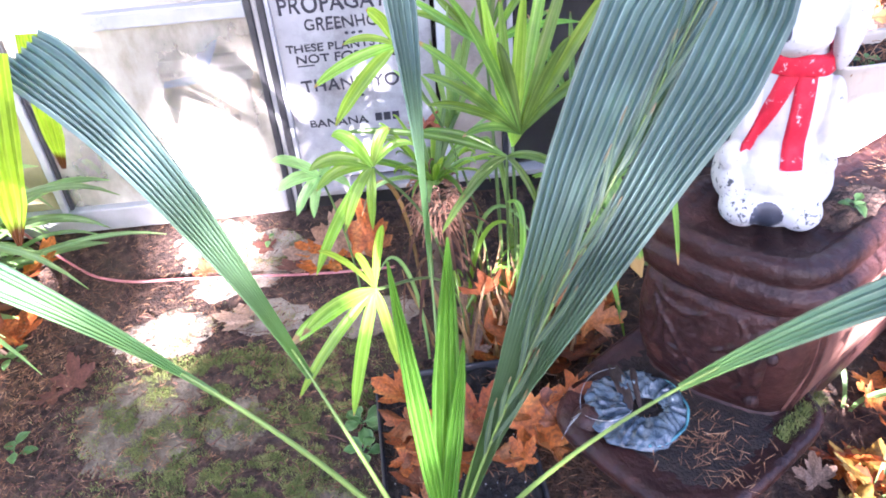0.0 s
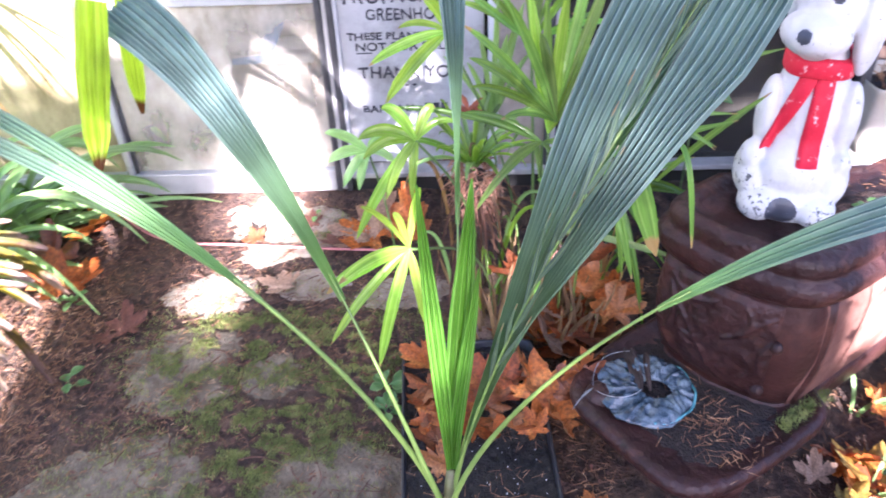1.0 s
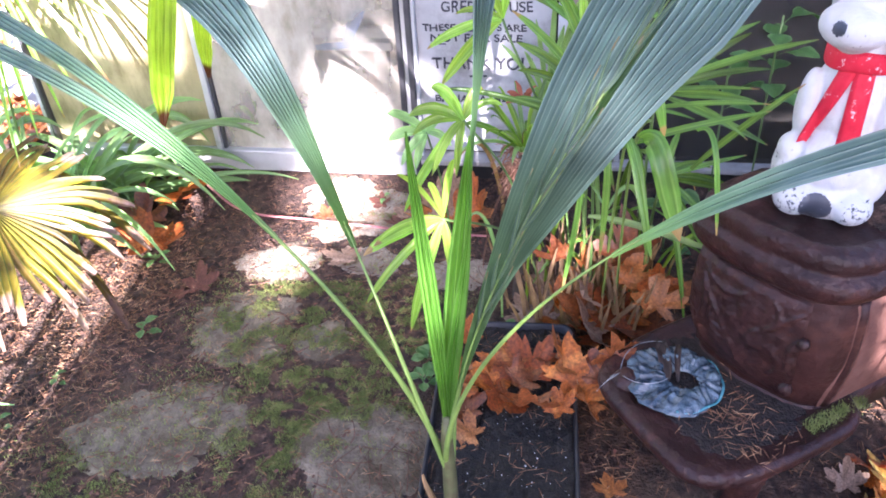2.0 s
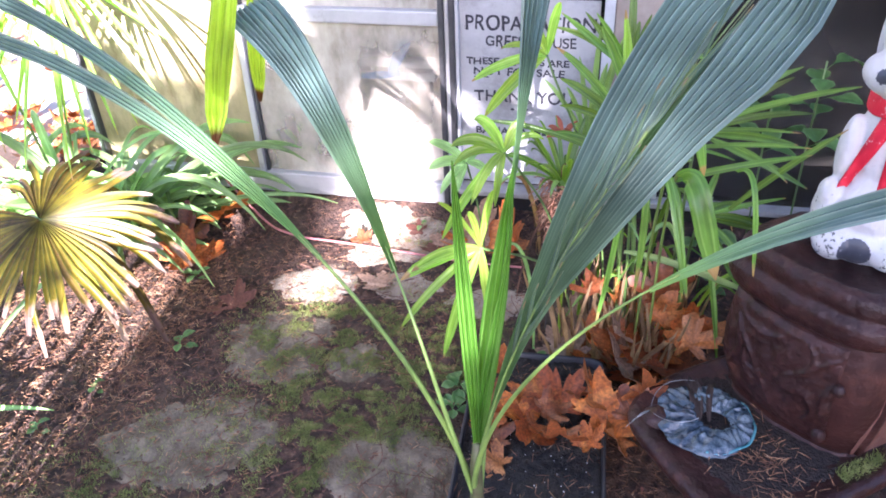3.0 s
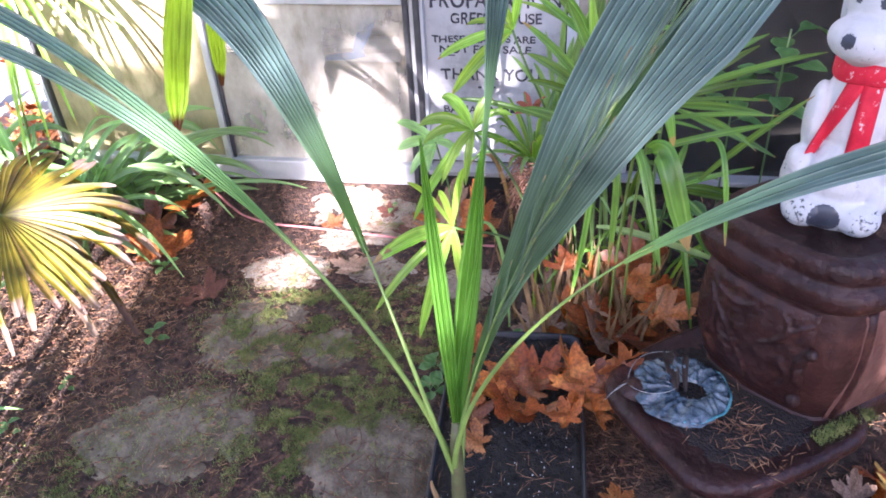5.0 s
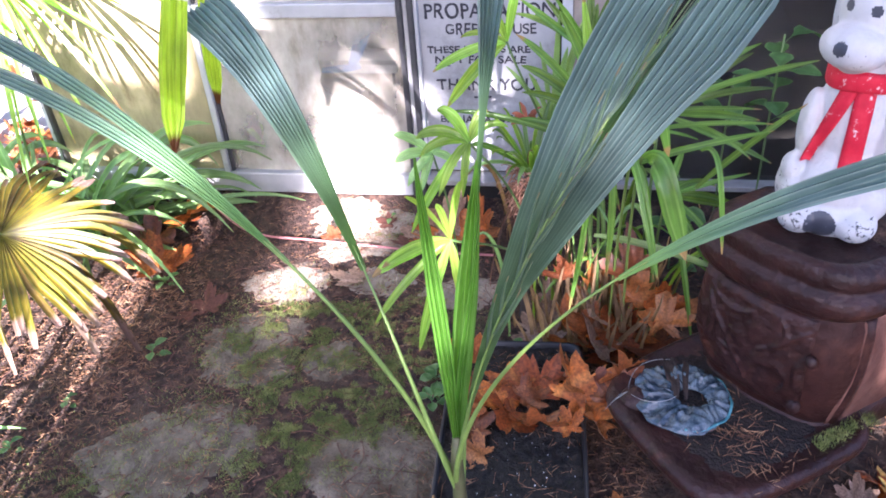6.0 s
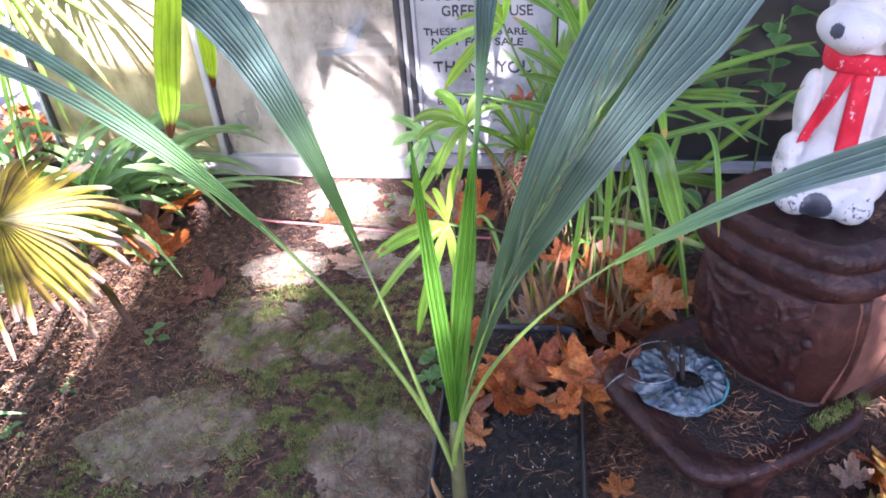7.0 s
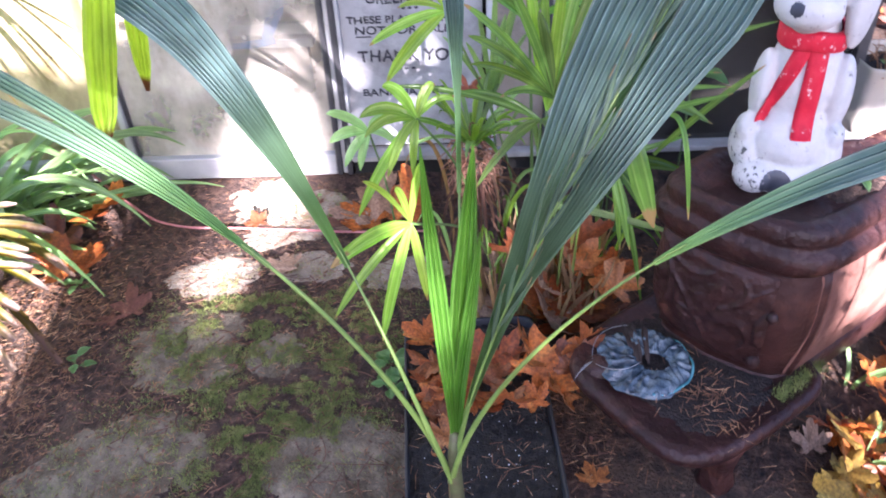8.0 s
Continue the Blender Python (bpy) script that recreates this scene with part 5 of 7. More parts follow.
def fan_palms():
    p = thing("fan_palm", "green fan palm seedling clump with drooping leaves", "palm", "fan palm seedlings")
    base = (-0.03, 1.68, 0.0)
    fan(p, (-0.02, 1.6, 0.575), (0.18, 0.1, 1), (-0.1, -0.85, 0.35), 6, 0.38, 34, FANGREEN, 0.0125, 0.08, (0.0, 1.66, 0), seed=1, wild=0.9)
    spread_fan(p, (-0.005, 1.6, 0.6), [(-0.185, 1.58, 0.81, 0.009), (-0.175, 1.57, 0.752, 0.011), (-0.172, 1.55, 0.705, 0.009), (-0.105, 1.62, 0.84, 0.01), (-0.04, 1.63, 0.77, 0.012), (0.075, 1.58, 0.79, 0.009), (0.13, 1.57, 0.73, 0.01), (-0.115, 1.56, 0.63, 0.008)], (-0.1, -0.8, 0.55), FANSHADED, arch=0.025)
    spread_fan(p, (-0.031, 1.6, 0.555), [(-0.335, 1.6, 0.64, 0.0075), (-0.165, 1.55, 0.429, 0.0085), (0.08, 1.56, 0.52, 0.009), (-0.2, 1.64, 0.6, 0.009), (-0.12, 1.56, 0.5, 0.006), (0.03, 1.55, 0.44, 0.007)], (0, -0.65, 0.8), FANSHADED, (-0.02, 1.67, 0), arch=0.03)
    spread_fan(p, (-0.12, 1.8, 0.5), [(-0.175, 1.8, 0.64, 0.006), (-0.225, 1.79, 0.66, 0.0055), (-0.09, 1.8, 0.7, 0.008), (-0.055, 1.82, 0.76, 0.009), (-0.11, 1.81, 0.77, 0.007), (-0.15, 1.78, 0.72, 0.006), (-0.04, 1.8, 0.66, 0.006)], (0, -0.9, 0.4), STRAP, (-0.1, 1.8, 0), arch=0.02)
    # leaflets of the two fans that lean towards the stove: root, tip, half width
    hub = Vector((0.03, 1.3, 0.722))
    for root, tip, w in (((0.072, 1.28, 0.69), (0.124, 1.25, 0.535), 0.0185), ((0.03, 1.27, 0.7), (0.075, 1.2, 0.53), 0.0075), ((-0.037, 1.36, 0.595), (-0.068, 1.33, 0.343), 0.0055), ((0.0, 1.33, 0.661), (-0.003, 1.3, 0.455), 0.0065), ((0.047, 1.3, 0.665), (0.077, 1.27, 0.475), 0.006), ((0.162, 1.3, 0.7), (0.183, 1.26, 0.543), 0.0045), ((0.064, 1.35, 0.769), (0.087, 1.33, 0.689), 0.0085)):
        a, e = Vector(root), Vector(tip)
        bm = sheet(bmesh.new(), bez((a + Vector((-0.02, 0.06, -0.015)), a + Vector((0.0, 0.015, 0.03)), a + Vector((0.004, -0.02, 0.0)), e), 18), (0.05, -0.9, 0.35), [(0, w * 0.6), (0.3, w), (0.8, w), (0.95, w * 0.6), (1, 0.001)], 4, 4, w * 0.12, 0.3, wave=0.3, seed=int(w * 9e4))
        part("hanging_leaf", bm, FANSHADED, p)
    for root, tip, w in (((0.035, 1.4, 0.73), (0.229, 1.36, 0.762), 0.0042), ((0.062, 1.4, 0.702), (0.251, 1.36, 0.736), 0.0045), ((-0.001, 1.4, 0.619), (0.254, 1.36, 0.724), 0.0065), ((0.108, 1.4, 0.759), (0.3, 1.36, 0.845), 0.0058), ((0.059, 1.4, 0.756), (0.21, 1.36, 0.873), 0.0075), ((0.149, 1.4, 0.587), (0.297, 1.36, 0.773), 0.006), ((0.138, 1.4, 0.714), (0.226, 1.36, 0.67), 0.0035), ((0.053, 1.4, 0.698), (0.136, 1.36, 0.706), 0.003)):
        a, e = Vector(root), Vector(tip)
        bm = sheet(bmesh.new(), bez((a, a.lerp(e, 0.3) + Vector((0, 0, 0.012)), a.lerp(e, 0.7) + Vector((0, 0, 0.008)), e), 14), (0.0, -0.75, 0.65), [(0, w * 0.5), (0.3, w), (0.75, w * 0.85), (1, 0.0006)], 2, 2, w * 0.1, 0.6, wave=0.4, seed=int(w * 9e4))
        part("leaflet", bm, FANSHADED, p)
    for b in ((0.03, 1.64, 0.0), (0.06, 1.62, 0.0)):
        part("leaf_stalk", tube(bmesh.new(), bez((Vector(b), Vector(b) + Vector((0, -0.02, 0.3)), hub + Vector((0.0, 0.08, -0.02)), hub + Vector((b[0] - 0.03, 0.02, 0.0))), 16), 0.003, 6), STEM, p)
    fan(p, (0.1, 1.64, 0.62), (0.6, 0.1, 0.7), (0, -0.8, 0.6), 9, 0.26, 110, FANSHADED, 0.009, 0.2, (0.1, 1.7, 0), seed=4)
    fan(p, (0.14, 1.68, 0.4), (0.8, -0.2, 0.3), (0, -0.6, 0.8), 10, 0.22, 150, FANSHADED, 0.008, 0.5, (0.12, 1.7, 0), seed=10)
    spread_fan(p, (-0.214, 1.7, 0.75), [(-0.372, 1.69, 0.688, 0.0115), (-0.344, 1.68, 0.61, 0.0135), (-0.26, 1.7, 0.82, 0.012), (-0.19, 1.7, 0.86, 0.01), (-0.31, 1.7, 0.76, 0.007)], (-0.1, -0.85, 0.5), FANGREEN, (-0.05, 1.74, 0), arch=0.02)
    u = thing("fan_palm", "small dull green palm seedling by the greenhouse sill", "palm", "fan palm seedlings")
    spread_fan(u, (-0.401, 1.76, 0.453), [(-0.49, 1.75, 0.507, 0.0125), (-0.488, 1.73, 0.444, 0.0135), (-0.459, 1.72, 0.385, 0.0125), (-0.425, 1.72, 0.375, 0.011), (-0.355, 1.75, 0.49, 0.012), (-0.34, 1.74, 0.43, 0.01)], (0, -0.7, 0.75), STRAP, (-0.36, 1.8, 0), arch=0.02)
    fan(p, (-0.04, 1.8, 0.68), (0.1, 0, 1), (0, -0.9, 0.3), 12, 0.28, 120, FANSHADED, 0.008, 0.15, (-0.02, 1.74, 0), seed=6, wild=1.5)
    bm = sheet(bmesh.new(), bez(((-0.02, 1.56, 0.37), (0.05, 1.53, 0.39), (0.15, 1.5, 0.37), (0.25, 1.5, 0.332)), 14), (0, -0.6, 0.8), [(0, 0.004), (0.3, 0.008), (0.8, 0.007), (1, 0.002)], 4, cup=0.5)
    part("leaf", bm, TIPGREEN, p)
    # bright leaf low in the front, hanging
    q = thing("fan_palm", "bright green fan palm leaf hanging low in the sun", "palm", "fan palm seedlings")
    spread_fan(q, (-0.288, 1.305, 0.522), [(-0.43, 1.25, 0.47, 0.014), (-0.405, 1.24, 0.5, 0.011), (-0.432, 1.23, 0.37, 0.0095), (-0.352, 1.24, 0.3, 0.0115), (-0.265, 1.27, 0.37, 0.009), (-0.363, 1.29, 0.622, 0.006), (-0.31, 1.3, 0.6, 0.007), (-0.262, 1.3, 0.65, 0.007)], (-0.15, -0.75, 0.65), FANGREEN, (-0.12, 1.66, 0), arch=0.022)
    spread_fan(q, (-0.278, 1.535, 0.603), [(-0.408, 1.5, 0.4, 0.0125), (-0.387, 1.53, 0.612, 0.0135), (-0.38, 1.52, 0.575, 0.012), (-0.34, 1.54, 0.67, 0.0125), (-0.24, 1.56, 0.66, 0.011), (-0.34, 1.49, 0.5, 0.012), (-0.29, 1.49, 0.5, 0.009), (-0.2, 1.55, 0.63, 0.008)], (-0.1, -0.65, 0.8), FANGREEN, (-0.15, 1.68, 0.1))
    # rosette with a dry skirt
    r = thing("fan_palm", "small palm with a skirt of dry brown leaves", "palm", "fan palm seedlings")
    c = Vector((-0.165, 1.72, 0.0))
    part("trunk", tube(bmesh.new(), [c, c + Vector((0.0, 0.0, 0.15)), c + Vector((0.005, -0.01, 0.3)), c + Vector((0.005, -0.01, 0.42))], lambda s: 0.03 - 0.008 * s, 12), BARK, r)
    bm = bmesh.new()
    rnd = random.Random(5)
    for k in range(30):
        a, z = rnd.uniform(0, 6.28), rnd.uniform(0.24, 0.41)
        b = c + Vector((0.02 * math.cos(a), 0.02 * math.sin(a), z))
        o = Vector((math.cos(a), math.sin(a), 0)) * rnd.uniform(0.03, 0.13)
        t = b + o + Vector((0, 0, -rnd.uniform(0.05, 0.22)))
        sheet(bm, bez((b, b + o * 0.6 + Vector((0, 0, 0.03)), t + Vector((0, 0, 0.06)), t), 8), (math.cos(a), math.sin(a), 0.4), [(0, 0.003), (0.4, rnd.uniform(0.002, 0.0055)), (1, 0.001)], 2, cup=0.5, wave=0.8, seed=k)
    tagged(part("dry_skirt", bm, SKIRT, r, "dry brown hanging leaves"), kind="stuff")
    bm = bmesh.new()
    for k in range(240):
        a, z = rnd.uniform(0, 6.28), rnd.uniform(0.33, 0.45)
        b = c + Vector((0.024 * math.cos(a), 0.024 * math.sin(a) - 0.01, z))
        o = Vector((math.cos(a), math.sin(a), 0)) * rnd.uniform(0.01, 0.045)
        e = b + o + Vector((rnd.gauss(0, 0.01), 0, rnd.uniform(-0.05, 0.025)))
        tube(bm, bez((b, b + o * 0.5 + Vector((0, 0, 0.015)), e + Vector((rnd.gauss(0, 0.01), 0, 0.01)), e), 5), rnd.uniform(0.0008, 0.0022), 5)
    tagged(part("fibre_mat", bm, REDFIBRE, r, "matted reddish brown fibres"), kind="stuff")
    for k in range(34):
        a = k * 2.4
        b = c + Vector((0, 0, 0.42))
        o = Vector((math.cos(a), math.sin(a), 0)) * rnd.uniform(0.07, 0.16)
        t = b + o + Vector((0, 0, rnd.uniform(0.02, 0.16)))
        bm = sheet(bmesh.new(), bez((b, b + o * 0.3 + Vector((0, 0, 0.08)), t + Vector((0, 0, 0.03)), t), 10), (-math.cos(a) * 0.6, -math.sin(a) * 0.6 - 0.2, 0.8), [(0, 0.004), (0.4, rnd.uniform(0.004, 0.01)), (1, 0.001)], 2, cup=0.5, seed=k)
        part("leaf", bm, (STRAP, FANSHADED, FANGREEN)[k % 3], r)
    # dead standing stalks of the clump
    bm = bmesh.new()
    for k in range(84):
        x, y = rnd.gauss(0.0, 0.08), rnd.gauss(1.64, 0.05)
        h = rnd.uniform(0.08, 0.3)
        t = Vector((x + rnd.uniform(-0.07, 0.07), y + rnd.uniform(-0.07, 0.03), h))
        sheet(bm, bez(((x, y, 0), (x, y, h * 0.4), t - Vector((0, 0, h * 0.2)), t), 6), (rnd.uniform(-1, 1), -1, 0.2), [(0, 0.004), (0.5, rnd.uniform(0.003, 0.007)), (1, 0.001)], 2, cup=0.5, wave=0.6, seed=k)
    tagged(part("dry_straw", bm, DRYLEAF, p, "dry straw-coloured stalks"), kind="stuff")
    # rust-red withered husk above the rosette
    bm = bmesh.new()
    for k in range(16):
        b = Vector((-0.172, 1.73, 0.56))
        d = Vector((rnd.gauss(0, 1), rnd.gauss(0, 0.7), rnd.gauss(0.5, 0.6))).normalized() * rnd.uniform(0.02, 0.045)
        sheet(bm, bez((b, b + d * 0.4, b + d * 0.8 + Vector((0, 0, 0.008)), b + d), 6), (rnd.gauss(0, 1), -1, 0.5), [(0, 0.003), (0.5, 0.007), (1, 0.001)], 2, cup=0.5, wave=0.8, seed=k)
    part("husk", bm, DEADRED, r, "rust-red withered husk")
    # loose single leaves between the fans
    s = thing("strap_leaf_plant", "tangle of thin arching green leaves beside the stove", "plant", "strap-leaved plants")
    for k in range(24):
        x, y = rnd.uniform(-0.24, 0.2), rnd.gauss(1.74, 0.07)
        a = rnd.uniform(0, 6.28)
        h, l = rnd.uniform(0.15, 0.55), rnd.uniform(0.08, 0.26)
        o = Vector((math.cos(a), 0.5 * math.sin(a) - 0.35, 0)) * l
        b = Vector((x, y, 0.0))
        t = b + o + Vector((0, 0, h * rnd.uniform(0.5, 1.0)))
        if (STOVE.inverted() @ t).x > -0.2 and (STOVE.inverted() @ t).y > -0.15:
            continue
        w = rnd.uniform(0.003, 0.0075)
        bm = sheet(bmesh.new(), bez((b, b + Vector((0, 0, h * 0.7)), b + o * 0.5 + Vector((0, 0, h * 1.15)), t), 14), (rnd.uniform(-0.6, 0.6), -0.8, 0.7), [(0, w * 0.6), (0.5, w), (0.85, w * 0.6), (1, 0.0008)], 2, cup=0.5, wave=0.3, seed=k)
        part("leaf", bm, (FANGREEN, FANSHADED, FANSHADED, STRAP, DRYLEAF)[k % 5], s)


fan_palms()


def yellow_fan():
    """A round pleated fan whose ribs part into frayed tips beyond the middle."""
    p = thing("fan_palm", "yellowing fan palm leaf with frayed brown tips", "palm", "fan palm seedlings")
    rnd = random.Random(11)
    hub, facing = Vector((-1.445, 1.53, 0.335)), Vector((0.12, -0.42, 0.9)).normalized()
    axis = Vector((0.9, -0.45, 0))
    axis = (axis - facing * axis.dot(facing)).normalized()
    side = axis.cross(facing)
    base = Vector((-1.75, 1.75, 0))
    stalk = part("leaf_stalk", tube(bmesh.new(), bez((base, base + Vector((0, 0, 0.15)), base.lerp(hub, 0.55) + Vector((0, 0, 0.12)), hub), 18), lambda q: 0.005 - 0.002 * q, 6), STALK, p)
    n, length, fuse = 54, 0.325, 0.58
    step = radians(330) / n
    bm = bmesh.new()
    for i in range(n):
        a = step * (i - (n - 1) / 2)
        d = axis * math.cos(a) + side * math.sin(a)
        ln = length * (1 - 0.3 * (abs(a) / math.pi) ** 2) * rnd.uniform(0.84, 1.04) * (1 - 0.22 * max(0.0, -d.y))
        drp, yaw, kink = 0.2, rnd.gauss(0, 0.09), rnd.uniform(-0.1, 0.35) if rnd.random() < 0.8 else rnd.uniform(0.5, 1.6)
        pts = []
        for k in range(17):
            q = k / 16
            free = max(0.0, q - fuse)
            pts.append(hub + d * (ln * q) + d.cross(facing) * (ln * yaw * free * 2) + Vector((0, 0, -drp * ln * q * q - kink * ln * free * free * 2.4)))
        w = ln * fuse * math.tan(step / 2) * 1.12
        sheet(bm, pts, facing + d.cross(facing) * rnd.uniform(-0.12, 0.12), [(0, 0.0006), (fuse, w), (0.68, w * 1.05), (0.9, w * 0.95), (0.97, w * 0.8), (1, w * rnd.uniform(0.3, 0.75))], 4, 0, 0.0, 0.85, seed=i)
    part("fan_leaf", bm, YELLOW, stalk)


yellow_fan()


def strap_clump(x, y, n, length, seed, lean=(0, 0), mat_=None):
    p = thing("strap_leaf_plant", "clump of arching green strap leaves by the greenhouse", "plant", "strap-leaved plants")
    rnd = random.Random(seed)
    for k in range(n):
        a = rnd.uniform(0, 6.28)
        b = Vector((x + rnd.gauss(0, 0.035), y + rnd.gauss(0, 0.03), 0))
        ln = length * rnd.uniform(0.6, 1.1)
        o = (Vector((1.25 * math.cos(a), math.sin(a), 0)) + Vector((*lean, 0))) * ln * rnd.uniform(0.4, 1.0)
        if b.y + o.y > WALL - 0.05:
            o.y = WALL - 0.05 - b.y
        h = ln * rnd.uniform(0.2, 0.9)
        tip = b + o + Vector((0, 0, max(0.03, h * rnd.uniform(0.2, 0.9))))
        w = rnd.uniform(0.006, 0.019)
        d = o.normalized()
        bm = sheet(bmesh.new(), bez((b, b + o * 0.25 + Vector((0, 0, h * 0.5)), b + o * 0.7 + Vector((0, 0, h * 0.95)), tip), 14), (-d.x * 0.5, -d.y * 0.4 - 0.75, 0.8), [(0, w * 0.6), (0.4, w), (0.8, w * 0.7), (1, 0.001)], 2, cup=0.5, wave=0.15, seed=k)
        part("leaf", bm, mat_ or STRAP, p)


strap_clump(-1.5, 2.08, 38, 0.5, 1, (0.0, -0.05))
strap_clump(-1.58, 1.95, 44, 0.58, 2, (0.1, -0.1))
strap_clump(-1.76, 1.95, 32, 0.5, 3, (0, -0.1))
strap_clump(-1.95, 2.0, 22, 0.45, 4)
strap_clump(-1.68, 1.05, 12, 0.4, 5, (0.0, 0.1))


def stripe_shade_row():
    # out of view; added so its leaves cast long stripes on the left soil
    p = thing("strap_leaf_plant", "unseen row of upright narrow green leaves added to stripe the soil with shade", "plant", "strap-leaved plants")
    rnd = random.Random(31)
    for k in range(58):
        x = -1.78 + 0.012 * k + rnd.uniform(-0.006, 0.006)
        b = Vector((x, 0.72 + rnd.uniform(-0.05, 0.05), 0))
        h = rnd.uniform(0.2, 0.5)
        t = b + Vector((rnd.uniform(-0.02, 0.02), rnd.uniform(-0.03, 0.02), h))
        w = rnd.uniform(0.0045, 0.0115)
        part("leaf", sheet(bmesh.new(), bez((b, b + Vector((0, 0, h * 0.35)), t - Vector((0, 0, h * 0.3)), t), 8), (0.1, -1, 0.1), [(0, w), (0.6, w), (1, 0.001)], 2, cup=0.4, seed=k), STRAP, p)


stripe_shade_row()


def yard_palm():
    p = thing("fan_palm", "sunlit fan palm seedling beside the greenhouse corner", "palm", "fan palm seedlings")
    fan(p, (-1.5, 1.9, 0.86), (0.5, -0.1, -0.6), (0.1, -0.8, 0.6), 26, 0.38, 230, FANGREEN, 0.0075, 0.3, (-1.78, 2.08, 0), seed=23)
    fan(p, (-1.72, 1.8, 0.9), (0.2, -0.2, -0.5), (0.1, -0.8, 0.6), 26, 0.38, 250, FANGREEN, 0.0075, 0.3, (-1.82, 2.05, 0), seed=24)


yard_palm()


def weed(x, y, n, size, seed, z=None, h=0.03, label="small green broad-leaved weed in the soil", bare=0.0):
    p = thing("weed", label, "weed", "weeds")
    rnd = random.Random(seed)
    z = lay(x, y) if z is None else z
    if h > 0.1:
        part("stem", tube(bmesh.new(), bez((Vector((x, y, z - 0.01)), Vector((x + 0.008, y, z + h * 0.3)), Vector((x - 0.006, y, z + h * 0.7)), Vector((x, y, z + h))), 10), 0.0025, 6), STALK, p)
    for k in range(n):
        a = k * 2.4 + rnd.uniform(-0.3, 0.3)
        d = Vector((math.cos(a), math.sin(a), 0))
        b = Vector((x, y, z)) + Vector((0, 0, h * (bare + (1 - bare) * k / n)))
        l = size * rnd.uniform(0.7, 1.1)
        tip = b + d * l + Vector((0, 0, rnd.uniform(-0.1, 0.4) * l))
        bm = sheet(bmesh.new(), bez((b, b + d * l * 0.3 + Vector((0, 0, l * 0.3)), b + d * l * 0.7 + Vector((0, 0, l * 0.35)), tip), 10), (-d.x * 0.4, -d.y * 0.4, 1), [(0, 0.001), (0.25, 0.002), (0.4, size * 0.22), (0.65, size * 0.28), (0.9, size * 0.12), (1, 0.001)], 4, cup=0.3, wave=0.4, seed=k + seed)
        part("leaf", bm, BROAD, p)


for i, (x, y, n, s) in enumerate(((-1.12, 1.49, 4, 0.045), (-0.37, 1.45, 7, 0.06), (-0.37, 1.38, 5, 0.045), (-1.22, 1.78, 6, 0.04), (-1.25, 1.3, 4, 0.03), (-1.3, 1.15, 4, 0.03), (-0.2, 1.56, 5, 0.05), (-0.62, 2.12, 4, 0.03), (0.62, 1.5, 5, 0.05), (0.72, 1.25, 5, 0.06))):
    weed(x, y, n, s, i)
weed(1.02, 2.2, 6, 0.05, 42, 0.34, 0.02, "small green weed growing in the planter box")
weed(0.44, 2.14, 9, 0.11, 45, 0.0, 0.6, "tall dark green seedling before the dark pane", 0.6)
weed(0.33, 2.12, 5, 0.09, 43, 0.0, 0.5, "leafy dark green seedling beside the greenhouse door", 0.7)
weed(0.507, 1.355, 5, 0.03, 46, 0.54, 0.02, "tiny green shoot in dirt on the stove top")
weed(0.2, 1.95, 8, 0.1, 41, 0.0, 0.3, "leafy dark green seedling beside the greenhouse door")


def maple(size, mat_, curl, seed, thick=0.0):
    """One fallen maple leaf: five pointed lobes with teeth, curled, on a thin stalk."""
    rnd = random.Random(seed)
    bm = bmesh.new()
    uv = bm.loops.layers.uv.verify()
    lobes = ((-2.2, 0.55), (-1.05, 0.85), (0.0, 1.0), (1.05, 0.85), (2.2, 0.55))
    edge = []
    for a0, l in lobes:
        for da, r in ((-0.5, 0.5), (-0.42, 0.66), (-0.33, 0.84), (-0.24, 0.76), (-0.13, 0.9), (0.0, 1.0), (0.13, 0.9), (0.24, 0.76), (0.33, 0.84), (0.42, 0.66)):
            edge.append((a0 + da * (1.0 if abs(a0) < 2 else 0.8), l * r * rnd.uniform(0.93, 1.05)))
    edge.append((math.pi, 0.12))
    sx, sy, ph = rnd.uniform(-1, 1), rnd.uniform(-1, 1), rnd.uniform(0, 6)

    def lift(x, y):
        r2 = (x * x + y * y)
        return curl * (0.5 * r2 * (0.6 + sx * math.cos(2 * math.atan2(y, x) + ph)) + 0.28 * noise.noise(Vector((x * 2.2 + seed, y * 2.2, seed)))) * size
    c = bm.verts.new((0, 0, 0))
    inner, mid, outer = [], [], []
    for (a, r), ridge in zip(edge, [0.0, 0.02, 0.03, 0.02, 0.045, 0.075, 0.045, 0.02, 0.03, 0.02] * 5 + [0.0]):
        for q, lst in ((0.35, inner), (0.7, mid), (1.0, outer)):
            x, y = r * q * math.sin(a), r * q * math.cos(a)
            lst.append(bm.verts.new((x * size, y * size, lift(x, y) + ridge * q * size)))
    n = len(edge)
    for k in range(n):
        j = (k + 1) % n
        for q in ((c, inner[j], inner[k]), (inner[k], inner[j], mid[j], mid[k]), (mid[k], mid[j], outer[j], outer[k])):
            f = bm.faces.new(q)
            for lp in f.loops:
                lp[uv].uv = (0.5 + lp.vert.co.x / size * 2, 0.5 + lp.vert.co.y / size)
    tube(bm, bez(((0, 0, 0.0), (0, -0.3 * size, 0.02), (0.1 * size, -0.6 * size, 0.03 * size), (0.2 * size * sx, -0.95 * size, 0.0)), 6), 0.0012, 5)
    return bm


LEAVES = {}


FAR = []


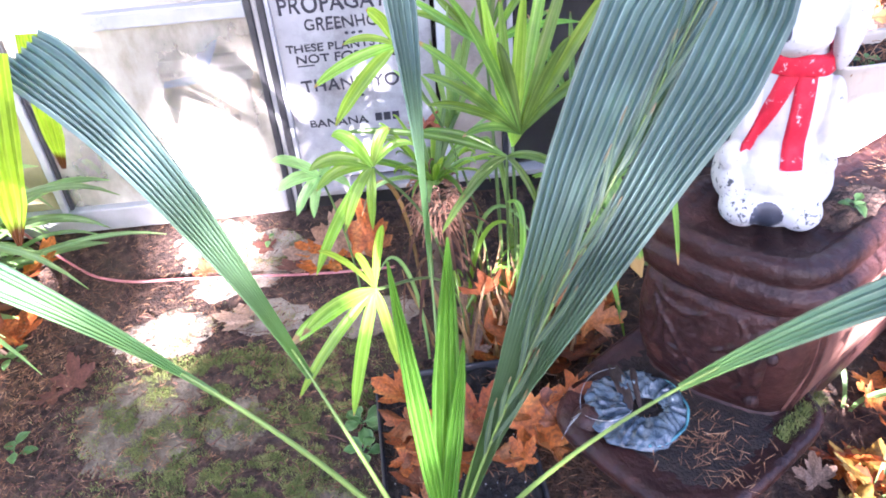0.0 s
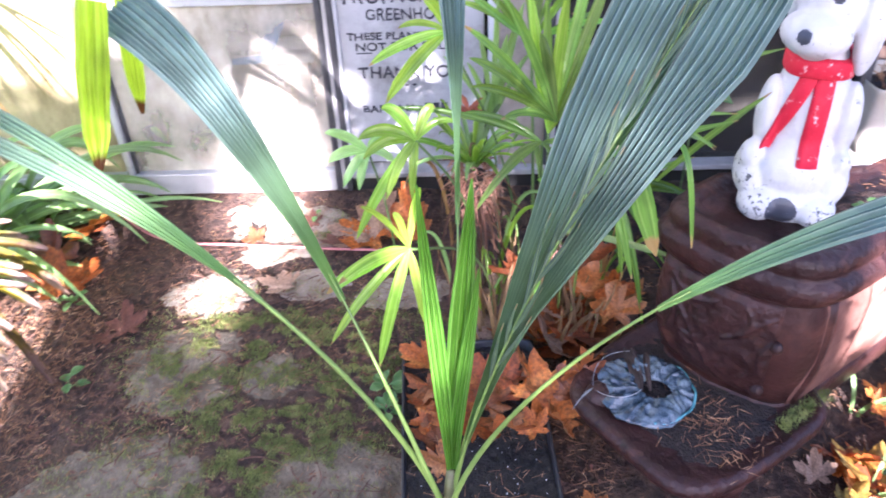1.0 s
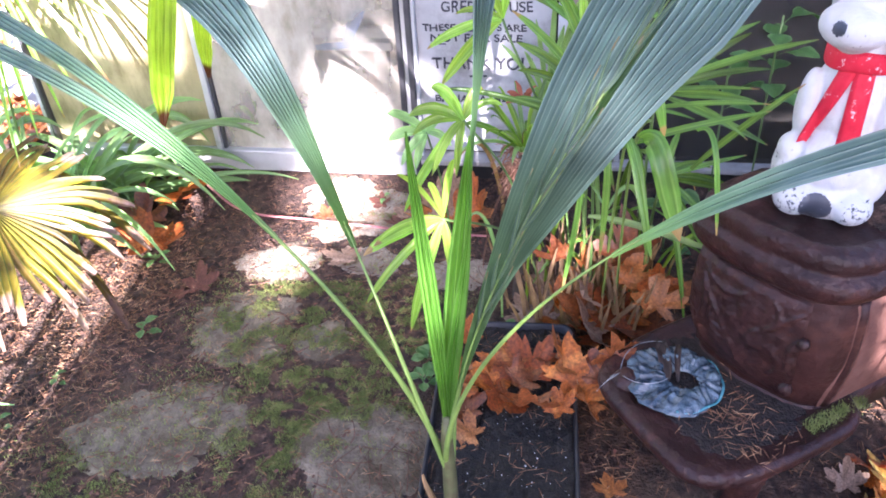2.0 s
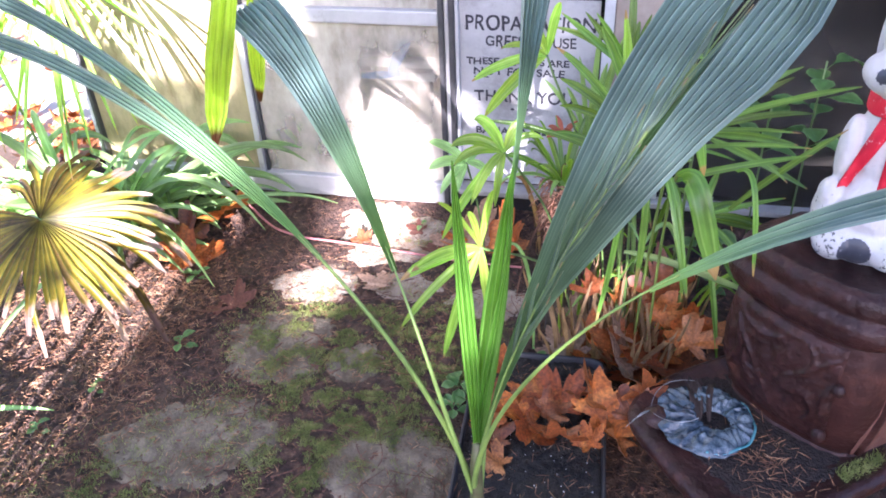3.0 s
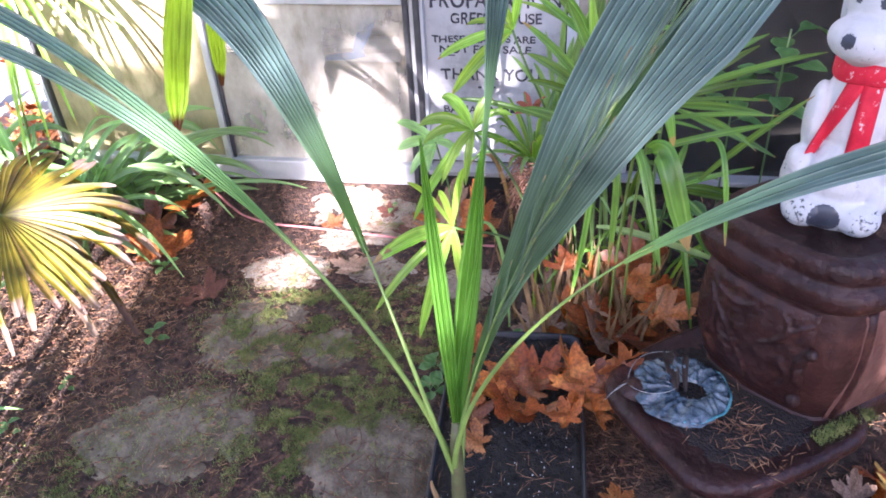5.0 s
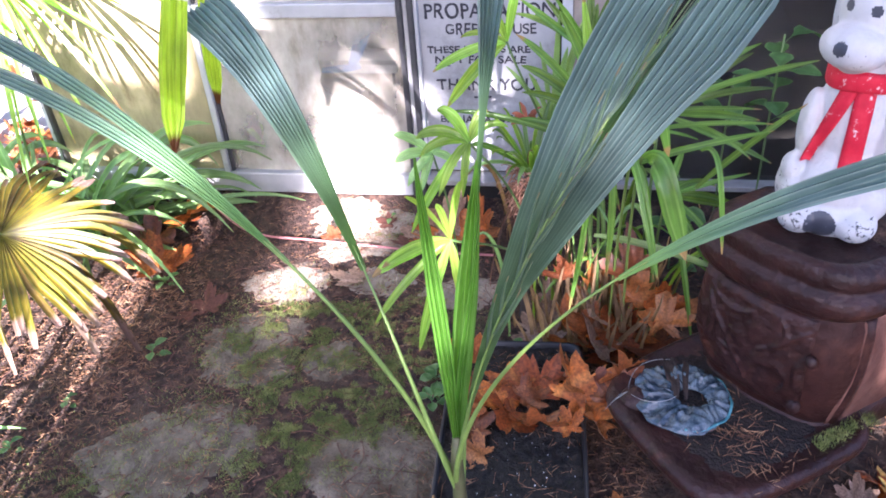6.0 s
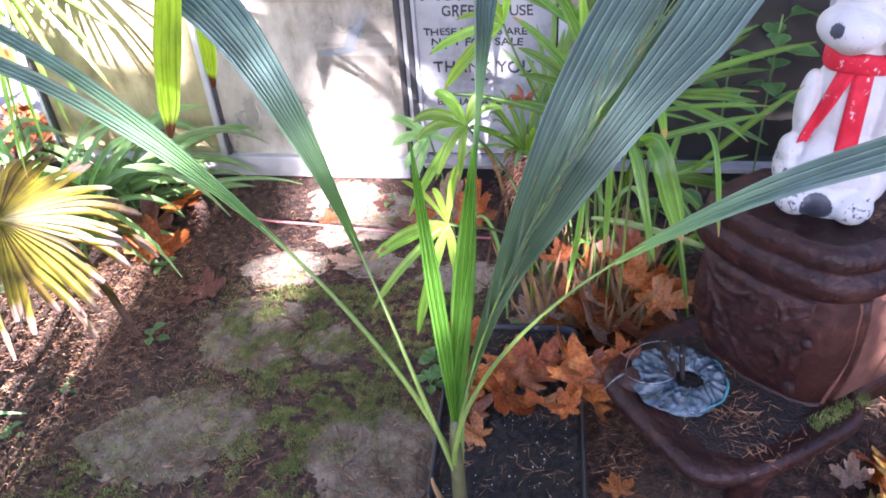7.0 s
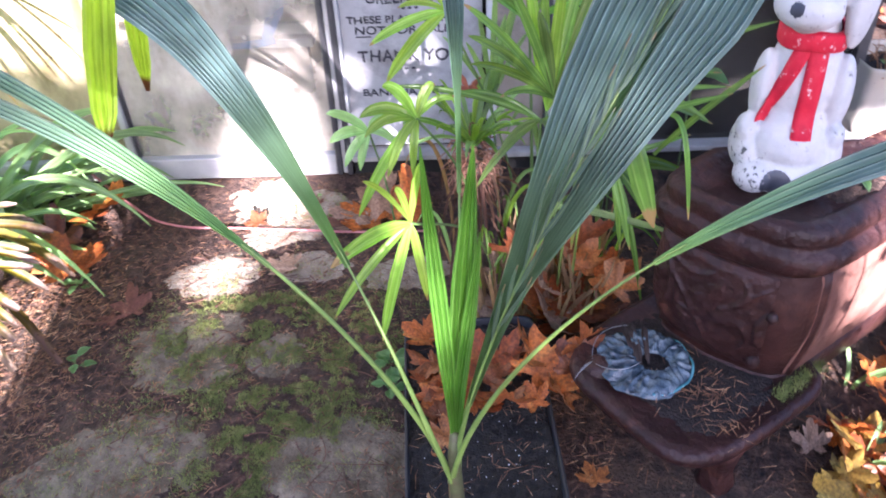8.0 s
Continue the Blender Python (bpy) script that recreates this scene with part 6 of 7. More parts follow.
def fallen(x, y, z, size, kind_, turn, rx=0.0, ry=0.0, curl=0.35, label=None, group="fallen maple leaves", far=False):
    mats = {"orange": MAPLE, "brown": MAPLEBROWN, "dark": MAPLEDARK, "tan": MAPLETAN, "yellow": MAPLEYELLOW}
    words = {"orange": "orange fallen maple leaf with curled lobes", "brown": "brown fallen maple leaf lying on the litter", "dark": "dull maroon maple leaf flat on the soil", "tan": "pale dry maple leaf lying on the soil", "yellow": "yellow-green fallen maple leaf beside the stove"}
    key = (kind_, random.randrange(4), curl)
    if key not in LEAVES:
        bm = maple(1.0, None, curl, len(LEAVES) * 7 + 3)
        me = bpy.data.meshes.new("maple_leaf")
        bm.to_mesh(me)
        bm.free()
        me.materials.append(mats[kind_])
        for f in me.polygons:
            f.use_smooth = True
        LEAVES[key] = me
    m = pose(x, y, z, rx, ry, turn) @ Matrix.Diagonal((size, size, size, 1))
    if far:
        FAR.append((kind_, LEAVES[key], m))
        return
    ob = tagged(new("maple_leaf", LEAVES[key]), label or words[kind_], "leaf", group)
    ob.matrix_world = m


def far_litter():
    """The leaves too far off to be told apart, joined."""
    kinds = ["orange", "brown", "dark", "tan"]
    v, f, mat_i = [], [], []
    for kind_, me, m in FAR:
        b = len(v)
        v.extend(m @ q.co for q in me.vertices)
        for p in me.polygons:
            f.append([b + i for i in p.vertices])
            mat_i.append(kinds.index(kind_))
    me = bpy.data.meshes.new("leaf_litter")
    me.from_pydata(v, [], f)
    for q in (MAPLE, MAPLEBROWN, MAPLEDARK, MAPLETAN):
        me.materials.append(q)
    me.polygons.foreach_set("material_index", mat_i)
    tagged(new("leaf_litter", me), "deep orange and brown maple leaf litter in the yard", "litter", kind="stuff")


# on the tray
for x, y, z, sz, k, t, rx, ry in ((-0.13, 1.41, 0.085, 0.12, "orange", 30, 22, -12), (-0.21, 1.45, 0.08, 0.1, "orange", 200, -18, 14), (-0.26, 1.4, 0.078, 0.08, "orange", 110, 6, 18), (-0.05, 1.38, 0.105, 0.13, "orange", -60, 28, 22), (-0.12, 1.32, 0.1, 0.1, "brown", 170, 32, 10),
                                  (-0.26, 1.3, 0.075, 0.08, "brown", 20, 12, 6), (-0.18, 1.34, 0.09, 0.1, "orange", 150, 26, -16), (-0.03, 1.42, 0.1, 0.11, "brown", 80, 30, 30), (0.02, 1.37, 0.12, 0.1, "brown", -30, 38, 36),
                                  (-0.24, 1.24, 0.072, 0.07, "brown", 75, 14, -16),
                                  (-0.09, 1.45, 0.1, 0.085, "brown", 250, 34, -20), (-0.16, 1.38, 0.105, 0.075, "brown", 300, -20, 25), (-0.22, 1.36, 0.09, 0.07, "orange", 45, 25, 25), (0.0, 1.33, 0.1, 0.075, "brown", 120, 34, -24), (0.045, 1.42, 0.15, 0.09, "brown", 210, 62, 20), (-0.06, 1.31, 0.09, 0.06, "orange", 20, 18, -20), (-0.285, 1.52, 0.075, 0.085, "orange", 60, 10, 8), (-0.27, 1.44, 0.08, 0.09, "brown", 140, 12, 14), (-0.29, 1.36, 0.075, 0.07, "orange", 250, 8, 16)):
    fallen(x + 0.005, y - 0.045, z - 0.006, sz * 0.88, k, t, rx * 0.8, ry * 0.8, 0.8)
for x, y, z, sz, k, t, rx, ry in ((-0.41, 2.02, 0.07, 0.12, "tan", 20, 60, 10), (-0.34, 2.0, 0.08, 0.12, "orange", -30, 55, -15), (0.15, 1.56, 0.13, 0.085, "brown", 0, 70, 0), (0.06, 1.58, 0.05, 0.1, "orange", 50, 30, 10), (-0.04, 1.6, 0.06, 0.1, "orange", 150, 35, -10), (0.13, 1.66, 0.1, 0.1, "orange", 80, 50, 10), (-0.1, 1.68, 0.06, 0.09, "tan", 10, 30, 0), (0.0, 1.7, 0.12, 0.1, "brown", 200, 45, 20), (0.02, 1.54, 0.06, 0.11, "tan", 90, 40, 10),
                                  (0.075, 1.59, 0.25, 0.1, "brown", 190, 78, 8), (0.08, 1.6, 0.17, 0.09, "brown", 170, 84, -14), (0.145, 1.59, 0.14, 0.08, "orange", 30, 62, 10), (-0.075, 1.6, 0.23, 0.075, "brown", 200, 66, 20), (-0.01, 1.58, 0.14, 0.085, "tan", 120, 48, -18), (-0.03, 1.56, 0.1, 0.09, "brown", 60, 36, 12)):
    fallen(x, y, z, sz, k, t, rx, ry, 0.8)
# on the path and by the greenhouse
for x, y, s, k, t in ((-1.3, 2.08, 0.13, "orange", 40), (-1.24, 1.86, 0.1, "orange", -20), (-1.04, 1.67, 0.075, "dark", 10), (-1.08, 1.64, 0.05, "dark", 140), (-0.66, 1.83, 0.085, "tan", 80), (-0.44, 2.03, 0.13, "orange", 60), (-0.5, 2.06, 0.1, "tan", 150), (-0.36, 2.05, 0.11, "brown", 0),
                      (-0.55, 2.0, 0.06, "dark", 30), (-0.62, 2.1, 0.05, "dark", 80), (-0.05, 1.6, 0.11, "orange", 20), (0.06, 1.58, 0.11, "orange", 130), (0.15, 1.6, 0.12, "brown", 60), (0.0, 1.75, 0.12, "tan", -50), (0.12, 1.8, 0.12, "orange", 90), (-0.12, 1.62, 0.1, "tan", 40), (0.2, 1.72, 0.11, "brown", 10), (0.08, 1.66, 0.12, "orange", -80),
                      (0.05, 1.12, 0.05, "brown", 20), (0.1, 1.0, 0.045, "brown", 70), (0.16, 0.98, 0.05, "dark", 0), (-1.7, 2.1, 0.1, "orange", 0), (-1.5, 2.12, 0.1, "tan", 60), (-0.3, 0.98, 0.05, "tan", 20), (-0.78, 2.02, 0.05, "brown", 30)):
    fallen(x, y, lay(x, y) + 0.018, s, k, t, random.uniform(-12, 12), random.uniform(-12, 12), 0.45)
for x, y, z, sz, k, t, rx, ry in ((-1.24, 2.03, 0.075, 0.14, "orange", 250, 24, 8), (-1.25, 1.83, 0.045, 0.115, "orange", 100, 14, -15), (-1.33, 1.93, 0.04, 0.1, "brown", 20, 15, 15), (-1.42, 2.05, 0.03, 0.09, "brown", 20, 15, 15), (-1.5, 1.85, 0.03, 0.1, "tan", 60, 5, 15), (-1.62, 2.02, 0.03, 0.1, "orange", 60, 5, 15)):
    fallen(x, y, z, sz, k, t, rx, ry, 0.8)
for i in range(26):
    fallen(random.uniform(-2.7, -1.85), random.uniform(2.35, 2.72), random.uniform(0.03, 0.07), random.uniform(0.07, 0.12), random.choice(("orange", "orange", "brown")), random.uniform(0, 360), random.uniform(-25, 25), random.uniform(-25, 25), 0.8, far=True)
# the litter beside the stove and in the yard
for i in range(230):
    x, y = random.uniform(0.45, 1.15), random.uniform(0.95, 2.05)
    q = STOVE.inverted() @ Vector((x, y, 0))
    if q.x < 0.17 or (q.x < 0.29 and q.y < 0.04):
        continue
    near = y < 1.12 and random.random() < 0.2
    fallen(x, y, lay(x, y) + random.uniform(0.008, 0.045), random.uniform(0.045, 0.105), "yellow" if near else random.choice(("orange", "orange", "orange", "orange", "brown", "brown", "tan", "yellow")), random.uniform(0, 360), random.uniform(-38, 38), random.uniform(-38, 38), 0.8)
for i in range(130):
    x, y = random.uniform(0.95, 2.3), random.uniform(2.25, 3.6)
    fallen(x, y, lay(x, y) + random.uniform(0.01, 0.05), random.uniform(0.08, 0.13), random.choice(("orange", "brown", "brown", "dark")), random.uniform(0, 360), random.uniform(-25, 25), random.uniform(-25, 25), 0.45, far=True)
for i in range(90):
    x, y = random.uniform(-3.6, -1.9), random.uniform(1.9, 4.2)
    fallen(x, y, lay(x, y) + random.uniform(0.01, 0.04), random.uniform(0.06, 0.12), random.choice(("orange", "brown", "tan")), random.uniform(0, 360), random.uniform(-25, 25), random.uniform(-25, 25), 0.45, far=True)

far_litter()


def grass_tuft(x, y, n, seed):
    p = thing("grass_tuft", "tuft of bright green grass blades in the leaf litter", "grass")
    rnd = random.Random(seed)
    for k in range(n):
        a = rnd.uniform(-1.2, 1.6)
        b = Vector((x + rnd.gauss(0, 0.012), y + rnd.gauss(0, 0.012), lay(x, y) - 0.01))
        l = rnd.uniform(0.1, 0.2)
        e = b + Vector((math.cos(a) * l, math.sin(a) * l * 0.6, rnd.uniform(0.05, 0.12)))
        part("blade", sheet(bmesh.new(), bez((b, b + Vector((0, 0, 0.07)), b.lerp(e, 0.6) + Vector((0, 0, 0.07)), e), 10), (0, -0.5, 1), [(0, 0.004), (0.5, 0.0055), (1, 0.0008)], 2, cup=0.5, seed=k), STRAP, p)


grass_tuft(0.6, 1.14, 5, 1)
grass_tuft(0.62, 1.06, 4, 2)
grass_tuft(0.66, 1.36, 3, 3)

# ---- litter ----


def needles():
    v, f = [], []
    rnd = random.Random(9)

    def one(x, y, z, l, r, tilt):
        a = rnd.uniform(0, 6.28)
        d = Vector((math.cos(a), math.sin(a), tilt)) * l / 2
        s = Vector((-math.sin(a), math.cos(a), 0)) * r
        c = Vector((x, y, z))
        b = len(v)
        v.extend([c - d - s, c - d + s, c + d + s * 0.5, c + d - s * 0.5, c + Vector((0, 0, r * 1.6)) + d * rnd.uniform(-0.3, 0.3)])
        f.extend([(b, b + 1, b + 4), (b + 1, b + 2, b + 4), (b + 2, b + 3, b + 4), (b + 3, b, b + 4)])
    for _ in range(13000):
        x, y = rnd.uniform(-1.7, 0.1), rnd.uniform(0.85, 2.2)
        if rnd.random() > 0.5 + 0.9 * noise.noise(Vector((x * 3, y * 3, 7))):
            continue
        one(x, y, lay(x, y) + rnd.uniform(0.004, 0.021), rnd.uniform(0.006, 0.024), rnd.uniform(0.0004, 0.001), rnd.uniform(-0.25, 0.25))
    for _ in range(4500):
        x, y = rnd.uniform(-1.8, -1.1), rnd.uniform(0.88, 1.8)
        one(x, y, lay(x, y) + rnd.uniform(0.004, 0.024), rnd.uniform(0.008, 0.028), rnd.uniform(0.0004, 0.0009), rnd.uniform(-0.25, 0.25))
    for sx, sy, rx, ry, turn, _ in STONES:
        for _ in range(int(6500 * rx * ry)):
            a, r = rnd.uniform(0, 6.28), rnd.random() ** 0.5 * 1.1
            x, y = sx + rx * r * math.cos(a), sy + ry * r * math.sin(a)
            one(x, y, lay(x, y) + 0.0095 + rnd.uniform(0, 0.004), rnd.uniform(0.008, 0.024), rnd.uniform(0.0005, 0.001), rnd.uniform(-0.15, 0.15))
    for _ in range(1500):
        x, y = rnd.uniform(0.0, 1.2), rnd.uniform(0.9, 2.0)
        one(x, y, lay(x, y) + rnd.uniform(0.004, 0.02), rnd.uniform(0.01, 0.04), rnd.uniform(0.0006, 0.0014), rnd.uniform(-0.3, 0.3))
    for _ in range(190):
        u, w = rnd.gauss(0.08, 0.06), rnd.gauss(-0.13, 0.04)
        if abs(u) < 0.2 and -0.24 < w < -0.03:
            q = STOVE @ Vector((u, w, 0.16 + rnd.uniform(0.0, 0.012)))
            one(q.x, q.y, q.z, rnd.uniform(0.01, 0.035), rnd.uniform(0.0004, 0.001), rnd.uniform(-0.25, 0.25))
    for _ in range(170):
        x, y = rnd.uniform(-0.31, -0.04), rnd.uniform(1.0, 1.52)
        one(x, y, lay(-0.17, 1.25) + 0.068 + rnd.uniform(0, 0.01), rnd.uniform(0.01, 0.035), rnd.uniform(0.0004, 0.001), rnd.uniform(-0.2, 0.2))
    for _ in range(150):
        q = STOVE @ Vector((rnd.gauss(0.07, 0.035), rnd.gauss(0.34, 0.09), 0.538))
        one(q.x, q.y, q.z + rnd.uniform(0, 0.004), rnd.uniform(0.006, 0.024), rnd.uniform(0.0003, 0.0006), rnd.uniform(-0.1, 0.1))
    me = bpy.data.meshes.new("dry_needles")
    me.from_pydata(v, [], f)
    me.materials.append(NEEDLE)
    tagged(new("dry_needles", me), "brown dry conifer needles strewn over the soil", "litter", kind="stuff")


needles()


def twigs():
    """Curled bark strips and short twigs."""
    rnd = random.Random(59)
    bm = bmesh.new()
    for _ in range(520):
        x, y = rnd.uniform(-1.6, 0.1), rnd.uniform(0.9, 2.15)
        a, l = rnd.uniform(0, 6.28), rnd.uniform(0.02, 0.07)
        d = Vector((math.cos(a), math.sin(a), 0)) * l
        q = Vector((-math.sin(a), math.cos(a), 0)) * l * rnd.uniform(-0.25, 0.25)
        z = lay(x, y) + 0.006
        c = Vector((x, y, z))
        tube(bm, bez((c - d / 2, c - d / 6 + q, c + d / 6 + q + Vector((0, 0, 0.004)), c + d / 2 + Vector((0, 0, rnd.uniform(0, 0.01)))), 5), rnd.uniform(0.0007, 0.0019), 5)
    for _ in range(46):
        x, y = (rnd.gauss(-0.45, 0.07), rnd.gauss(1.16, 0.07)) if rnd.random() < 0.35 else (rnd.uniform(-1.3, 0.0), rnd.uniform(0.95, 1.9))
        a, l = rnd.gauss(1.9, 0.7), rnd.uniform(0.06, 0.14)
        d = Vector((math.cos(a), math.sin(a), 0)) * l
        q = Vector((-math.sin(a), math.cos(a), 0)) * l * rnd.uniform(-0.2, 0.2)
        c = Vector((x, y, 0))
        pts = bez((c - d / 2, c - d / 6 + q, c + d / 6 - q, c + d / 2), 8)
        tube(bm, [p + Vector((0, 0, lay(p.x, p.y) + 0.012)) for p in pts], lambda k: 0.0013 - 0.0008 * k, 5)
    solo("twigs", bm, BARKBIT, "short brown twigs and bark strips on the soil", "litter", kind="stuff")


twigs()


def flecks():
    """Torn bits of leaf and bark, flat on the soil."""
    rnd = random.Random(83)
    for name, mat_, label, count in (("bark_bits", BARKBIT, "dark flat flakes of bark on the soil", 1500), ("leaf_bits", MAPLEDARK, "torn dark bits of fallen leaf on the soil", 260)):
        v, f = [], []
        for _ in range(count):
            x, y = rnd.uniform(-1.5, 0.3), rnd.uniform(0.9, 2.18)
            r, a = rnd.uniform(0.0012, 0.0045), rnd.uniform(0, 6.28)
            z = lay(x, y) + rnd.uniform(0.008, 0.018)
            n, b = rnd.randrange(5, 8), len(v)
            tx, ty = rnd.uniform(-0.4, 0.4), rnd.uniform(-0.4, 0.4)
            for k in range(n):
                q = r * rnd.uniform(0.5, 1.2)
                dx, dy = q * math.cos(a + 6.28 * k / n) * 1.6, q * math.sin(a + 6.28 * k / n)
                v.append((x + dx * math.cos(a) - dy * math.sin(a), y + dx * math.sin(a) + dy * math.cos(a), z + tx * dx + ty * dy))
            f.append(list(range(b, b + n)))
        me = bpy.data.meshes.new(name)
        me.from_pydata(v, [], f)
        me.materials.append(mat_)
        tagged(new(name, me), label, "litter", kind="stuff")


flecks()


def crumbs():
    v, f = [], []
    rnd = random.Random(19)
    for _ in range(9000):
        x, y = rnd.uniform(-1.7, 0.5), rnd.uniform(0.85, 2.2)
        r = rnd.uniform(0.0015, 0.006)
        b = len(v)
        z = lay(x, y) + r * 0.4
        for dx, dy, dz in ((1, 0, 0), (0, 1, 0), (-1, 0, 0), (0, -1, 0), (0, 0, 1)):
            v.append((x + dx * r * rnd.uniform(0.6, 1.2), y + dy * r * rnd.uniform(0.6, 1.2), z + dz * r * rnd.uniform(0.4, 0.9)))
        f.extend([(b, b + 1, b + 4), (b + 1, b + 2, b + 4), (b + 2, b + 3, b + 4), (b + 3, b, b + 4)])
    me = bpy.data.meshes.new("soil_crumbs")
    me.from_pydata(v, [], f)
    me.materials.append(SOIL)
    tagged(new("soil_crumbs", me), "loose dark soil crumbs and bits of bark", "soil", kind="stuff")


crumbs()


def moss():
    v, f = [], []
    rnd = random.Random(29)
    spots = ((-0.6, 1.44, 0.16, 0.2, 1.8), (-0.7, 1.68, 0.2, 0.1, 1.6), (-0.52, 1.62, 0.16, 0.14, 1.6), (-0.46, 1.45, 0.1, 0.14, 1.0), (-0.8, 1.44, 0.12, 0.08, 0.8), (-0.65, 1.18, 0.08, 0.14, 1.1), (-0.6, 2.08, 0.12, 0.05, 0.5), (-0.9, 1.55, 0.1, 0.08, 0.4), (-0.56, 1.28, 0.12, 0.08, 0.7), (-1.0, 1.0, 0.2, 0.08, 0.4), (-0.42, 1.58, 0.12, 0.12, 0.8), (-0.66, 1.32, 0.13, 0.12, 1.0), (-0.84, 1.6, 0.13, 0.08, 0.9), (-0.85, 1.24, 0.2, 0.16, 1.0), (-0.68, 1.08, 0.12, 0.12, 0.9), (-1.1, 1.05, 0.12, 0.1, 0.6), (-0.5, 1.3, 0.14, 0.1, 0.8), (-0.6, 1.55, 0.25, 0.25, 1.2))
    for cx, cy, sx, sy, q in spots:
        for _ in range(int(11000 * q)):
            x, y = rnd.gauss(cx, sx * 0.6), rnd.gauss(cy, sy * 0.6)
            if 0.55 * rnd.random() > 0.15 + noise.noise(Vector((x * 15, y * 15, 4))) + 0.6 * noise.noise(Vector((x * 45, y * 45, 4))):
                continue
            z = lay(x, y) + (0.0085 if any(((x - q_[0]) / q_[2]) ** 2 + ((y - q_[1]) / q_[3]) ** 2 < 0.9 for q_ in STONES) else 0.003)
            a, h, w = rnd.uniform(0, 6.28), rnd.uniform(0.003, 0.009), rnd.uniform(0.0005, 0.0011)
            b = len(v)
            lx, ly = rnd.uniform(-0.005, 0.005), rnd.uniform(-0.005, 0.005)
            v.extend([(x - w * math.cos(a), y - w * math.sin(a), z), (x + w * math.cos(a), y + w * math.sin(a), z), (x + lx, y + ly, z + h)])
            f.append((b, b + 1, b + 2))
    for _ in range(1300):
        q = STOVE @ Vector((rnd.gauss(0.158, 0.008), rnd.uniform(-0.02, 0.13), 0.158))
        a, h, w = rnd.uniform(0, 6.28), rnd.uniform(0.004, 0.013), rnd.uniform(0.0006, 0.0013)
        b = len(v)
        v.extend([(q.x - w * math.cos(a), q.y - w * math.sin(a), q.z), (q.x + w * math.cos(a), q.y + w * math.sin(a), q.z), (q.x + rnd.uniform(-0.006, 0.006), q.y + rnd.uniform(-0.006, 0.006), q.z + h)])
        f.append((b, b + 1, b + 2))
    me = bpy.data.meshes.new("moss")
    me.from_pydata(v, [], f)
    me.materials.append(MOSS)
    tagged(new("moss", me), "patchy green moss on soil and stones", "moss", kind="stuff")


moss()


def cord():
    bm = bmesh.new()
    ctrl = [(-1.3, 2.16, 0.12), (-1.27, 2.17, 0.05), (-1.2, 2.14, 0.012), (-1.09, 2.06, 0.01), (-0.98, 2.02, 0.01), (-0.87, 2.01, 0.012), (-0.72, 1.995, 0.012), (-0.56, 1.98, 0.012), (-0.42, 1.97, 0.012), (-0.25, 1.97, 0.01)]
    pts = []
    for a, b in zip(ctrl, ctrl[1:]):
        for i in range(6):
            q = Vector(a).lerp(Vector(b), i / 6)
            pts.append(q + Vector((0, 0, max(0, lay(q.x, q.y)))))
    for _ in range(3):
        pts = [pts[0]] + [(pts[i - 1] + pts[i] * 2 + pts[i + 1]) / 4 for i in range(1, len(pts) - 1)] + [pts[-1]]
    solo("cord", tube(bm, pts, 0.0038, 8), HOSE, "thin faded pink cord lying on the soil", "cord")


cord()

# ---- an unseen tree added behind to shade the middle of the bed ----


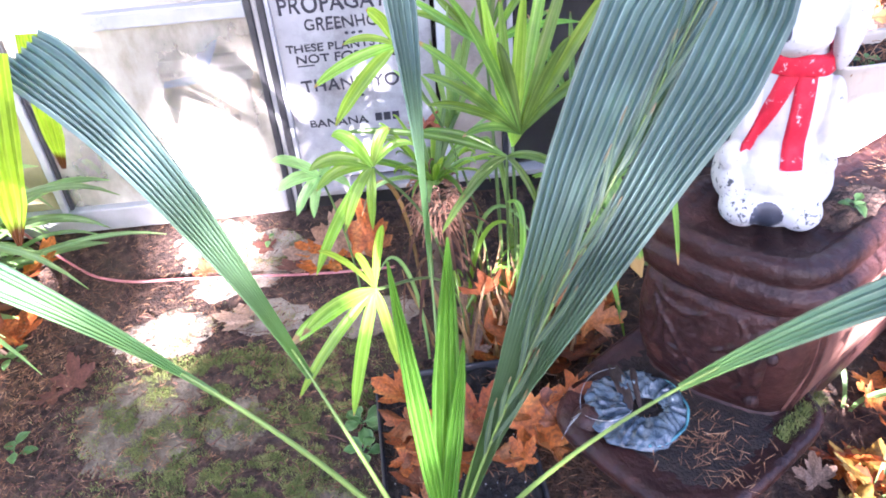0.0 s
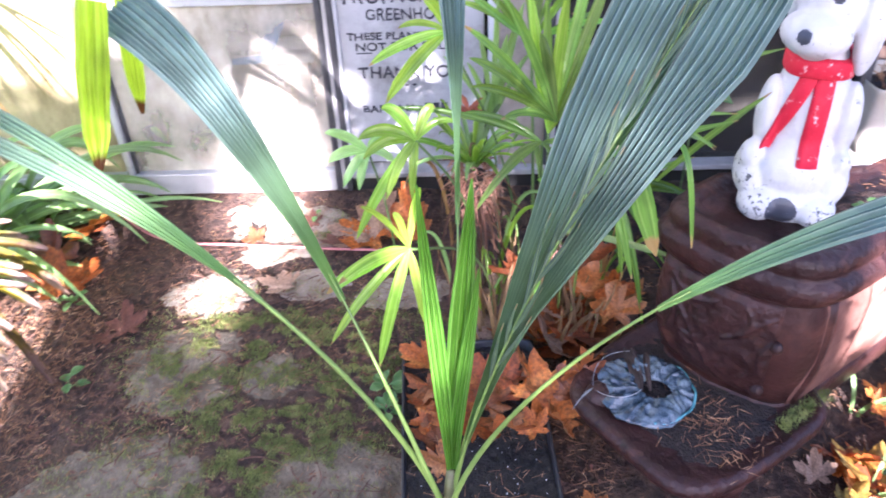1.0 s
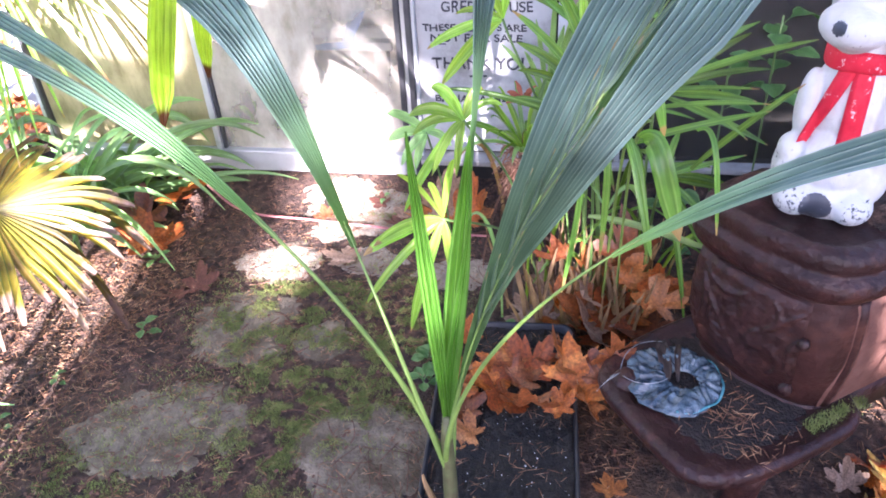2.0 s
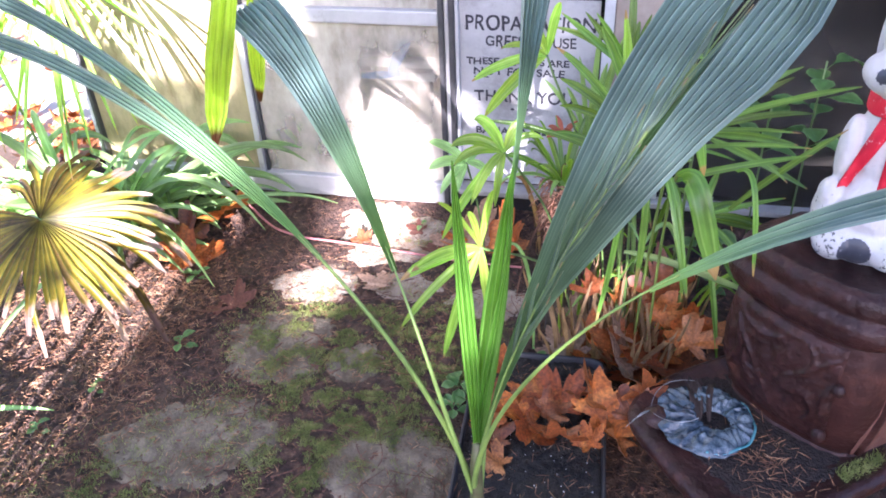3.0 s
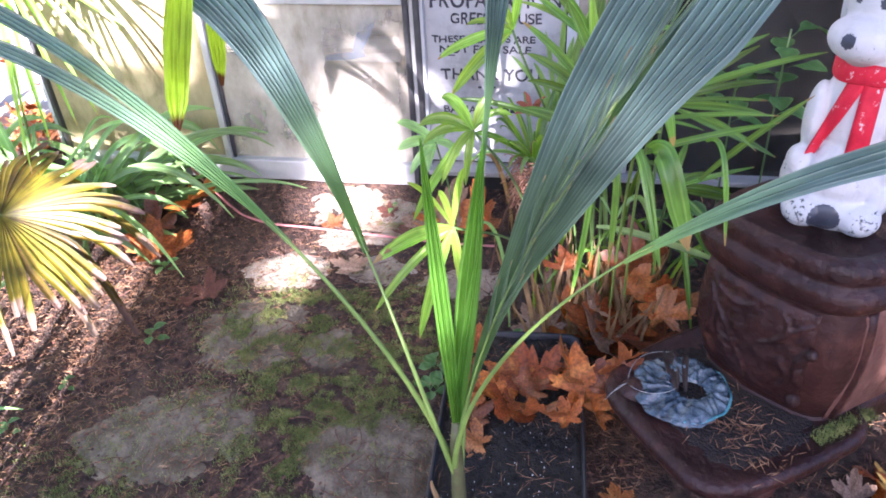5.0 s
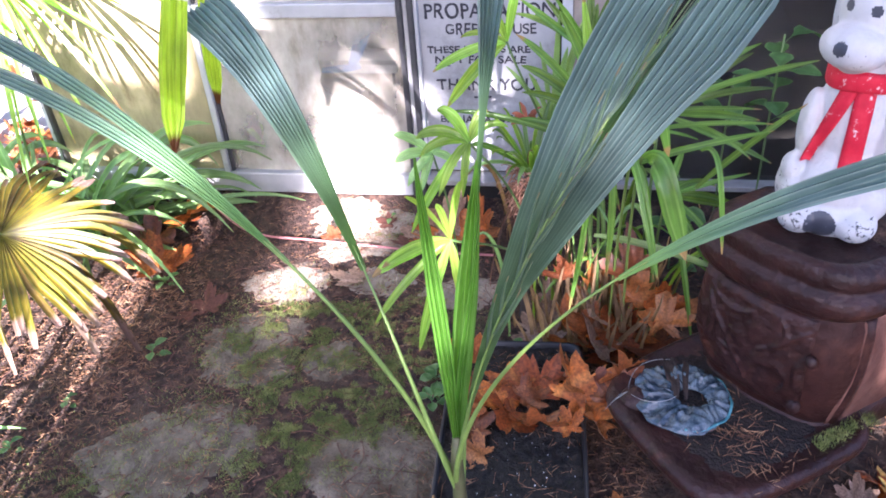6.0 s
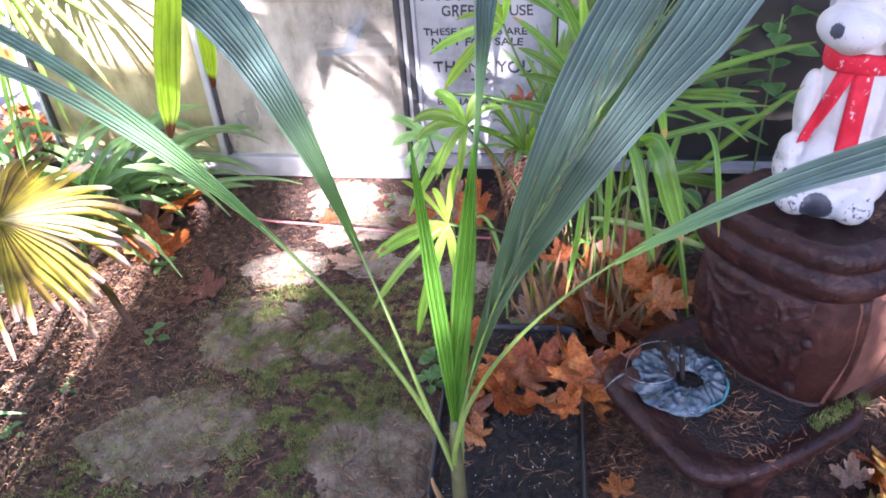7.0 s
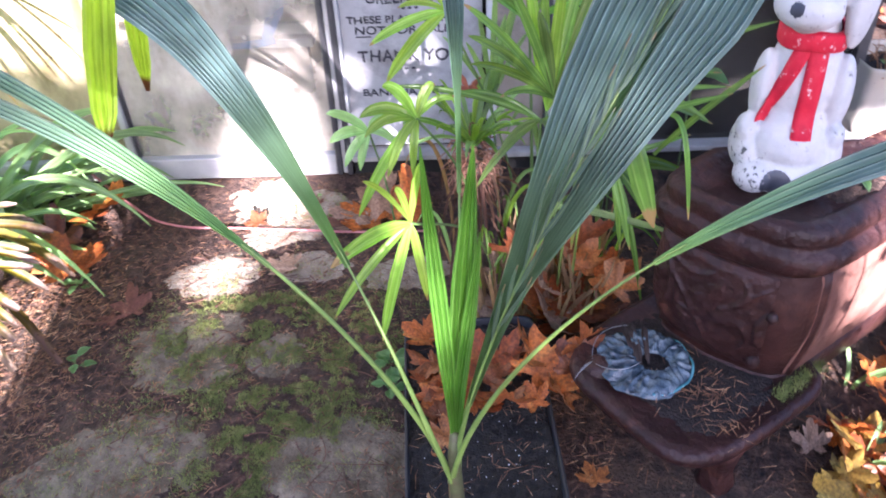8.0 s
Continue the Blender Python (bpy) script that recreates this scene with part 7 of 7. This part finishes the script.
def unseen_shade_tree():
    t = thing("tree", "unseen narrow leafy tree added to shade the bed", "tree")
    ex = Vector((-TO_SUN.y, TO_SUN.x, 0)).normalized()
    up = ex.cross(TO_SUN) * -1
    if up.z < 0:
        up = -up
    far = TO_SUN * 8.6
    foot = far + ex * -0.25
    part("trunk", tube(bmesh.new(), [Vector((foot.x, foot.y, -0.1)), Vector((foot.x + 0.03, foot.y, 1.2)), Vector((foot.x - 0.02, foot.y + 0.05, 2.8)), Vector((foot.x, foot.y, 4.9))], lambda s: 0.09 * (1 - 0.75 * s) + 0.01, 12), BARK, t)
    for k in range(16):
        z = 3.0 + k * 0.12
        a = k * 2.4
        b = Vector((foot.x, foot.y, z))
        part("limb", tube(bmesh.new(), [b, b + Vector((0.3 * math.cos(a), 0.15 * math.sin(a), 0.1)), b + Vector((0.65 * math.cos(a), 0.3 * math.sin(a), 0.3))], lambda s: 0.018 * (1 - 0.8 * s) + 0.002, 6), BARK, t)
    # each opening is placed to let one patch of sun through
    # openings in the crown, as (across, up, half width, half height, how open)
    gaps = ((-0.71, 0.68, 0.13, 0.06, 1.0), (-0.62, 0.79, 0.16, 0.09, 1.0), (-0.58, 0.95, 0.16, 0.14, 1.0), (-0.56, 1.12, 0.12, 0.12, 0.9), (-0.155, 1.13, 0.03, 0.07, 0.6), (0.04, 0.8, 0.06, 0.08, 0.85), (0.14, 0.84, 0.04, 0.06, 0.75), (-0.31, 1.1, 0.022, 0.14, 0.9), (-0.88, 1.43, 0.12, 0.12, 0.9), (-0.168, 0.91, 0.04, 0.2, 0.8), (-0.19, 0.95, 0.04, 0.06, 1.0), (-0.05, 0.72, 0.02, 0.03, 1.0), (-0.02, 0.97, 0.03, 0.05, 0.8), (0.03, 1.03, 0.14, 0.12, 0.5), (-0.45, 1.28, 0.1, 0.07, 0.75), (-0.35, 1.16, 0.07, 0.07, 0.75), (-0.05, 1.39, 0.055, 0.07, 0.7), (0.1, 0.68, 0.06, 0.05, 0.75), (-0.02, 0.58, 0.05, 0.03, 0.6), (-0.3, 0.62, 0.06, 0.04, 0.5), (0.1, 1.22, 0.11, 0.08, 0.6), (-0.09, 1.24, 0.05, 0.06, 0.7))
    bm = bmesh.new()
    uv = bm.loops.layers.uv.verify()
    rnd = random.Random(77)
    for _ in range(40500):
        a, b = rnd.uniform(-2.1, 1.6), rnd.uniform(0.05, 1.95)
        if a > lerp([(0, 0.6), (0.62, 0.62), (0.72, 0.585), (0.9, 0.58), (1.02, 0.65), (1.12, 1.0), (1.3, 1.0), (1.35, 1.7), (2, 1.7)], b) and not (a > 1.02 and 0.965 < b < 1.4) and (b > 0.66 or noise.noise(Vector((a * 6, b * 6, 8))) < -0.12):
            continue
        if a < (-1.03 if b > 0.72 else -1.1) and (b < 0.72 or (0.93 < b < 1.0 and a > -1.8) or noise.noise(Vector((a * 3.2, b * 3.2, 5))) + (0.1 if b > 1.0 else 0.0) + (0.15 if 0.97 < b < 1.16 else 0.0) < 0.16):
            continue
        if b < 0.18 + 0.14 * noise.noise(Vector((a * 2.5, 3, 1))) or a < -1.9 + 0.3 * noise.noise(Vector((b * 3, 7, 1))) or b > 1.85 + 0.2 * noise.noise(Vector((a * 2.5, 9, 1))):
            continue
        a += 0.05 * noise.noise(Vector((a * 3, b * 5, 2)))
        keep = 1.0
        for ga, gb, gw, gh, open_ in gaps:
            near = (((a - ga) / gw) ** 2 + ((b - gb) / gh) ** 2) ** 0.5 + 0.35 * noise.noise(Vector((a * 11, b * 11, 3)))
            keep = min(keep, 1 - open_ * min(max((1.35 - near) / 0.55, 0.0), 1.0))
        if rnd.random() > keep:
            continue
        c = far + ex * a + up * b + TO_SUN * rnd.uniform(-0.35, 0.35)
        d = Vector((rnd.gauss(0, 1), rnd.gauss(0, 1), rnd.gauss(0, 1))).normalized()
        s = d.orthogonal().normalized()
        l, w = rnd.uniform(0.03, 0.055), rnd.uniform(0.018, 0.03)
        vs = [bm.verts.new(c - d * l), bm.verts.new(c - s * w), bm.verts.new(c + d * l), bm.verts.new(c + s * w)]
        fc = bm.faces.new(vs)
        for lp, q in zip(fc.loops, ((0.5, 0), (0, 0.5), (0.5, 1), (1, 0.5))):
            lp[uv].uv = q
    tagged(part("crown", bm, CROWN, t, smooth=False), kind="stuff")


unseen_shade_tree()


def sky_dimming_tree():
    """An unseen spreading tree beside the greenhouse, added so its limbs dim the sky over the bed, above the low sun.
    """
    t = thing("tree", "unseen broad leafy tree added over the bed to dim the sky", "tree")
    rnd = random.Random(55)
    part("trunk", tube(bmesh.new(), [Vector((2.6, 3.2, -0.1)), Vector((2.55, 3.1, 1.5)), Vector((2.3, 2.8, 3.0)), Vector((1.8, 2.4, 3.7))], lambda s: 0.16 * (1 - 0.7 * s) + 0.02, 14), BARK, t)
    for k in range(9):
        e = Vector((rnd.uniform(-2.8, 2.0), rnd.uniform(-0.6, 3.6), rnd.uniform(3.3, 3.7)))
        b = Vector((2.3, 2.8, 3.0))
        part("limb", tube(bmesh.new(), bez((b, b.lerp(e, 0.3) + Vector((0, 0, 0.5)), b.lerp(e, 0.7) + Vector((0, 0, 0.4)), e), 10), lambda s: 0.05 * (1 - 0.85 * s) + 0.005, 8), BARK, t)
    bm = bmesh.new()
    uv = bm.loops.layers.uv.verify()
    for _ in range(3600):
        c = Vector((rnd.uniform(-3.2, 3.4), rnd.uniform(-1.0, 4.2), rnd.uniform(3.1, 3.9)))
        if noise.noise(c * 1.1) < -0.22:
            continue
        d = Vector((rnd.gauss(0, 1), rnd.gauss(0, 1), rnd.gauss(0, 0.4))).normalized()
        s = d.orthogonal().normalized()
        l, w = rnd.uniform(0.08, 0.14), rnd.uniform(0.05, 0.09)
        fc = bm.faces.new([bm.verts.new(c - d * l), bm.verts.new(c - s * w), bm.verts.new(c + d * l), bm.verts.new(c + s * w)])
        for lp, q in zip(fc.loops, ((0.5, 0), (0, 0.5), (0.5, 1), (1, 0.5))):
            lp[uv].uv = q
    tagged(part("crown", bm, CROWN, t, smooth=False), kind="stuff")


sky_dimming_tree()


def shade_sapling():
    """An unseen thin leafy shoot, added so its leaves throw spots of shade on the stove."""
    t = thing("shade_sapling", "unseen thin leafy maple shoot added to spot the stove with shade", "plant")
    rnd = random.Random(8)
    part("stem", tube(bmesh.new(), [Vector((0.6, 0.2, -0.02)), Vector((0.59, 0.2, 0.4)), Vector((0.62, 0.22, 0.8)), Vector((0.6, 0.2, 1.0))], lambda s: 0.006 * (1 - 0.7 * s), 6), BARK, t)
    for k in range(15):
        z = rnd.uniform(0.5, 0.9)
        b = Vector((0.6, 0.2, z))
        e = b + Vector((rnd.uniform(-0.13, 0.15), rnd.uniform(-0.05, 0.05), rnd.uniform(-0.04, 0.05)))
        l = rnd.uniform(0.02, 0.036)
        q = maple(l, None, 0.3, k)
        bmesh.ops.transform(q, matrix=Matrix.Translation(e) @ Matrix.Rotation(rnd.uniform(0, 6.28), 4, "Y") @ Matrix.Rotation(radians(90 + rnd.uniform(-40, 40)), 4, "X"), verts=q.verts)
        tube(q, [b, b.lerp(e, 0.5) + Vector((0, 0, 0.01)), e], 0.001, 5)
        part("leaf", q, BROAD, t)


shade_sapling()


def hedge(lo, hi, seed):
    """A clipped hedge that closes the yard behind the camera: a dense block of leaves on a dark core."""
    v, f = [], []
    rnd = random.Random(seed)
    size = [b - a for a, b in zip(lo, hi)]
    t = thing("hedge", "tall clipped dark green hedge closing the yard", "hedge")
    part("core", box(bmesh.new(), [c + 0.1 for c in lo[:2]] + [0.0], [c - 0.1 for c in hi]), BARK, t, smooth=False)
    for _ in range(5000):
        p = [lo[k] + size[k] * rnd.random() for k in range(3)]
        k = rnd.choice((0, 1, 2))
        p[k] = (lo, hi)[rnd.random() < 0.5 or k == 2][k] + rnd.gauss(0, 0.06)
        p[2] = max(p[2], 0.1)
        c, d = Vector(p), Vector((rnd.gauss(0, 1), rnd.gauss(0, 1), rnd.gauss(0, 1))).normalized()
        q = d.orthogonal().normalized()
        b = len(v)
        v.extend([c - d * 0.14, c - q * 0.07, c + d * 0.14, c + q * 0.07])
        f.append((b, b + 1, b + 2, b + 3))
    me = bpy.data.meshes.new("leaves")
    me.from_pydata(v, [], f)
    me.materials.append(CROWN)
    o = tagged(new("foliage", me), kind="stuff")
    o.parent = t


hedge((-9.0, -10.0, 0.0), (9.0, -9.0, 2.6), 1)
hedge((-10.0, -9.0, 0.0), (-9.0, 2.0, 2.6), 2)
hedge((9.0, -9.0, 0.0), (10.0, 9.0, 2.6), 3)
hedge((-10.0, 8.5, 0.0), (10.0, 9.5, 2.6), 4)
